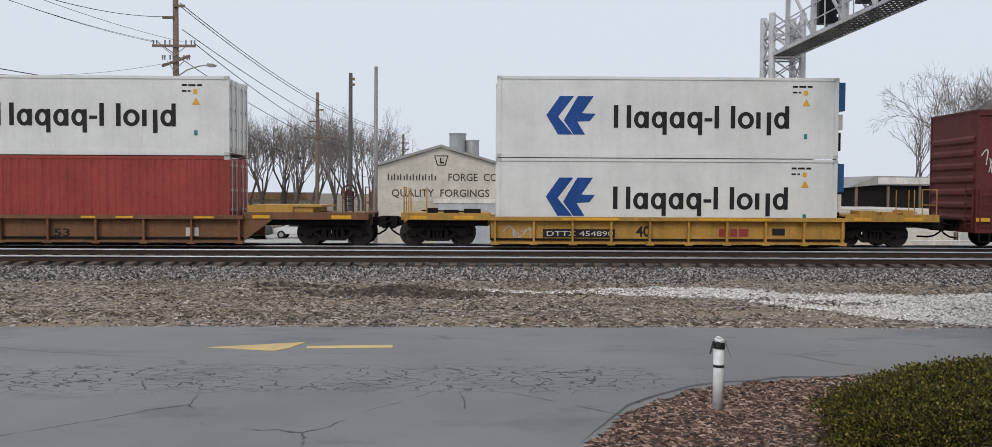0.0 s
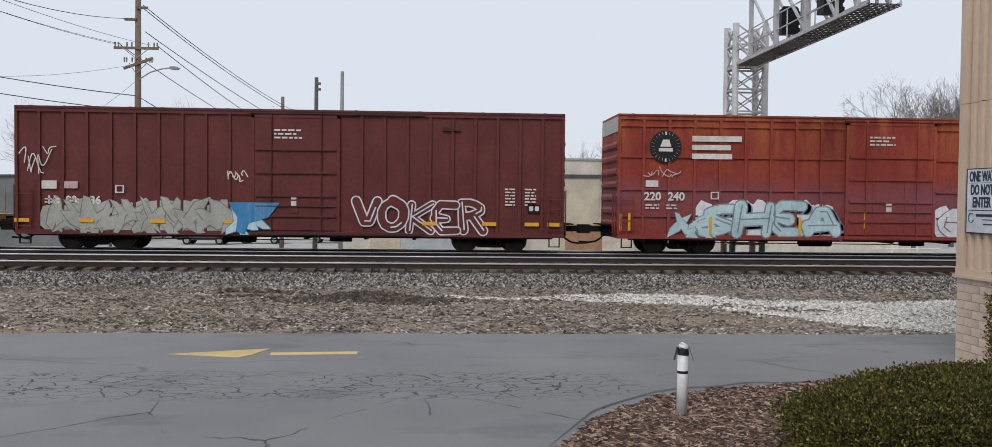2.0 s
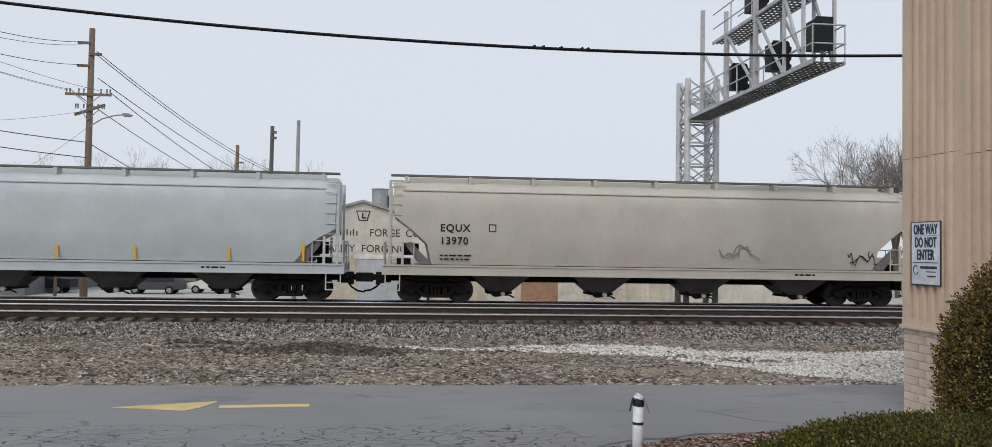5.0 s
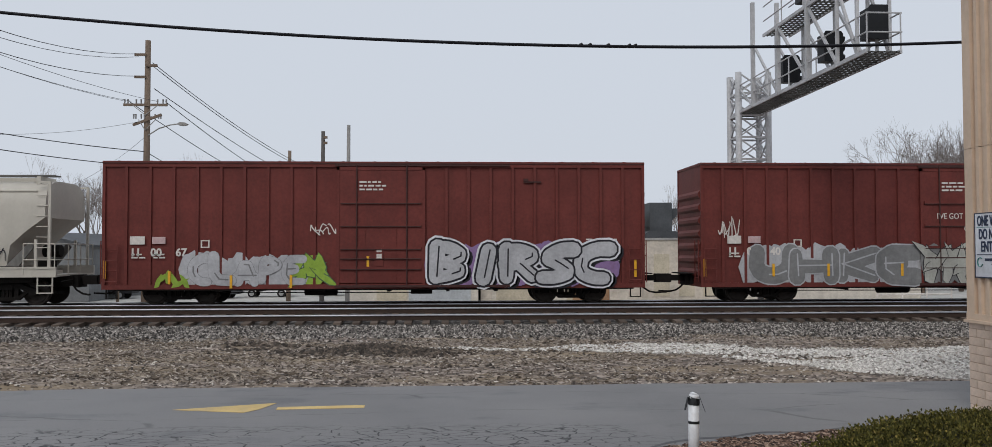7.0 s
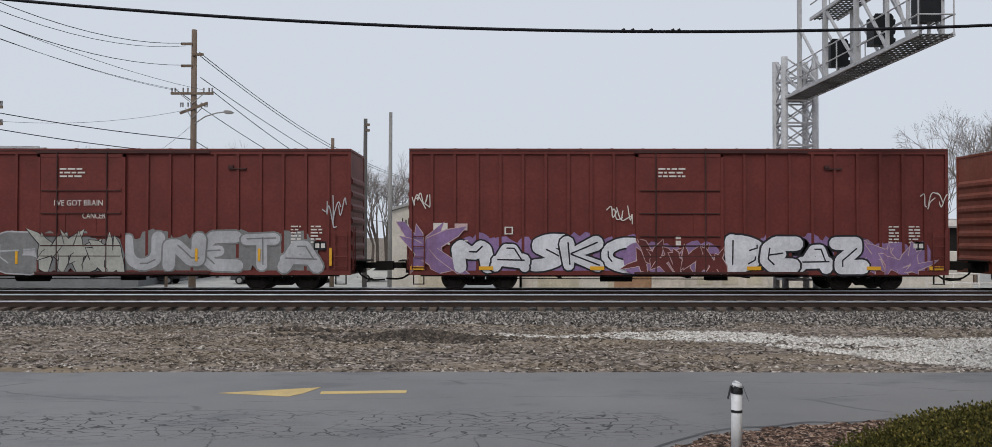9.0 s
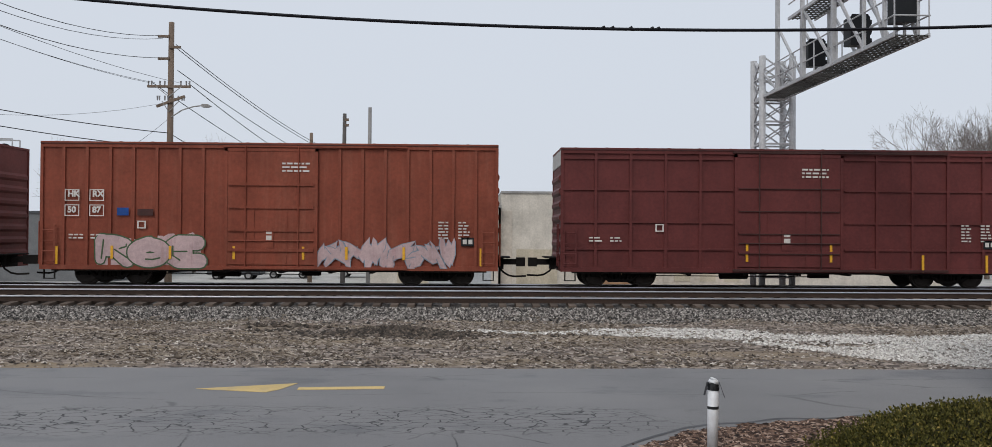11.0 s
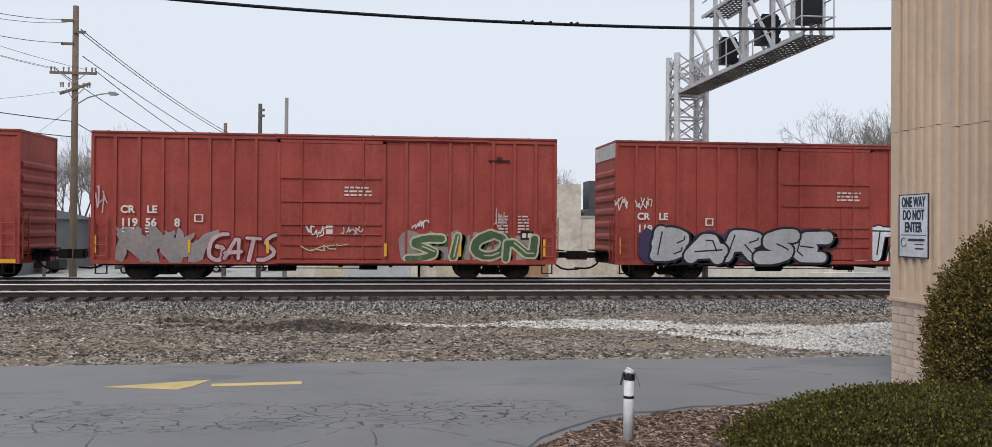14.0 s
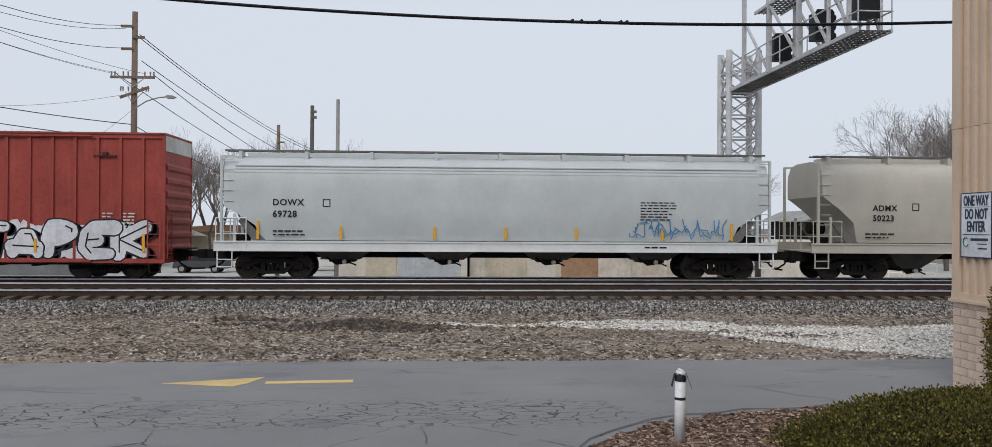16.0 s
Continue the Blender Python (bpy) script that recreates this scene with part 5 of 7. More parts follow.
def spray_cloud(car, x0, x1, z0, h, cloud, rs, y):
    bm = bmesh.new()
    for k in range(int((x1 - x0) / 0.35)):
        cx = x0 + 0.2 + k * 0.35 + rs.uniform(-0.2, 0.2)
        top_h = h * rs.uniform(0.85, 1.08)
        ring = []
        for j in range(14):
            a = 2 * math.pi * j / 14
            f = rs.uniform(0.88, 1.1)
            ring.append((cx + 0.42 * f * math.cos(a), z0 + top_h * (0.5 + 0.5 * f * math.sin(a))))
        bm.faces.new([bm.verts.new((px, y + 0.012 - 0.00013 * k, max(pz, 0.6))) for px, pz in ring])
    tagged(part("spray_cloud", bm, cloud, car, "hazy sprayed background colour"), kind="stuff")


# letters as strokes on a grid three wide and five high, a at the top left, o at the bottom right
LETTERS = {"A": "mbo jl", "B": "ma abfhg ghlnm", "C": "cbdjno", "D": "ma abflnm", "E": "camo gh", "G": "cbdjnolih", "H": "am co gi", "I": "bn", "K": "am cg go", "L": "amo", "M": "mahco", "N": "maoc", "O": "bdjnlfb", "P": "mabfhg", "R": "ma abfhg ho", "S": "cbdhlnm", "T": "ac bn", "U": "ajnlc", "V": "anc", "W": "amhoc", "X": "ao cm", "Z": "acmo"}


def rounded(pts):
    """Cut the corners of a stroke, as a swung arm does."""
    if len(pts) < 3:
        return pts
    out = [pts[0]]
    for p, q in zip(pts, pts[1:]):
        out += [(p[0] * 0.75 + q[0] * 0.25, p[1] * 0.75 + q[1] * 0.25), (p[0] * 0.25 + q[0] * 0.75, p[1] * 0.25 + q[1] * 0.75)]
    return out + [pts[-1]]


def graffiti(car, word, x0, x1, z0, z1, fill, line, cloud, seed, lean=0.0, fat=0.17, y=-1.606, halo=None, edge=0.06, shadow=None):
    """Sprayed lettering: fat strokes with an outline over a ragged cloud, sometimes with a solid drop shadow."""
    rs = random.Random(seed)
    w, h = (x1 - x0) / len(word), z1 - z0
    if cloud:
        spray_cloud(car, x0, x1, z0, h, cloud, rs, y)
    layers = {"graffiti_shadow": (bmesh.new(), shadow, "dark drop shadow"), "graffiti_halo": (bmesh.new(), halo, "pale outer line"), "graffiti_outline": (bmesh.new(), line, "sprayed outline strokes"), "graffiti_fill": (bmesh.new(), fill, "sprayed fill strokes"), "graffiti_highlight": (bmesh.new(), line, "")}
    for k, ch in enumerate(word):
        tall = h * rs.uniform(0.9, 1.02)
        r = 0.82 * fat * min(w, 1.15 * tall)
        base, bend = z0 + h * rs.uniform(0.0, 0.06), rs.uniform(-0.08, 0.08)
        for q, stroke in enumerate(LETTERS[ch].split()):
            pts = []
            for c in stroke:
                i = ord(c) - 97
                px, pz = i % 3 / 2, 1 - i // 3 / 4
                px += rs.uniform(-0.05, 0.05)
                pz = min(1, max(0, pz + rs.uniform(-0.05, 0.05)))
                gz = base + r + 0.02 + (tall - 2 * r - 0.04) * pz
                pts.append((x0 + w * k + r * 0.9 + (w - 1.5 * r) * px + (lean + bend) * (gz - base), gz))
            pts = rounded(pts)
            grow = (rs.uniform(0.75, 1.3), rs.uniform(0.75, 1.3))
            wide = tuple(g + (1 - g) * edge / (r + edge) for g in grow)
            d = 0.0004 * q + 0.009 * (k % 2)
            if shadow:
                for off in (0.06, 0.12, 0.18):
                    capsule(layers["graffiti_shadow"][0], [(p[0] + off, max(p[1] - off * 0.6, z0 + r)) for p in pts], r + edge, y + 0.009 - 0.0004 * q, wide)
            if halo:
                capsule(layers["graffiti_halo"][0], pts, r + edge * 1.9, y + 0.005 - 0.0004 * q, wide)
            capsule(layers["graffiti_outline"][0], pts, r + edge, y - d, wide)
            capsule(layers["graffiti_fill"][0], pts, r, y - 0.006 - d, grow)
            if r > 0.1:
                n = len(pts) // 2
                capsule(layers["graffiti_highlight"][0], [(p[0] + r * 0.2, p[1] + r * 0.15) for p in pts[n - 1:n + 2]], 0.026, y - 0.011 - d)
    for name, (bm, material, label) in layers.items():
        if bm.faces:
            tagged(part(name, bm, material, car, label), kind="stuff")
        else:
            bm.free()


def wildstyle(car, x0, x1, z0, z1, fill, line, seed, y=-1.606, cloud=None):
    """Spiky interlocked shards with outlines, too tangled to read."""
    rs = random.Random(seed)
    h = z1 - z0
    if cloud:
        spray_cloud(car, x0, x1, z0, h, cloud, rs, y)
    bo, bf = bmesh.new(), bmesh.new()
    n = int((x1 - x0) / 0.17)
    for k in range(n):
        cx, cz = x0 + (x1 - x0) * (k + 0.5) / n, z0 + h * rs.uniform(0.25, 0.75)
        a, ln, wd = rs.uniform(0.2, 2.6), h * rs.uniform(0.35, 0.62), h * rs.uniform(0.09, 0.17)
        ca, sa = math.cos(a), math.sin(a)
        shape = [(-1, -0.5), (-0.2, -1), (0.75, -0.6), (1.15, 0.2), (0.3, 1), (-0.6, 0.8)]
        shape = [(u * rs.uniform(0.85, 1.15), v * rs.uniform(0.7, 1.3)) for u, v in shape]
        for bm, grow, off in ((bo, 0.035, 0.0), (bf, 0.0, 0.0045)):
            bm.faces.new([bm.verts.new((cx + u * (ln + grow) * ca - v * (wd + grow) * sa, y - off * 0.1 - 0.0003 * k - off * 0.02, min(z1 + 0.15, max(z0, cz + u * (ln + grow) * sa + v * (wd + grow) * ca)))) for u, v in shape])
    tagged(part("graffiti_outline", bo, line, car, "sprayed outline shards"), kind="stuff")
    tagged(part("graffiti_fill", bf, fill, car, "sprayed fill shards"), kind="stuff")


def scribble(car, x, z, w, h, material, seed, y=-1.606):
    """A thin sprayed squiggle."""
    rs = random.Random(seed)
    bm = bmesh.new()
    for k in range(5):
        pts = [(x + w * (0.2 * k + 0.1 * j) + rs.uniform(-0.1, 0.14) * w, z + h * rs.random()) for j in range(4)]
        capsule(bm, rounded(rounded(pts)), 0.018, y - 0.001 * k)
    tagged(part("scribble", bm, material, car, "thin sprayed scribble"), kind="stuff")


def print_bars(car, x, z, w, rows, material, seed, h=0.05, pitch=0.11, y=-1.604):
    """Small lettering too fine to read: rows of short bars."""
    rs = random.Random(seed)
    bm = bmesh.new()
    for r in range(rows):
        xx = x
        while xx < x + w * rs.uniform(0.75, 1.0):
            d = rs.uniform(0.08, 0.26)
            cube(bm, xx, min(xx + d, x + w), y - 0.003, y, z - r * pitch, z - r * pitch + h)
            xx += d + 0.05
    tagged(part("small_print", bm, material, car), kind="stuff")


SPRAY_SILVER = worn("silver_spray", (0.46, 0.46, 0.48), (0.25, 0.25, 0.27), 0.5, 0.5)
SPRAY_WHITE = worn("white_spray", (0.7, 0.7, 0.74), (0.4, 0.4, 0.46), 0.5, 0.55)
SPRAY_CYAN = worn("pale_cyan_spray", (0.5, 0.66, 0.68), (0.2, 0.4, 0.45), 0.6, 0.55)
SPRAY_BLUE = worn("blue_spray", (0.05, 0.22, 0.45), (0.3, 0.5, 0.65), 0.5, 0.55)
SPRAY_BLACK = worn("black_spray", (0.025, 0.024, 0.03), (0.08, 0.07, 0.07), 0.4, 0.6)
SPRAY_GREY = worn("grey_spray", (0.22, 0.22, 0.22), (0.12, 0.12, 0.12), 0.5, 0.6)
SPRAY_GREEN = worn("green_spray", (0.28, 0.42, 0.06), (0.15, 0.25, 0.05), 0.5, 0.6)
SPRAY_OLIVE = worn("dark_green_spray", (0.07, 0.12, 0.06), (0.2, 0.26, 0.17), 0.6, 0.6)
SPRAY_NAVY = worn("navy_spray", (0.06, 0.045, 0.11), (0.2, 0.05, 0.06), 0.5, 0.6)
SPRAY_PURPLE = worn("purple_spray", (0.27, 0.17, 0.34), (0.2, 0.09, 0.12), 0.6, 0.6)
SPRAY_PINK = worn("pink_white_spray", (0.55, 0.4, 0.4), (0.3, 0.1, 0.1), 0.6, 0.6)
SPRAY_TEAL = worn("dusty_blue_spray", (0.24, 0.3, 0.36), (0.2, 0.09, 0.07), 0.7, 0.6)
SPRAY_STONE = worn("pale_stone_spray", (0.42, 0.42, 0.38), (0.25, 0.25, 0.23), 0.5, 0.6)
SPRAY_CREAM = worn("cream_spray", (0.5, 0.47, 0.33), (0.35, 0.3, 0.2), 0.5, 0.6)
SPRAY_DUSTY = worn("dusty_rose_grey_spray", (0.3, 0.25, 0.24), (0.3, 0.12, 0.1), 0.6, 0.6)
SPRAY_RED = worn("dark_red_spray", (0.16, 0.02, 0.025), (0.25, 0.1, 0.1), 0.4, 0.6)


def boxcar(x0, length, paint, label, door, style="ribs", rib=0.8, top=4.95, end_cap=None, reflectors=(), digits=(), door_paint=None, seed=1, corner_ladder=True):
    """A high-cube boxcar: x from its end, camera side at y = -1.6."""
    L, lo, hi = length, 0.57, top
    car = rolling(thing("boxcar", label, "boxcar", "freight cars of the train"), x0)
    part("body", boxes((0.03, L - 0.03, -1.53, 1.53, lo, hi - 0.08)), paint, car)
    bm = boxes((0, L, -1.6, 1.6, hi - 0.08, hi))
    roof = part("roof", bm, paint, car, "seamed metal roof")
    seam = mesh_of("roof_seam", boxes((0, 0.07, -1.57, 1.57, hi, hi + 0.014)), paint)
    for k in range(int((L - 0.8) / 1.1) + 1):
        share("roof_seam", seam, roof, 0.5 + 1.1 * k)
    for z0, z1, d in ((lo, lo + 0.16, 1.6), (hi - 0.2, hi - 0.082, 1.595)):
        part("side_rail", boxes((0.0, L, -d, -1.53, z0, z1)), paint, car)
        part("side_rail", boxes((0.0, L, 1.53, d, z0, z1)), paint, car)
    # thin dark strip just below the roof edge
    part("eave_gutter", boxes((0.0, L, -1.615, -1.6, hi - 0.085, hi - 0.055)), RIB_DARK, car, "dark eave line")
    # dark strip along the bottom of the side sill
    part("sill_grime", boxes((0.4, L - 0.4, -1.56, -1.5, lo - 0.05, lo)), UNDER, car)
    d0, d1 = door
    post = mesh_of("side_post", boxes((-0.05, 0.05, -1.598, -1.53, lo + 0.16, hi - 0.2)), paint)
    n = int(round(d0 / rib))
    xs = [d0 * i / n for i in range(1, n)]
    n = int(round((L - d1) / rib))
    xs += [d1 + (L - d1) * i / n for i in range(1, n)]
    for x in xs:
        share("side_post", post, car, x)
        share("side_post", post, car, x, rz=math.pi)
    for x in (0.05, L - 0.05):
        for ya, yb in ((-1.6, -1.53), (1.53, 1.6)):
            part("corner_post", boxes((x - 0.05, x + 0.05, ya, yb, lo + 0.16, hi - 0.2)), paint, car)
    if style == "panel":
        for z in (1.35, 2.3, 3.45, 4.55):
            part("side_stringer", boxes((0.1, d0 - 0.1, -1.594, -1.53, z, z + 0.07), (d1 + 0.1, L - 0.1, -1.594, -1.53, z, z + 0.07)), paint, car)
    # plug door with frame, rails, bars and locking rods
    dm = door_paint or paint
    rodm = RIB_DARK if paint in (BOX_BROWN, BOX_DARK) else paint
    dr = part("door", boxes((d0 + 0.06, d1 - 0.06, -1.622, -1.565, lo + 0.2, hi - 0.3)), dm, car, "sliding plug door")
    w = d1 - d0
    part("door_frame", boxes((d0 - 0.04, d0 + 0.06, -1.64, -1.56, lo + 0.1, hi - 0.2), (d1 - 0.06, d1 + 0.04, -1.64, -1.56, lo + 0.1, hi - 0.2), (d0 - 0.04, d1 + 0.04, -1.64, -1.56, hi - 0.3, hi - 0.2)), dm, dr)
    part("door_track", boxes((d0 - 0.1, min(L - 0.2, d1 + w), -1.68, -1.56, lo + 0.04, lo + 0.12)), rodm, dr)
    part("door_track", boxes((d0 - 0.1, min(L - 0.2, d1 + w), -1.66, -1.56, hi - 0.16, hi - 0.1)), rodm, dr)
    for z in (1.25, 1.95, 2.75, 3.55):
        part("door_stiffener", boxes((d0 + 0.1, d1 - 0.1, -1.67, -1.62, z, z + 0.08)), dm, dr)
        # strip below the stiffener; its dark colour on brown cars paints in shade
        part("stiffener_lip", boxes((d0 + 0.1, d1 - 0.1, -1.68, -1.62, z - 0.03, z - 0.002)), rodm, dr)
    for f in (0.3, 0.66):
        part("door_post", boxes((d0 + w * f, d0 + w * f + 0.05, -1.645, -1.62, lo + 0.25, 2.75)), dm, dr)
    for f in (0.22, 0.8):
        bm = bmesh.new()
        rod(bm, (d0 + w * f, -1.66, lo + 0.1), (d0 + w * f, -1.66, hi - 0.12), 0.026, 8)
        part("locking_rod", bm, rodm, dr)
    bm = bmesh.new()
    rod(bm, (d0 + 0.1, -1.67, 1.6), (d1 - 0.1, -1.67, 1.6), 0.022, 8)
    part("cross_rod", bm, rodm, dr)
    part("lock_handle", boxes((d0 + w * 0.45, d0 + w * 0.51, -1.66, -1.62, 1.62, 1.78), (d0 + w * 0.45, d0 + w * 0.51, -1.66, -1.62, 1.84, 2.02)), INK_WHITE, dr, "white lock plate")
    part("lock_box", boxes((d0 + w * 0.43, d0 + w * 0.53, -1.655, -1.62, 1.36, 2.08)), dm, dr)
    # corrugated ends
    for e, sgn in ((0.03, -1), (L - 0.03, 1)):
        bm = bmesh.new()
        z = lo + 0.35
        while z < hi - 1.0:
            a, b = sorted((e, e + sgn * 0.075))
            prism(bm, ((e, z), (e + sgn * 0.075, z + 0.09), (e + sgn * 0.075, z + 0.2), (e, z + 0.3)), -1.42, 1.42)
            z += 0.47
        part("end_corrugation", bm, paint, car)
        if end_cap:
            a, b = sorted((e, e + sgn * 0.03))
            part("end_panel", boxes((a, b, -1.5, 1.5, hi - 0.62, hi - 0.09)), end_cap, car, "pale bare upper end panel")
        a, b = sorted((e, e + sgn * 0.5))
        part("end_platform", boxes((a, b, -0.75, 0.75, 1.02, 1.06)), UNDER, car)
        bm = bmesh.new()
        for zz in (0.9, 1.3, 1.7, 2.1):
            rod(bm, (e + sgn * 0.1, -1.5, zz), (e + sgn * 0.1, -1.05, zz), 0.016, 6)
        for yy in (-1.5, -1.05):
            rod(bm, (e + sgn * 0.1, yy, 0.75), (e + sgn * 0.1, yy, 2.25), 0.02, 6)
        part("end_ladder", bm, paint, car)
    # side ladders, steps, jacking pads, underframe
    lad = ladder_mesh(0.42, 1.35, 0.36, "side_ladder", paint)
    for x in (0.12, L - 0.56):
        share("side_ladder", lad, car, x, -1.6, lo + 0.2)
        part("sill_step", boxes((x + 0.02, x + 0.06, -1.6, -1.55, 0.25, lo), (x + 0.38, x + 0.42, -1.6, -1.55, 0.25, lo), (x + 0.02, x + 0.42, -1.62, -1.53, 0.24, 0.27)), UNDER, car)
    bm = boxes((0.3, L - 0.3, -0.35, 0.35, 0.55, 1.0), (0.2, L - 0.2, -1.5, 1.5, 0.6, 0.66))
    for f in (0.28, 0.4, 0.52, 0.63, 0.72):
        cube(bm, L * f - 0.06, L * f + 0.06, -1.5, 1.5, 0.46, 0.62)
    rod(bm, (L * 0.36, -0.7, 0.5), (L * 0.42, -0.7, 0.5), 0.2, 12)
    cube(bm, L * 0.56, L * 0.6, -0.9, -0.5, 0.35, 0.6)
    rod(bm, (2.5, -1.2, 0.52), (L - 2.5, -1.2, 0.52), 0.022, 6)
    rod(bm, (3.5, -0.9, 0.42), (L * 0.6, -0.9, 0.4), 0.018, 6)
    part("underframe", bm, UNDER, car)
    trucks(car, (2.45 if L > 17 else 2.2, L - (2.6 if L > 17 else 2.2)))
    couplers(car, 0, L, True)
    for x, z, kind in reflectors:
        share("reflector", {"tall": REFLECTOR, "short": REFLECTOR_S, "flat": REFLECTOR_FLAT}[kind], car, x, -1.637, z)
    for txt, x, z, s in digits:
        lettering("stencil", txt, s, INK_WHITE, car, x, -1.603, z, bold=0.012)
    print_bars(car, d0 + w * (0.25 if L > 17 else 0.62), hi - (0.75 if L > 17 or top < 5.05 else 1.85), 0.95, 3, INK_WHITE, seed, 0.06, 0.13, -1.647)
    print_bars(car, L - 2.1, 2.25, 0.35, 6, INK_WHITE, seed + 1)
    print_bars(car, L - 1.4, 2.25, 0.4, 6, INK_WHITE, seed + 2)
    print_bars(car, 1.0, 1.75, 0.5, 2, INK_WHITE, seed + 3)
    print_bars(car, 1.75, 1.75, 0.4, 2, INK_WHITE, seed + 4)
    part("data_plate", boxes((L - 1.3, L - 0.85, -1.607, -1.6, 1.45, 1.75)), INK_BLACK, car, "black data plate")
    part("data_print", boxes((L - 1.24, L - 1.1, -1.61, -1.607, 1.52, 1.68), (L - 1.04, L - 0.9, -1.61, -1.607, 1.52, 1.68)), INK_WHITE, car)
    part("stencil_frame", boxes((3.35, 3.4, -1.606, -1.6, 2.0, 2.27), (3.6, 3.65, -1.606, -1.6, 2.0, 2.27), (3.4, 3.6, -1.606, -1.6, 2.0, 2.04), (3.4, 3.6, -1.606, -1.6, 2.23, 2.27)), INK_WHITE, car)
    return car


def flats(xs, z=0.78):
    return tuple((x, z, "flat") for x in xs)


A = boxcar(17.55, 18.85, BOX_DARK, "dark brown high-cube boxcar with grey and red graffiti", (8.0, 10.95), seed=21,
           reflectors=flats((0.25, 2.4, 4.8, 7.3, 14.1, 16.2, 17.7, 18.5), 0.98), digits=(("11", 1.05, 1.62, 0.26), ("00", 1.7, 1.62, 0.26), ("36", 2.5, 1.62, 0.26)))
wildstyle(A, 1.2, 7.7, 0.62, 1.75, SPRAY_STONE, SPRAY_GREY, 31, cloud=SPRAY_STONE)
wildstyle(A, 7.3, 8.2, 0.6, 1.65, SPRAY_CYAN, SPRAY_BLUE, 32, -1.672)
bm = bmesh.new()
prism(bm, ((7.2, 1.72), (8.95, 1.72), (8.55, 1.2), (7.9, 1.0), (7.75, 0.62), (7.45, 0.7), (7.5, 1.2)), -1.683, -1.68)
part("graffiti_wedge", bm, SPRAY_BLUE, A, "blue sprayed wedge")
graffiti(A, "VOKER", 11.4, 16.1, 0.62, 1.95, BOX_DARK, SPRAY_WHITE, None, 33, 0.0, 0.17, edge=0.05)
scribble(A, 0.1, 2.5, 1.1, 1.1, INK_WHITE, 5)
scribble(A, 7.1, 2.3, 0.6, 0.6, INK_WHITE, 6)

B = boxcar(38.3, 19.4, BOX_RUST, "faded red boxcar with round emblem and cyan graffiti", (8.3, 11.55), "panel", 0.93, 5.0, GALV, seed=22,
           reflectors=((0.12, 0.85, "tall"), (0.42, 0.85, "tall"), (3.35, 0.75, "tall"), (6.6, 0.75, "tall"), (9.0, 1.0, "tall"), (13.4, 0.7, "tall"), (16.7, 0.65, "tall"), (18.9, 0.85, "tall")),
           digits=(("220", 0.95, 1.95, 0.28), ("240", 1.8, 1.95, 0.28)))
graffiti(B, "SHEA", 2.9, 8.0, 0.62, 1.95, SPRAY_CYAN, SPRAY_TEAL, SPRAY_WHITE, 34, 0.1, 0.16, edge=0.05, shadow=SPRAY_TEAL)
wildstyle(B, 2.1, 3.5, 0.62, 1.5, SPRAY_CYAN, SPRAY_TEAL, 134)
graffiti(B, "ENSR", 11.7, 16.8, 0.62, 1.8, SPRAY_WHITE, SPRAY_GREY, SPRAY_WHITE, 35, 0.1, 0.18, edge=0.035)
for xa, xb, za, zb in ((2.65, 4.45, 4.05, 4.25), (2.65, 4.05, 3.75, 3.93), (2.65, 4.1, 3.43, 3.62), (1.0, 1.45, 2.42, 2.65)):
    part("name_bar", boxes((xa, xb, -1.605, -1.6, za, zb)), INK_WHITE, B, "white railway name bar")
bm = bmesh.new()
rod(bm, (1.7, -1.6, 3.85), (1.7, -1.607, 3.85), 0.57, 28)
part("emblem", bm, INK_BLACK, B, "round black and white emblem")
bm = bmesh.new()
for i in range(24):
    a = i * math.pi / 12
    beam(bm, (1.7 + 0.42 * math.cos(a), -1.609, 3.85 + 0.42 * math.sin(a)), (1.7 + 0.53 * math.cos(a), -1.609, 3.85 + 0.53 * math.sin(a)), 0.06, 0.004)
cube(bm, 1.45, 1.95, -1.611, -1.607, 3.68, 3.8)
prism(bm, ((1.5, 3.85), (1.9, 3.85), (1.82, 4.1), (1.6, 4.1)), -1.611, -1.607)
part("emblem_device", bm, INK_WHITE, B, "pale emblem device")
scribble(B, 0.95, 2.75, 1.2, 0.4, SPRAY_PINK, 7)
scribble(B, 18.2, 2.3, 0.9, 0.6, SPRAY_PINK, 8)

E = boxcar(101.63, 18.85, BOX_BROWN, "brown high-cube boxcar with silver bubble graffiti", (8.05, 11.05), top=5.01, seed=23,
           reflectors=((0.12, 0.95, "tall"), (2.3, 0.75, "short"), (4.4, 0.6, "short"), (6.45, 0.6, "short"), (9.1, 1.25, "short"), (13.3, 1.1, "short"), (16.2, 1.1, "short"), (18.5, 0.95, "tall")),
           digits=(("11", 0.95, 1.72, 0.26), ("00", 1.65, 1.72, 0.26), ("67", 2.5, 1.72, 0.26)))
graffiti(E, "CLAPE", 2.9, 6.9, 0.62, 1.8, SPRAY_SILVER, SPRAY_GREY, SPRAY_SILVER, 36, 0.0, 0.24, edge=0.012)
wildstyle(E, 6.5, 7.7, 0.62, 1.7, SPRAY_GREEN, SPRAY_OLIVE, 37, cloud=SPRAY_GREEN)
wildstyle(E, 1.8, 2.9, 0.62, 1.1, SPRAY_GREEN, SPRAY_GREEN, 137)
graffiti(E, "BIRSC", 11.2, 17.5, 0.62, 2.2, SPRAY_SILVER, SPRAY_BLACK, SPRAY_PURPLE, 38, 0.1, 0.22, y=-1.672, halo=SPRAY_WHITE, edge=0.07, shadow=SPRAY_BLACK)
scribble(E, 7.1, 2.4, 0.8, 0.5, INK_WHITE, 9)

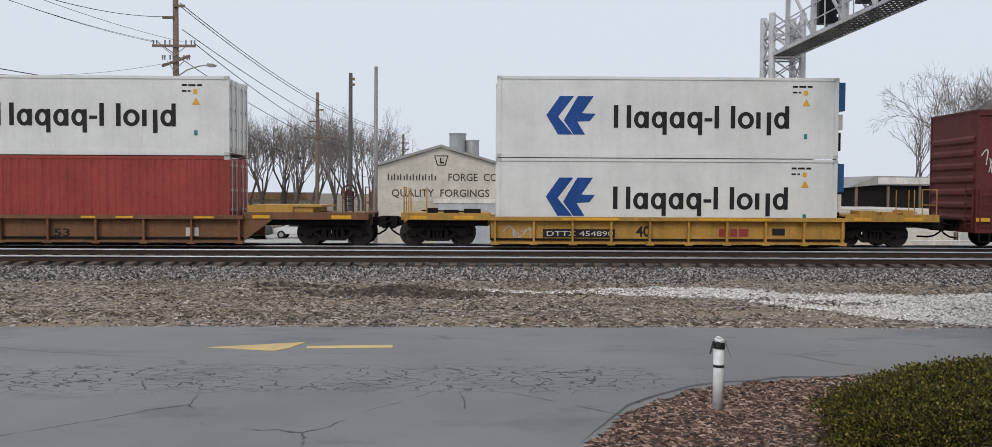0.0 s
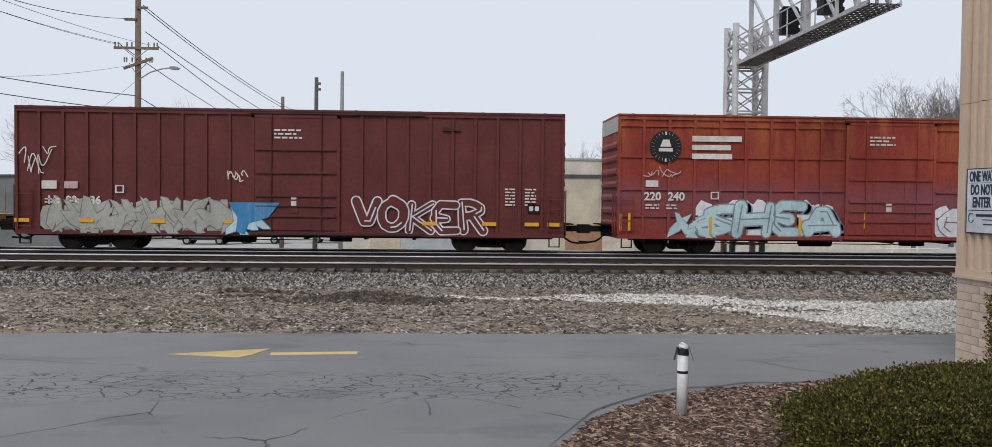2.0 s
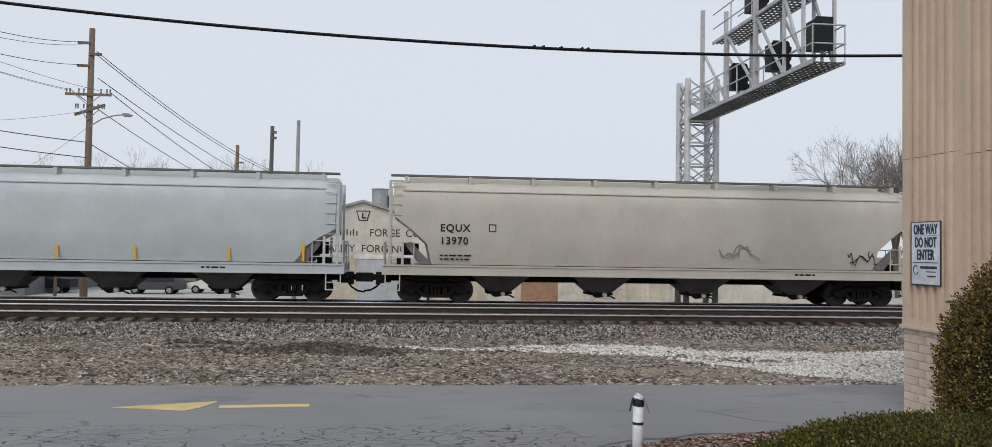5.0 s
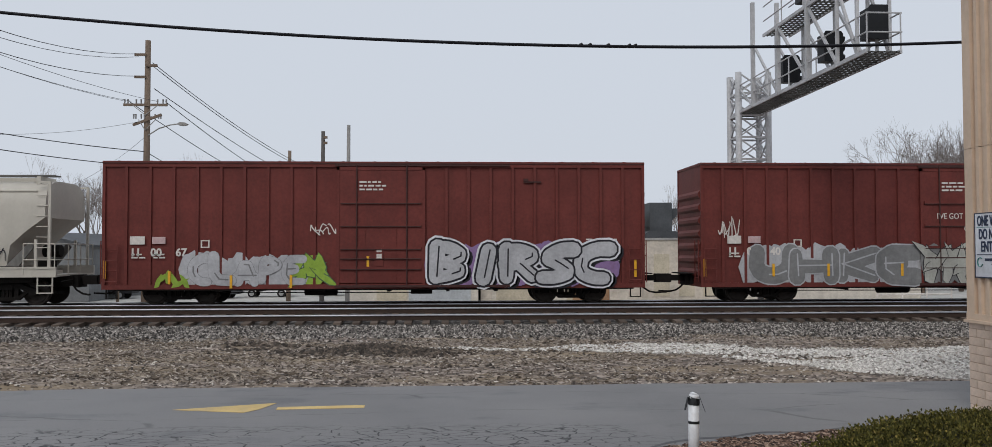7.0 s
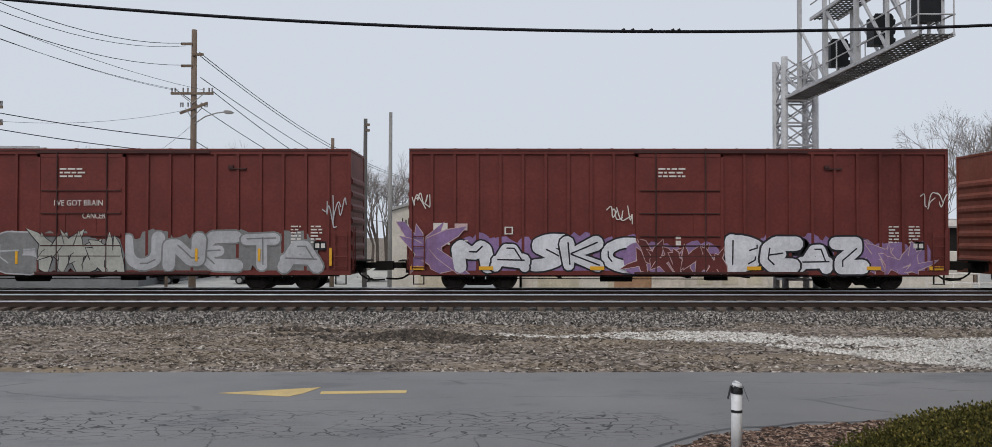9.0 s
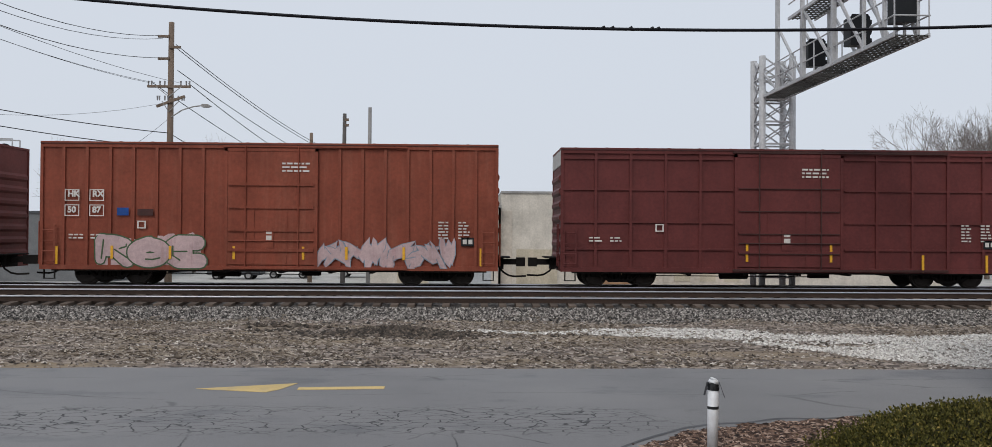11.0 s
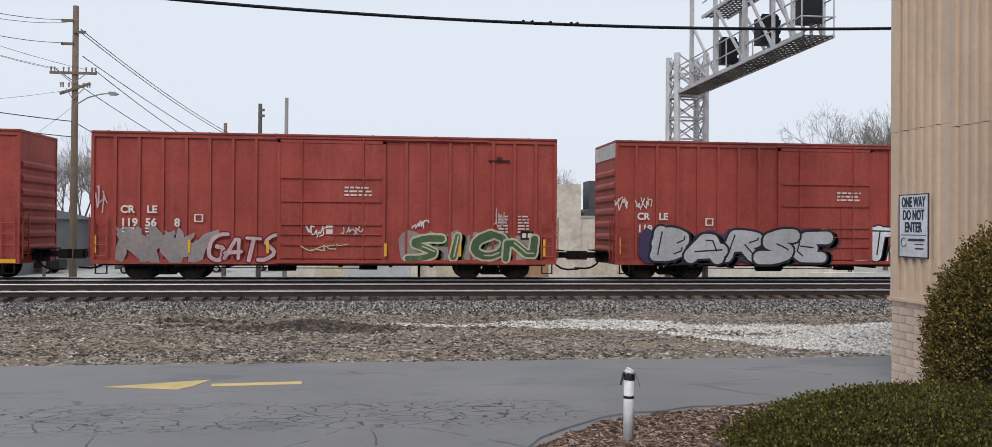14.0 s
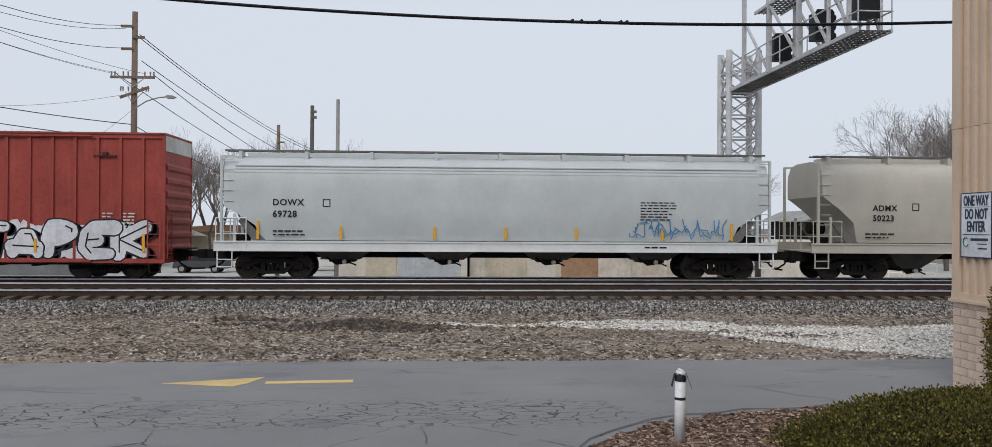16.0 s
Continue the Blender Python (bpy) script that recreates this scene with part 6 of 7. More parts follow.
F = boxcar(122.5, 19.0, BOX_BROWN, "brown high-cube boxcar with long dark grey graffiti", (8.05, 11.05), top=5.01, seed=24,
           reflectors=((0.12, 0.95, "tall"), (2.6, 0.95, "short"), (4.6, 0.95, "short"), (7.3, 0.95, "short"), (13.6, 1.05, "short"), (15.8, 1.05, "short"), (18.3, 0.9, "tall")),
           digits=(("11", 0.95, 1.72, 0.26), ("00", 1.65, 1.72, 0.26), ("40", 2.5, 1.72, 0.26)))
graffiti(F, "UHKE", 1.7, 8.0, 0.62, 2.05, SPRAY_GREY, SPRAY_SILVER, SPRAY_SILVER, 39, 0.0, 0.2, edge=0.05)
wildstyle(F, 8.2, 11.0, 0.62, 2.05, SPRAY_STONE, SPRAY_BLACK, 40, -1.672, cloud=SPRAY_GREY)
graffiti(F, "UNETA", 11.0, 17.9, 0.62, 2.1, SPRAY_SILVER, SPRAY_GREY, SPRAY_GREY, 41, 0.0, 0.18, edge=0.06)
lettering("slogan", "I'VE GOT BRAIN", 0.2, INK_WHITE, F, 8.6, -1.652, 3.0, width=1.7)
lettering("slogan", "CANCER!", 0.2, INK_WHITE, F, 9.6, -1.652, 2.55, width=0.85)
scribble(F, 0.6, 2.2, 0.7, 0.9, INK_WHITE, 10)
scribble(F, 18.0, 2.2, 0.7, 1.2, SPRAY_SILVER, 11)

G = boxcar(143.55, 18.95, BOX_BROWN, "brown high-cube boxcar with purple and white graffiti", (8.0, 11.0), top=5.02, seed=25,
           reflectors=flats((0.3, 2.7, 6.6, 12.1, 16.3, 18.5), 0.75), digits=())
graffiti(G, "MASKC", 1.6, 8.0, 0.6, 1.95, SPRAY_WHITE, SPRAY_BLACK, SPRAY_PURPLE, 42, 0.0, 0.2, edge=0.06)
wildstyle(G, 7.9, 11.0, 0.6, 1.7, BOX_DARK, SPRAY_PINK, 43, -1.672, cloud=SPRAY_PURPLE)
graffiti(G, "BEAZ", 11.1, 16.0, 0.6, 1.95, SPRAY_WHITE, SPRAY_BLACK, SPRAY_PURPLE, 44, 0.1, 0.2, edge=0.07, shadow=SPRAY_BLACK)
wildstyle(G, 15.8, 18.0, 0.6, 1.7, SPRAY_PURPLE, SPRAY_PINK, 45, cloud=SPRAY_PURPLE)
wildstyle(G, 0.1, 1.4, 0.6, 2.3, SPRAY_PURPLE, SPRAY_PINK, 145)
scribble(G, 0.1, 2.9, 0.6, 0.6, INK_WHITE, 12)
scribble(G, 18.0, 2.8, 0.8, 0.8, INK_WHITE, 13)
scribble(G, 7.0, 2.3, 0.8, 0.8, INK_WHITE, 14)

H = boxcar(164.5, 15.9, BOX_ORANGE, "orange-brown boxcar with pale bubble graffiti", (6.4, 9.55), top=5.02, seed=26,
           reflectors=((0.6, 0.75, "tall"), (2.5, 0.95, "short"), (4.5, 0.95, "short"), (6.7, 0.95, "short"), (9.1, 0.95, "short"), (10.6, 0.95, "short"), (12.6, 0.95, "short"), (15.3, 0.75, "tall")),
           digits=(("HK", 0.95, 3.1, 0.2), ("RX", 1.8, 3.1, 0.2), ("50", 0.95, 2.55, 0.2), ("87", 1.8, 2.55, 0.2)))
graffiti(H, "ROE", 1.9, 5.6, 0.65, 1.75, SPRAY_PINK, SPRAY_OLIVE, SPRAY_PINK, 46, 0.0, 0.2, edge=0.05)
wildstyle(H, 9.6, 14.4, 0.65, 1.6, SPRAY_PINK, SPRAY_TEAL, 47)
for fx in (0.85, 1.7):
    for fz in (2.95, 2.42):
        part("stencil_box", boxes((fx, fx + 0.5, -1.606, -1.6, fz, fz + 0.03), (fx, fx + 0.5, -1.606, -1.6, fz + 0.37, fz + 0.4), (fx, fx + 0.03, -1.606, -1.6, fz + 0.03, fz + 0.37), (fx + 0.47, fx + 0.5, -1.606, -1.6, fz + 0.03, fz + 0.37)), INK_WHITE, H)

part("blue_patch", boxes((2.65, 3.05, -1.606, -1.6, 2.45, 2.72)), LOGO_BLUE, H, "square of blue paint")
part("brown_patch", boxes((3.35, 3.9, -1.606, -1.6, 2.45, 2.68)), RIB_DARK, H)
for car, px in ((A, 0.9), (E, 0.95), (F, 0.95), (G, 0.85)):
    part("pale_patch", boxes((px, px + 0.5, -1.606, -1.6, 2.12, 2.4)), INK_WHITE, car, "pale painted-over patch")
    part("pale_patch", boxes((px + 0.75, px + 1.2, -1.606, -1.6, 2.14, 2.38)), SPRAY_PINK, car)
for car, bx in ((A, 14.55), (E, 14.55), (F, 14.7), (G, 14.6)):
    part("hanger_bracket", boxes((bx, bx + 0.62, -1.62, -1.53, 4.28, 4.33), (bx, bx + 0.16, -1.64, -1.53, 4.33, 4.42)), RIB_DARK, car, "small door stop bracket")

I = boxcar(182.6, 16.4, BOX_DARK, "dark maroon boxcar with panelled sides", (6.2, 10.0), "panel", 1.3, 4.95, GALV, seed=27,
           reflectors=((6.6, 0.95, "tall"), (9.6, 0.95, "tall"), (12.9, 0.6, "tall"), (15.2, 0.6, "tall")), digits=())
scribble(I, 15.7, 2.4, 0.6, 0.4, INK_WHITE, 15)

J = boxcar(201.2, 15.75, BOX_RED, "faded red boxcar with grey outline graffiti", (6.2, 9.8), top=5.05, seed=28,
           reflectors=((0.85, 0.65, "tall"), (4.0, 0.75, "short"), (9.5, 1.0, "short"), (11.9, 0.85, "short"), (14.9, 0.9, "tall"), (0.3, 0.6, "flat"), (15.4, 0.6, "flat")),
           digits=(("AO", 0.95, 2.52, 0.26), ("K", 1.8, 2.52, 0.26), ("15", 1.1, 2.07, 0.26), ("198", 1.8, 2.07, 0.26)))
graffiti(J, "NESK", 2.5, 5.9, 0.62, 1.75, SPRAY_DUSTY, SPRAY_SILVER, None, 48, 0.0, 0.12, edge=0.035)
graffiti(J, "WSRE", 6.6, 8.9, 0.85, 2.0, SPRAY_SILVER, SPRAY_BLACK, None, 49, 0.1, 0.19, y=-1.69, edge=0.045)
graffiti(J, "CML", 9.9, 12.3, 0.75, 1.95, SPRAY_DUSTY, SPRAY_SILVER, None, 50, 0.0, 0.12, edge=0.04)
graffiti(J, "O", 12.2, 13.2, 0.75, 1.4, SPRAY_DUSTY, SPRAY_SILVER, None, 150, 0.0, 0.14, edge=0.04)

K = boxcar(219.2, 15.85, BOX_RED, "faded red boxcar with blue and olive graffiti", (6.15, 9.75), top=5.05, end_cap=GALV, seed=29,
           reflectors=((0.15, 0.95, "tall"), (3.2, 0.95, "short"), (5.8, 0.95, "short"), (9.8, 0.85, "short"), (12.4, 0.85, "short"), (15.4, 0.85, "tall")),
           digits=(("CR", 0.95, 2.3, 0.24), ("LE", 1.8, 2.3, 0.24), ("119", 0.95, 1.85, 0.26), ("56", 1.75, 1.85, 0.26), ("8", 2.7, 1.85, 0.26)))
wildstyle(K, 0.9, 3.8, 0.62, 1.7, SPRAY_DUSTY, SPRAY_TEAL, 51)
graffiti(K, "GATS", 3.7, 6.0, 0.62, 1.65, SPRAY_PINK, SPRAY_RED, None, 52, 0.2, 0.13, edge=0.05)
graffiti(K, "SION", 10.4, 15.0, 0.62, 1.7, SPRAY_OLIVE, SPRAY_CREAM, SPRAY_DUSTY, 53, 0.25, 0.13, edge=0.07, shadow=SPRAY_OLIVE)
scribble(K, 6.9, 3.8, 1.1, 0.9, SPRAY_PINK, 16)

M = boxcar(237.2, 15.8, BOX_RED, "faded red boxcar with black and white graffiti", (6.15, 9.75), top=5.06, end_cap=GALV, seed=30,
           reflectors=((0.15, 0.95, "tall"), (3.4, 0.95, "short"), (7.7, 1.1, "short"), (11.5, 0.95, "short"), (15.1, 0.95, "tall")),
           digits=(("CR", 0.8, 2.2, 0.24), ("LE", 1.6, 2.2, 0.24), ("119", 0.8, 1.75, 0.26), ("62", 1.6, 1.75, 0.26)))
graffiti(M, "BARSE", 1.2, 7.8, 0.62, 1.9, SPRAY_SILVER, SPRAY_BLACK, SPRAY_NAVY, 57, 0.35, 0.19, y=-1.69, edge=0.085, shadow=SPRAY_BLACK)
graffiti(M, "TAPEK", 9.3, 15.2, 0.62, 2.05, SPRAY_WHITE, SPRAY_BLACK, SPRAY_WHITE, 55, 0.1, 0.23, edge=0.055, shadow=SPRAY_BLACK)
for car, bx in ((J, 13.2), (K, 13.4), (M, 13.4)):
    part("hanger_bracket", boxes((bx, bx + 0.75, -1.62, -1.53, 4.22, 4.27), (bx + 0.3, bx + 0.46, -1.64, -1.53, 4.27, 4.38)), RIB_DARK, car, "small door stop bracket")
for k, (sx, sz) in enumerate(((4.7, 2.55), (5.9, 2.45), (7.3, 2.6), (8.3, 2.6))):
    scribble(J, sx, sz, 0.5, 0.35, INK_WHITE, 170 + k, -1.69 if sx > 6.2 else -1.606)
scribble(J, 1.75, 1.45, 0.8, 0.5, INK_WHITE, 175)
scribble(J, 0.05, 2.7, 0.5, 0.5, SPRAY_PINK, 176)
scribble(K, 0.1, 2.2, 0.4, 1.2, SPRAY_PINK, 177)
scribble(K, 7.0, 1.5, 0.7, 0.4, INK_WHITE, 178, -1.69)
scribble(K, 8.2, 1.6, 0.8, 0.3, INK_WHITE, 179, -1.69)
scribble(K, 7.0, 1.0, 1.3, 0.3, SPRAY_CREAM, 180, -1.69)
scribble(K, 10.7, 1.8, 0.5, 0.35, INK_WHITE, 181)
scribble(K, 13.6, 1.8, 0.4, 0.8, SPRAY_PINK, 182)
scribble(M, 0.0, 2.5, 0.4, 0.5, INK_WHITE, 183)
scribble(M, 0.7, 2.5, 0.6, 0.5, INK_WHITE, 17)


def hopper(x0, length, paint, label, marks, seed, smooth_end=False, seams=(), reflectors=(), sill_paint=None, low=0.4):
    """A covered hopper: bulging tank on a deep side sill, sloped ends, four bottom gates, roof walk."""
    L = length
    car = rolling(thing("covered_hopper", label, "hopper car", "freight cars of the train"), x0)
    cut = ((1.38, 1.62), (1.9, 1.4), (2.3, 0.8), (2.55, 0.34), (4.4, 0.3)) if smooth_end else ((1.38, 1.72), (2.1, 1.55), (2.6, 1.0), (3.05, 0.4), (4.4, 0.36))
    levels = [(z, w, float(np.interp(z, [c[0] for c in cut], [c[1] for c in cut]))) for z, w in ((1.38, 1.44), (1.6, 1.5), (1.9, 1.55), (2.1, 1.57), (2.3, 1.59), (2.55, 1.6), (2.6, 1.6), (3.05, 1.6), (3.5, 1.585), (3.8, 1.54), (4.02, 1.44), (4.2, 1.25), (4.3, 1.0), (4.36, 0.6))]
    bm = bmesh.new()
    rings = []
    for z, w, e in levels:
        rings.append([bm.verts.new(p) for p in ((e, -w, z), (L - e, -w, z), (L - e, w, z), (e, w, z))])
    for a, b in zip(rings, rings[1:]):
        for i in range(4):
            j = (i + 1) % 4
            bm.faces.new((a[i], a[j], b[j], b[i]))
    bm.faces.new(rings[0][::-1])
    bm.faces.new(rings[-1])
    body = part("tank", bm, paint, car, smooth=True)
    body.data.set_sharp_from_angle(angle=radians(35))
    sp = sill_paint or paint
    for sg in (-1, 1):
        part("side_sill", boxes((0.0, L, min(sg * 1.5, sg * 1.6), max(sg * 1.5, sg * 1.6), 1.0, 1.36)), sp, car, "deep side sill")
    part("sill_flange", boxes((0.0, L, -1.63, -1.6, 1.3, 1.36)), sp, car)
    part("sill_flange", boxes((0.0, L, -1.63, -1.6, 1.0, 1.05)), sp, car)
    for z in seams:
        part("seam", boxes((0.7, L - 0.7, -1.6 + (z - 3.5) * 0.18, -1.4, z, z + 0.035)), paint, car)
    # roof walk on brackets, hatches
    bm = boxes((0.25, L - 0.25, -0.75, -0.72, 4.5, 4.56), (0.25, L - 0.25, -1.12, -1.09, 4.5, 4.56))
    k = 0.25
    while k < L - 0.3:
        cube(bm, k, k + 0.06, -1.09, -0.75, 4.51, 4.54)
        k += 0.14
    part("roof_walk", bm, HATCH, car, "grating walkway along the roof")
    br = mesh_of("walk_bracket", boxes((-0.06, 0.06, -1.2, -0.7, 4.22, 4.5)), paint)
    for i in range(9):
        share("walk_bracket", br, car, 0.8 + (L - 1.6) * i / 8)
    part("hatch_trough", boxes((0.9, L - 0.9, -0.35, 0.35, 4.34, 4.52)), paint, car)
    # four outlets
    for i in range(4):
        cx = L * (0.215 + 0.19 * i)
        bm = bmesh.new()
        v0 = [bm.verts.new((cx + sx * 1.45, sy * 1.35, 1.36)) for sx, sy in ((-1, -1), (1, -1), (1, 1), (-1, 1))]
        v1 = [bm.verts.new((cx + sx * (0.42 if low < 0.5 else 0.62), sy * 0.45, low)) for sx, sy in ((-1, -1), (1, -1), (1, 1), (-1, 1))]
        for a in range(4):
            b = (a + 1) % 4
            bm.faces.new((v0[a], v0[b], v1[b], v1[a]))
        bm.faces.new(v1)
        bm.faces.new(v0[::-1])
        chute = part("outlet", bm, HATCH, car, "grimy sloped discharge chute")
        bm = boxes((cx - 0.45, cx + 0.45, -0.55, 0.55, low - 0.08, low), (cx - 0.3, cx + 0.34, -0.6, -0.56, low - 0.14, low - 0.02))
        rod(bm, (cx - 0.55, -0.62, low + 0.1), (cx - 0.2, -0.62, low - 0.16), 0.03, 6)
        rod(bm, (cx - 0.2, -0.62, low - 0.16), (cx + 0.3, -0.62, low - 0.1), 0.035, 6)
        rod(bm, (cx + 0.3, -0.62, low - 0.1), (cx + 0.52, -0.62, low - 0.2), 0.03, 6)
        part("gate", bm, UNDER, chute)
        bm = bmesh.new()
        rod(bm, (cx + 0.1, -0.75, low - 0.07), (cx + 0.1, -0.6, low - 0.07), 0.08, 12)
        part("gate_cap", bm, INK_WHITE, chute, "pale gate cap")
    part("centre_sill", boxes((0.2, L - 0.2, -0.3, 0.3, 0.75, 1.05), (0.9, 3.0, -1.3, 1.3, 0.8, 1.04), (L - 3.0, L - 0.9, -1.3, 1.3, 0.8, 1.04)), UNDER, car)
    # open ends: platform, bolster, corner posts, railings, ladders, slope braces
    for m, o in ((1, 0.0), (-1, L)):
        def X(d):
            return o + m * d

        def bx(a, b, *r):
            lo, hi = sorted((X(a), X(b)))
            return (lo, hi, *r)
        part("end_platform", boxes(bx(0.0, 1.2, -1.5, 1.5, 1.02, 1.08), bx(1.0, 3.0, -1.2, 1.2, 1.05, 1.2)), sp, car)
        for yy in (-1.55, 1.55):
            for kind, a, b, w in (("corner_post", (X(0.25), yy, 1.06), (X(0.25), yy, 4.3), 0.09), ("end_post", (X(0.7), yy, 1.36), (X(0.7), yy, 2.3), 0.09), ("top_brace", (X(0.25), yy, 4.28), (X(0.7), yy, 4.28), 0.07)):
                bm = bmesh.new()
                beam(bm, a, b, w)
                part(kind, bm, paint, car)
        bm = bmesh.new()
        for yy in (-1.57, -0.5, 0.5, 1.57):
            rod(bm, (X(0.06), yy, 1.06), (X(0.06), yy, 2.15), 0.02, 6)
        for zz in (1.6, 2.15):
            rod(bm, (X(0.06), -1.57, zz), (X(0.06), 1.57, zz), 0.02, 6)
            rod(bm, (X(0.06), -1.57, zz), (X(1.1), -1.6, zz), 0.02, 6)
        rod(bm, (X(1.1), -1.6, 1.06), (X(1.1), -1.6, 2.15), 0.02, 6)
        part("end_railing", bm, sp, car)
        for i in range(9):
            bm = bmesh.new()
            rod(bm, (X(0.27), -1.62, 1.3 + 0.36 * i), (X(0.66), -1.62, 1.3 + 0.36 * i), 0.016, 6)
            part("ladder_rung", bm, paint, car)
        bm = bmesh.new()
        prism(bm, ((X(1.75), 1.38), (X(0.95), 2.2), (X(0.8), 2.05), (X(1.3), 1.38)), -1.5, -1.42)
        part("slope_gusset", bm, HATCH, car)
        bm = bmesh.new()
        prism(bm, ((X(1.75), 1.38), (X(0.95), 2.2), (X(0.8), 2.05), (X(1.3), 1.38)), 1.42, 1.5)
        part("slope_gusset", bm, HATCH, car)
        bm = boxes(bx(0.1, 0.14, -1.6, -1.56, 0.45, 1.0), bx(0.6, 0.64, -1.6, -1.56, 0.45, 1.0), bx(0.1, 0.64, -1.62, -1.54, 0.44, 0.48), bx(0.1, 0.64, -1.62, -1.54, 0.7, 0.73))
        part("sill_step", bm, sp, car)
        bm = bmesh.new()
        rod(bm, (X(0.7), 0.4, 1.9), (X(1.3), 0.4, 1.9), 0.22, 12)
        part("air_reservoir", bm, UNDER, car)
        bm = bmesh.new()
        cube(bm, min(X(0.5), X(1.0)), max(X(0.5), X(1.0)), -0.8, -0.4, 1.2, 1.6)
        part("brake_gear", bm, UNDER, car)
    trucks(car, (1.9, L - 1.9))
    couplers(car, 0, L)
    for x, z, kind in reflectors:
        share("reflector", REFLECTOR if kind == "tall" else REFLECTOR_S, car, x, -1.602 if z > 1.3 else -1.604, z)
    for txt, x, z, s in marks:
        yy = -max(float(np.interp(h, [l[0] for l in levels], [l[1] for l in levels])) for h in (z, z + s)) - 0.008
        lettering("reporting_mark", txt, s, INK_BLACK, car, x, yy - 0.004, z, bold=0.007, spacing=1.12)
    print_bars(car, 2.0, 1.68, 1.1, 2, INK_BLACK, seed, 0.05, 0.13, -1.545)
    print_bars(car, L - 4.8, 1.15, 0.9, 1, INK_BLACK, seed + 1, 0.06, 0.1, -1.602)
    part("panel_frame", boxes((3.72, 3.75, -1.612, -1.6, 2.55, 2.82), (3.95, 3.98, -1.612, -1.6, 2.55, 2.82), (3.75, 3.95, -1.612, -1.6, 2.55, 2.58), (3.75, 3.95, -1.612, -1.6, 2.79, 2.82)), INK_BLACK, car)
    return car


refl = tuple((x, 1.42, "short") for x in (4.35, 7.6, 10.1, 12.6, 15.7)) + ((1.5, 1.42, "tall"), (18.2, 1.42, "tall"))
C = hopper(59.4, 19.6, HOP_GREY, "pale grey covered hopper with yellow reflectors", (("MLLX", 2.0, 2.5, 0.22), ("24085", 2.0, 2.08, 0.22)), 61, smooth_end=True, seams=(3.95,), reflectors=refl)
D = hopper(80.3, 19.8, HOP_BEIGE, "beige covered hopper with faint pencil graffiti", (("EQUX", 2.0, 2.55, 0.25), ("13970", 2.0, 2.1, 0.25)), 62, seams=(3.95,))
scribble(D, 12.2, 1.6, 1.2, 0.7, SPRAY_GREY, 18, -1.61)
scribble(D, 17.0, 1.5, 1.0, 0.6, SPRAY_BLACK, 19, -1.57)
N = hopper(254.65, 19.85, HOP_LIGHT, "white covered hopper with seamed sides and blue scribbles", (("DOWX", 2.0, 2.6, 0.21), ("69728", 2.0, 2.2, 0.21)), 63, smooth_end=True, seams=(3.72, 3.84, 3.96), reflectors=refl, sill_paint=HOP_SILL, low=0.68)
for i in range(4):
    scribble(N, 14.4 + 0.9 * i, 1.45, 0.9, 0.75, SPRAY_BLUE, 70 + i, -1.61)
print_bars(N, 14.9, 2.75, 1.3, 7, INK_BLACK, 74, 0.04, 0.1, -1.606)
O = hopper(275.8, 19.8, HOP_BEIGE, "beige covered hopper with black stencilled marks", (("ADMX", 2.25, 2.54, 0.2), ("50223", 2.25, 2.18, 0.2)), 64)


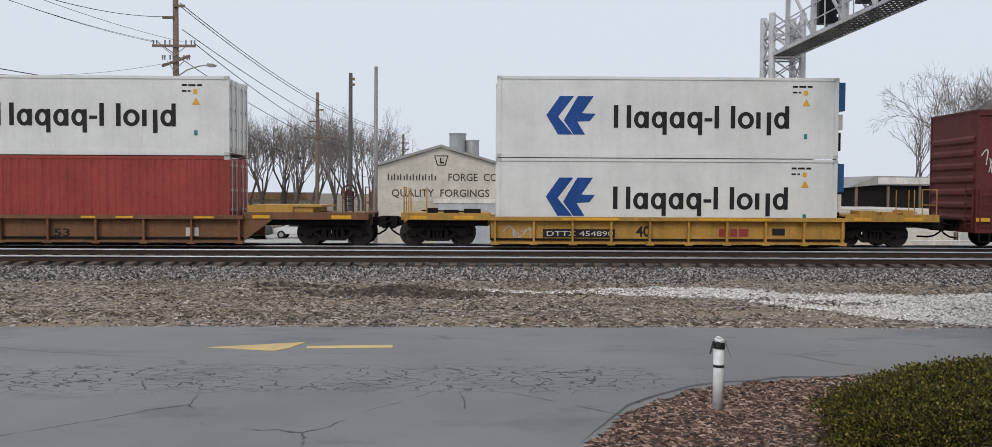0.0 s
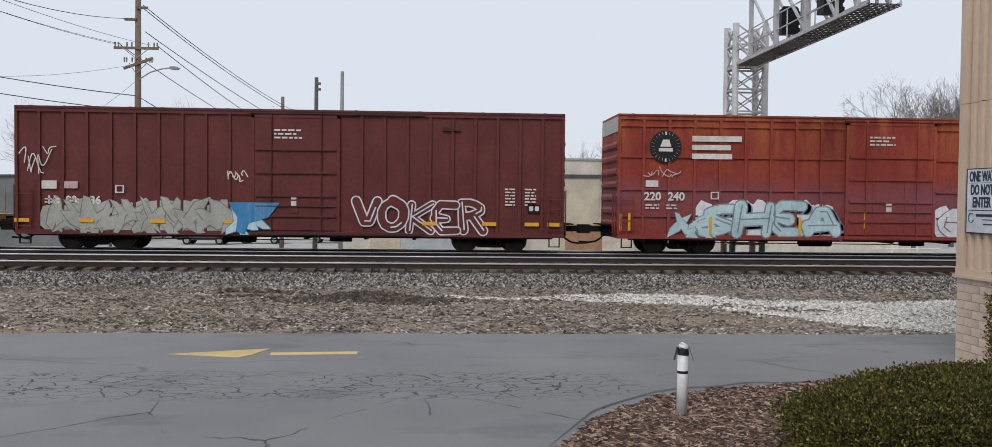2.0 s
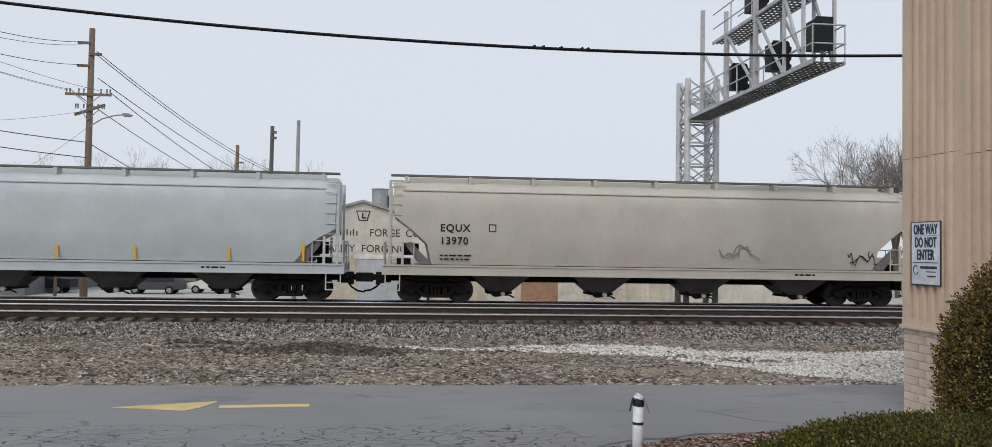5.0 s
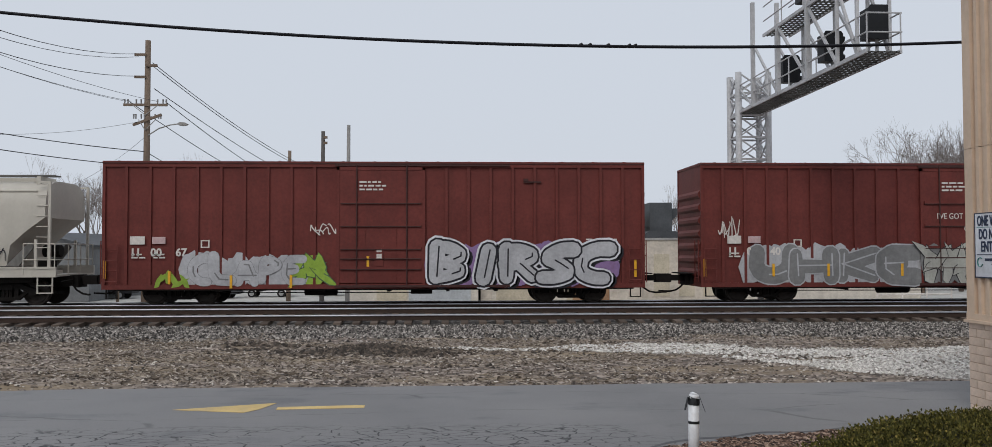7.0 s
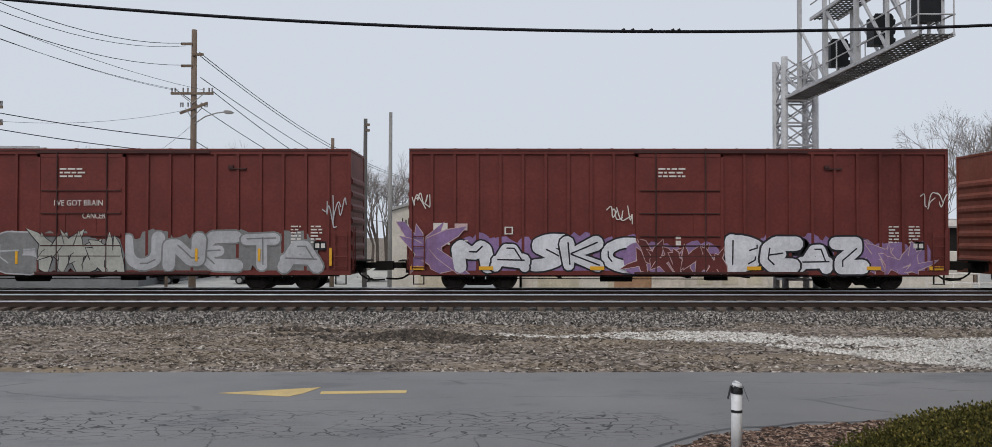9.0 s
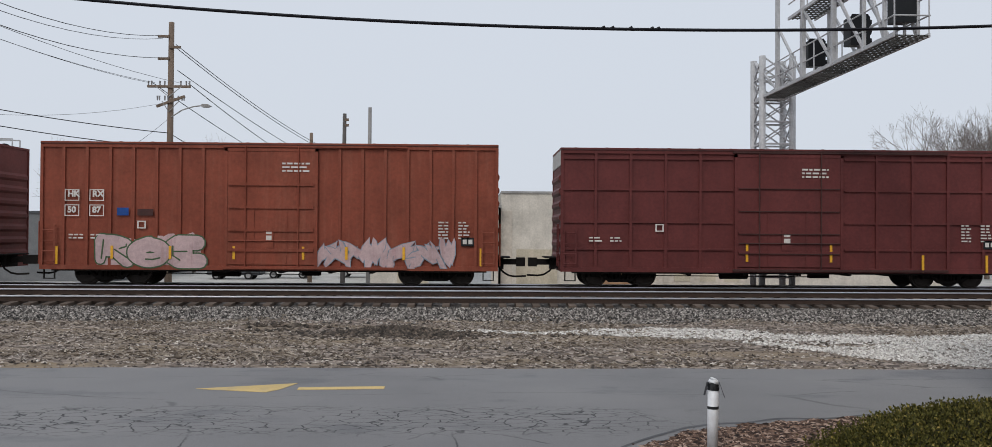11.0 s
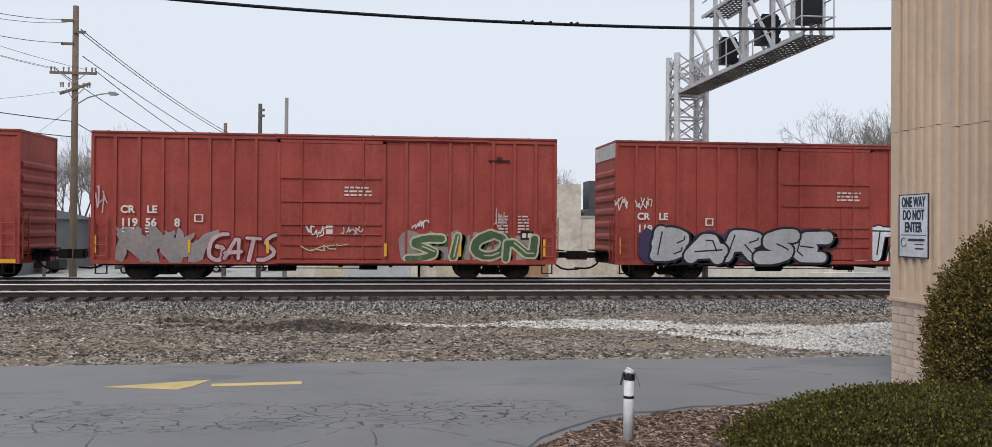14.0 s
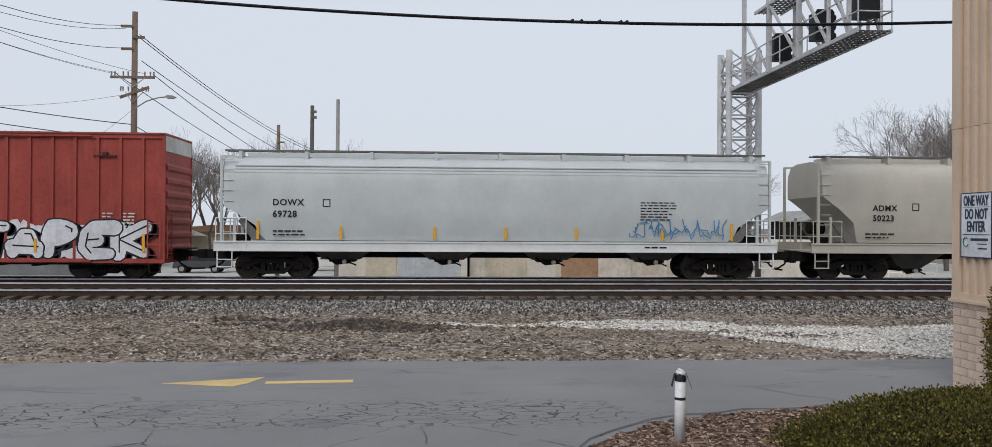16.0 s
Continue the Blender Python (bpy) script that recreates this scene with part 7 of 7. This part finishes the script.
# ---- container wagons ----
def well_car(x0, x1, w0, w1, ta, tb, paint, label, brown):
    """A low well wagon: deep side girders between two end decks. Poses along x are relative to its left coupler."""
    car = rolling(thing("well_car", label, "container wagon", "freight cars of the train"), x0)
    s = lambda x: x - x0
    for sg in (-1, 1):
        y = sg * 1.55
        bm = boxes((s(w0), s(w1), y - sg * 0.11 - 0.02, y - sg * 0.11 + 0.02, 0.2, 0.95), (s(w0), s(w1), y - 0.13, y + 0.13, 0.95, 1.08), (s(w0), s(w1), y - 0.1, y + 0.1, 0.13, 0.2))
        girder = part("side_girder", bm, paint, car, "deep side girder")
        n = 9
        for i in range(n + 1):
            x = s(w0) + 0.15 + (s(w1) - s(w0) - 0.3) * i / n
            part("girder_rib", boxes((x - 0.035, x + 0.035, min(y - sg * 0.09, y + sg * 0.09), max(y - sg * 0.09, y + sg * 0.09), 0.2, 0.95)), paint, girder)
            part("girder_foot", boxes((x - 0.14, x + 0.14, y - 0.11, y + 0.05, 0.09, 0.13)), paint, girder)
    part("well_floor", boxes((s(w0), s(w1), -1.5, 1.5, 0.24, 0.32)), UNDER, car)
    for a, b, m in ((x0 + 0.55, w0, 1), (x1 - 0.55, w1, -1)):
        lo, hi = sorted((s(a), s(b)))
        part("end_deck", boxes((lo, hi, -1.5, 1.5, 1.13, 1.2), (lo, hi, -1.52, -1.44, 0.95, 1.2), (lo, hi, 1.44, 1.52, 0.95, 1.2), (lo, hi, -0.35, 0.35, 0.72, 1.13)), paint, car, "end deck over the truck")
        # near-black block fills the gap below the deck, in place of its shade
        part("bolster", boxes((lo + 0.2, hi - 0.1, -1.25, 1.25, 0.74, 1.12)), UNDER, car, "bolster block, coloured dark for the shade under the deck")
        if brown:
            bm = bmesh.new()
            prism(bm, ((s(b), 0.2), (s(b) - m * 1.0, 0.95), (s(b), 0.95)), -1.5, -1.42)
            part("gusset", bm, paint, car)
        bm = bmesh.new()
        e = s(a)
        for yy in (-1.5, -0.5, 0.5, 1.5):
            rod(bm, (e + m * 0.1, yy, 1.0), (e + m * 0.1, yy, 2.1), 0.022, 6)
        for zz in (1.55, 2.1):
            rod(bm, (e + m * 0.1, -1.5, zz), (e + m * 0.1, -0.5, zz), 0.02, 6)
        rod(bm, (e + m * 0.9, -1.5, 1.2), (e + m * 0.9, -1.5, 2.1), 0.022, 6)
        part("end_railing", bm, paint, car)
        bm = bmesh.new()
        if brown and m < 0:
            bx, bz = e - 0.75, 1.9
            for i in range(16):
                a0, a1 = i * math.pi / 8, (i + 1) * math.pi / 8
                rod(bm, (bx + 0.27 * math.cos(a0), -1.05, bz + 0.27 * math.sin(a0)), (bx + 0.27 * math.cos(a1), -1.05, bz + 0.27 * math.sin(a1)), 0.022, 6)
            for i in range(6):
                rod(bm, (bx, -1.0, bz), (bx + 0.27 * math.cos(i * 1.047), -1.05, bz + 0.27 * math.sin(i * 1.047)), 0.016, 6)
            rod(bm, (bx, -1.06, bz), (bx, -0.8, bz), 0.12, 12)
            for dx in (-0.13, 0.13):
                beam(bm, (bx + dx, -0.9, 1.2), (bx + dx, -0.9, 1.95), 0.05)
            for i in range(4):
                beam(bm, (bx - 0.13, -0.92, 1.28 + 0.15 * i), (bx + 0.13, -0.92, 1.28 + 0.15 * i), 0.03)
            part("brake_wheel", bm, RIB_DARK, car, "round spoked hand brake wheel on its stand")
            part("raised_deck", boxes((s(-8.2), s(-6.6), -1.5, 1.5, 1.2, 1.38), (s(-8.2), s(-5.6), -1.45, 1.45, 1.382, 1.45), (s(-6.6), s(-5.9), -1.4, 1.4, 1.2, 1.38)), WELL_YELLOW, car, "raised yellow deck plates")
        else:
            for dx, w, hh in ((0.9, 0.35, 0.16), (1.5, 0.5, 0.1), (2.2, 0.6, 0.14)):
                cube(bm, *sorted((e + m * dx, e + m * (dx + w))), -1.4, -0.6, 1.2, 1.2 + hh)
            rod(bm, (e + m * 0.7, -1.3, 1.28), (e + m * 2.8, -1.3, 1.24), 0.03, 6)
            part("deck_fittings", bm, UNDER if m > 0 else paint, car, "grimy fittings on the end deck")
        rib = boxes((lo + 0.3, lo + 0.9, -1.53, -1.52, 0.98, 1.1), (hi - 1.3, hi - 0.6, -1.53, -1.52, 0.98, 1.1))
        part("reflector", rib, REFLECT, car)
    trucks(car, (s(ta), s(tb)))
    couplers(car, 0, x1 - x0)
    return car


CORNER = worn("corner_casting", (0.55, 0.55, 0.54), (0.2, 0.15, 0.1), 0.4, 0.5)


def container(x0, z0, length, height, paint, label, smooth=True, logo=False, unit=False, doors=False, text_from=None):
    ob = rolling(thing("shipping_container", label, "container", "containers on the wagons"), x0)
    L, hgt = length, height
    part("shell", boxes((0.05, L - 0.05, -1.19, 1.19, z0 + 0.1, z0 + hgt - 0.05)), paint, ob)
    bm = boxes((0.0, L, -1.22, -1.12, z0, z0 + 0.15), (0, L, 1.12, 1.22, z0, z0 + 0.15), (0, L, -1.22, -1.12, z0 + hgt - 0.1, z0 + hgt), (0, L, 1.12, 1.22, z0 + hgt - 0.1, z0 + hgt))
    for x in (0, L - 0.14):
        for y in (-1.22, 1.08):
            cube(bm, x, x + 0.14, y, y + 0.14, z0 + 0.15, z0 + hgt - 0.1)
    part("frame", bm, paint, ob)
    bm = bmesh.new()
    for x in (0, L - 0.17):
        for y in (-1.226, 1.07):
            for z in (z0, z0 + hgt - 0.12):
                cube(bm, x - 0.003, x + 0.173, y, y + 0.156, z - 0.002, z + 0.122)
    part("corner_castings", bm, CORNER, ob)
    bm = bmesh.new()
    for x in (0.03, L - 0.14):
        for y in (-1.18, 1.08):
            cube(bm, x, x + 0.11, y, y + 0.1, z0 - 0.035, z0 - 0.002)
    tagged(part("twistlocks", bm, UNDER, ob, "dark locks under the corners"), kind="stuff")
    if not smooth:
        bm = bmesh.new()
        x = 0.2
        while x < L - 0.3:
            prism_pts = ((x, -1.19), (x + 0.05, -1.215), (x + 0.12, -1.215), (x + 0.17, -1.19))
            a = [bm.verts.new((px, py, z0 + 0.16)) for px, py in prism_pts]
            b = [bm.verts.new((px, py, z0 + hgt - 0.11)) for px, py in prism_pts]
            for i in range(3):
                bm.faces.new((a[i], a[i + 1], b[i + 1], b[i]))
            bm.faces.new(a[::-1])
            bm.faces.new(b)
            x += 0.28
        part("corrugation", bm, paint, ob)
    else:
        bm = bmesh.new()
        for i in range(1, 12):
            x = L * i / 12
            cube(bm, x - 0.008, x + 0.008, -1.194, -1.19, z0 + 0.16, z0 + hgt - 0.11)
        part("panel_seams", bm, paint, ob)
    if doors:
        bm = bmesh.new()
        for y in (-0.95, -0.4, 0.4, 0.95):
            rod(bm, (L + 0.03, y, z0 + 0.1), (L + 0.03, y, z0 + hgt - 0.1), 0.022, 8)
            for z in (0.2, 0.9, 1.6, hgt - 0.35):
                cube(bm, L - 0.05, L + 0.05, y - 0.07, y + 0.07, z0 + z, z0 + z + 0.09)
        part("door_bars", bm, CORNER, ob)
        part("door_leaf", boxes((L - 0.05, L - 0.01, -1.06, -0.02, z0 + 0.16, z0 + hgt - 0.12), (L - 0.05, L - 0.01, 0.02, 1.06, z0 + 0.16, z0 + hgt - 0.12)), paint, ob)
    if unit:
        u = part("cooling_unit", boxes((L - 0.06, L + 0.1, -1.05, 1.05, z0 + hgt - 1.2, z0 + hgt - 0.12), (L + 0.1, L + 0.3, -1.05, 0.95, z0 + hgt - 1.15, z0 + hgt - 0.14)), PLASTIC_BLUE, ob, "blue refrigeration unit")
        part("compressor_bay", boxes((L - 0.06, L + 0.06, -1.0, 1.0, z0 + 0.2, z0 + hgt - 1.2), (L + 0.06, L + 0.2, -0.95, -0.1, z0 + 0.3, z0 + 0.95), (L + 0.06, L + 0.16, 0.1, 0.9, z0 + 0.4, z0 + 1.4)), UNDER, u, "black open compressor bay")
        part("control_box", boxes((L + 0.1, L + 0.24, -1.0, -0.55, z0 + 1.05, z0 + 1.6)), INK_WHITE, u)
        part("orange_cover", boxes((L + 0.3, L + 0.31, -0.1, 0.85, z0 + hgt - 0.75, z0 + hgt - 0.2)), REFLECT, u)
        bm = bmesh.new()
        rod(bm, (L + 0.3, -0.45, z0 + hgt - 0.6), (L + 0.33, -0.45, z0 + hgt - 0.6), 0.33, 18)
        part("fan_grille", bm, UNDER, u)
        part("unit_label", boxes((L + 0.2, L + 0.206, -0.9, -0.4, z0 + 0.5, z0 + 0.9)), REFLECT, u)
    if logo:
        y = -1.196
        zc = z0 + hgt * 0.52
        lx = 1.75 if text_from is None else None
        if lx is not None:
            bm = bmesh.new()
            prism(bm, ((lx, zc), (lx + 0.48, zc + 0.68), (lx + 0.98, zc + 0.68), (lx + 0.42, zc - 0.05), (lx + 0.95, zc - 0.68), (lx + 0.42, zc - 0.68)), y - 0.004, y)
            prism(bm, ((lx + 1.12, zc + 0.68), (lx + 1.68, zc + 0.68), (lx + 1.27, zc + 0.08), (lx + 1.75, zc + 0.06), (lx + 1.55, zc - 0.2), (lx + 1.1, zc - 0.22), (lx + 1.38, zc - 0.68), (lx + 0.98, zc - 0.68), (lx + 0.62, zc - 0.18), (lx + 0.75, zc + 0.05)), y - 0.004, y)
            part("logo_shape", bm, LOGO_BLUE, ob, "blue folded-ribbon logo shape")
        tx = 4.15 if text_from is None else text_from
        # plain marks, one a letter: bars, and rings with a bar beside them
        zb = zc - 0.43
        for wd, up, dn, ring in ((0.62, 0.8, 0, 2), (0.55, 0.58, 0, 1), (0.56, 0.58, 0.24, 1), (0.55, 0.58, 0, 1), (0.56, 0.58, 0.24, 1), (0.28, 0, 0, 0), (0.5, 0.8, 0, 0), (0.17, 0.8, 0, 0), (0.58, 0.58, 0, 3), (0.54, 0.58, 0.24, 2), (0.56, 0.8, 0, 1)):
            bm = bmesh.new()
            if up == 0:
                cube(bm, tx, tx + wd, y - 0.004, y, zb + 0.24, zb + 0.36)
            elif ring in (0, 2):
                cube(bm, tx, tx + 0.16, y - 0.004, y, zb, zb + up)
                if ring:
                    cube(bm, tx + wd - 0.16, tx + wd, y - 0.004, y, zb - dn, zb + up)
            else:
                r1, r2 = wd / 2 - (0.0 if ring == 3 else 0.02), 0.3
                rims = [[bm.verts.new((tx + wd / 2 + q * math.cos(a * math.pi / 12) * (r1 - 0.15 * k), y - 0.004, zb + 0.29 + math.sin(a * math.pi / 12) * (r2 - 0.13 * k))) for a in range(24)] for k, q in ((0, 1), (1, 1))]
                for a in range(24):
                    bm.faces.new((rims[0][a], rims[0][(a + 1) % 24], rims[1][(a + 1) % 24], rims[1][a]))
                if ring == 1:
                    cube(bm, tx + wd - 0.15, tx + wd, y - 0.008, y - 0.0045, zb - dn, zb + max(up, 0.58))
            tx += wd + 0.08
            part("name_mark", bm, INK_BLACK, ob, "dark marks of the carrier's name")
        px = L - 1.35
        print_bars(ob, px - 0.3, z0 + hgt - 0.35, 0.85, 1, INK_BLACK, 80, 0.07, 0.12, y)
        print_bars(ob, px - 0.3, z0 + hgt - 0.55, 0.3, 1, INK_BLACK, 81, 0.06, 0.12, y)
        part("warning_label", boxes((px + 0.1, px + 0.24, y - 0.004, y, z0 + hgt - 0.62, z0 + hgt - 0.46)), REFLECT, ob)
        bm = bmesh.new()
        prism(bm, ((px + 0.05, z0 + hgt - 1.0), (px + 0.33, z0 + hgt - 1.0), (px + 0.19, z0 + hgt - 0.75)), y - 0.004, y)
        part("warning_triangle", bm, REFLECT, ob, "yellow warning triangle")
        part("vent_sticker", boxes((px + 0.12, px + 0.24, y - 0.004, y, z0 + 0.7, z0 + 0.88)), TEAL, ob)
    return ob


W1 = well_car(-3.35, 16.85, 0.35, 12.95, -1.55, 14.2, WELL_YELLOW, "yellow container well wagon with black number panels", False)
part("number_panel", boxes((5.55, 8.1, -1.466, -1.46, 0.35, 0.65)), INK_BLACK, W1, "black number panel")
lettering("reporting_mark", "DTTX 454890", 0.17, INK_WHITE, W1, 5.65, -1.47, 0.41, width=2.35)
lettering("size_mark", "40", 0.36, INK_BLACK, W1, 8.85, -1.466, 0.4, width=0.5, bold=0.012)
part("name_bars", boxes((11.8, 12.15, -1.466, -1.46, 0.4, 0.68), (12.2, 12.45, -1.466, -1.46, 0.4, 0.68), (12.5, 12.85, -1.466, -1.46, 0.4, 0.68)), BOX_RED, W1, "faded red owner's name bars")
part("data_plate", boxes((13.7, 14.15, -1.466, -1.46, 0.45, 0.7)), INK_BLACK, W1)
scribble(W1, 4.2, 0.3, 0.9, 0.5, SPRAY_SILVER, 82, -1.466)
part("reflector", boxes((6.2, 8.2, -1.686, -1.68, 0.98, 1.05), (11.0, 13.6, -1.686, -1.68, 0.98, 1.05)), REFLECT, W1)
container(0.56, 0.32, 12.19, 2.835, BOX_WHITE, "white refrigerated container with blue logo in the well", logo=True, unit=True)
container(0.56, 3.19, 12.19, 2.87, BOX_WHITE, "white refrigerated container with blue logo stacked on top", logo=True, unit=True)
W0 = well_car(-27.6, -3.4, -23.5, -8.3, -25.7, -5.25, WELL_BROWN, "rust-brown container well wagon", True)
lettering("size_mark", "53", 0.26, INK_BLACK, W0, -14.95 + 27.6, -1.466, 0.33, width=0.55, bold=0.008)
part("data_plate", boxes((17.25, 17.7, -1.466, -1.46, 0.35, 0.65)), INK_WHITE, W0)
part("reflector", boxes((13.7, 14.2, -1.686, -1.68, 0.98, 1.05), (14.9, 15.5, -1.686, -1.68, 0.98, 1.05), (17.6, 18.3, -1.686, -1.68, 0.98, 1.05)), REFLECT, W0)
container(-21.08, 0.32, 12.19, 2.835, BOX_CRIMSON, "dull red corrugated shipping container in the well", smooth=False, doors=True)
container(-21.08, 3.19, 12.19, 2.78, BOX_WHITE, "white container with dark name bars stacked on top", logo=True, doors=True, text_from=4.05)

# ---- sleepers, piece by piece ----
for tr_name, (cy, top_z) in zip(("railway_track", "railway_track.001"), TRACKS):
    base = bpy.data.objects[tr_name]
    for i in range(76):
        tie = share("sleeper", tie_me, base, -20.6 + 0.55 * i + 0.04 * math.sin(i * 7.3), cy + 0.03 * math.sin(i * 3.1), top_z - 0.18)
        tie.rotation_euler = (math.asin(cant(top_z) / 0.755), 0, 0.012 * math.sin(i * 5.7))


# ---- what moves ----
def motions():
    for ob, x in MOVING:
        walk(ob, [(t, pose(x + travel(t), TRACK_Y, 0)) for t in range(17)])
    for w, e in WHEELS:
        walk(w, [(f / 30, pose(e, 0, 0.46, 0, math.degrees(travel(f / 30) / 0.457), 0)) for f in range(481)])


motions()
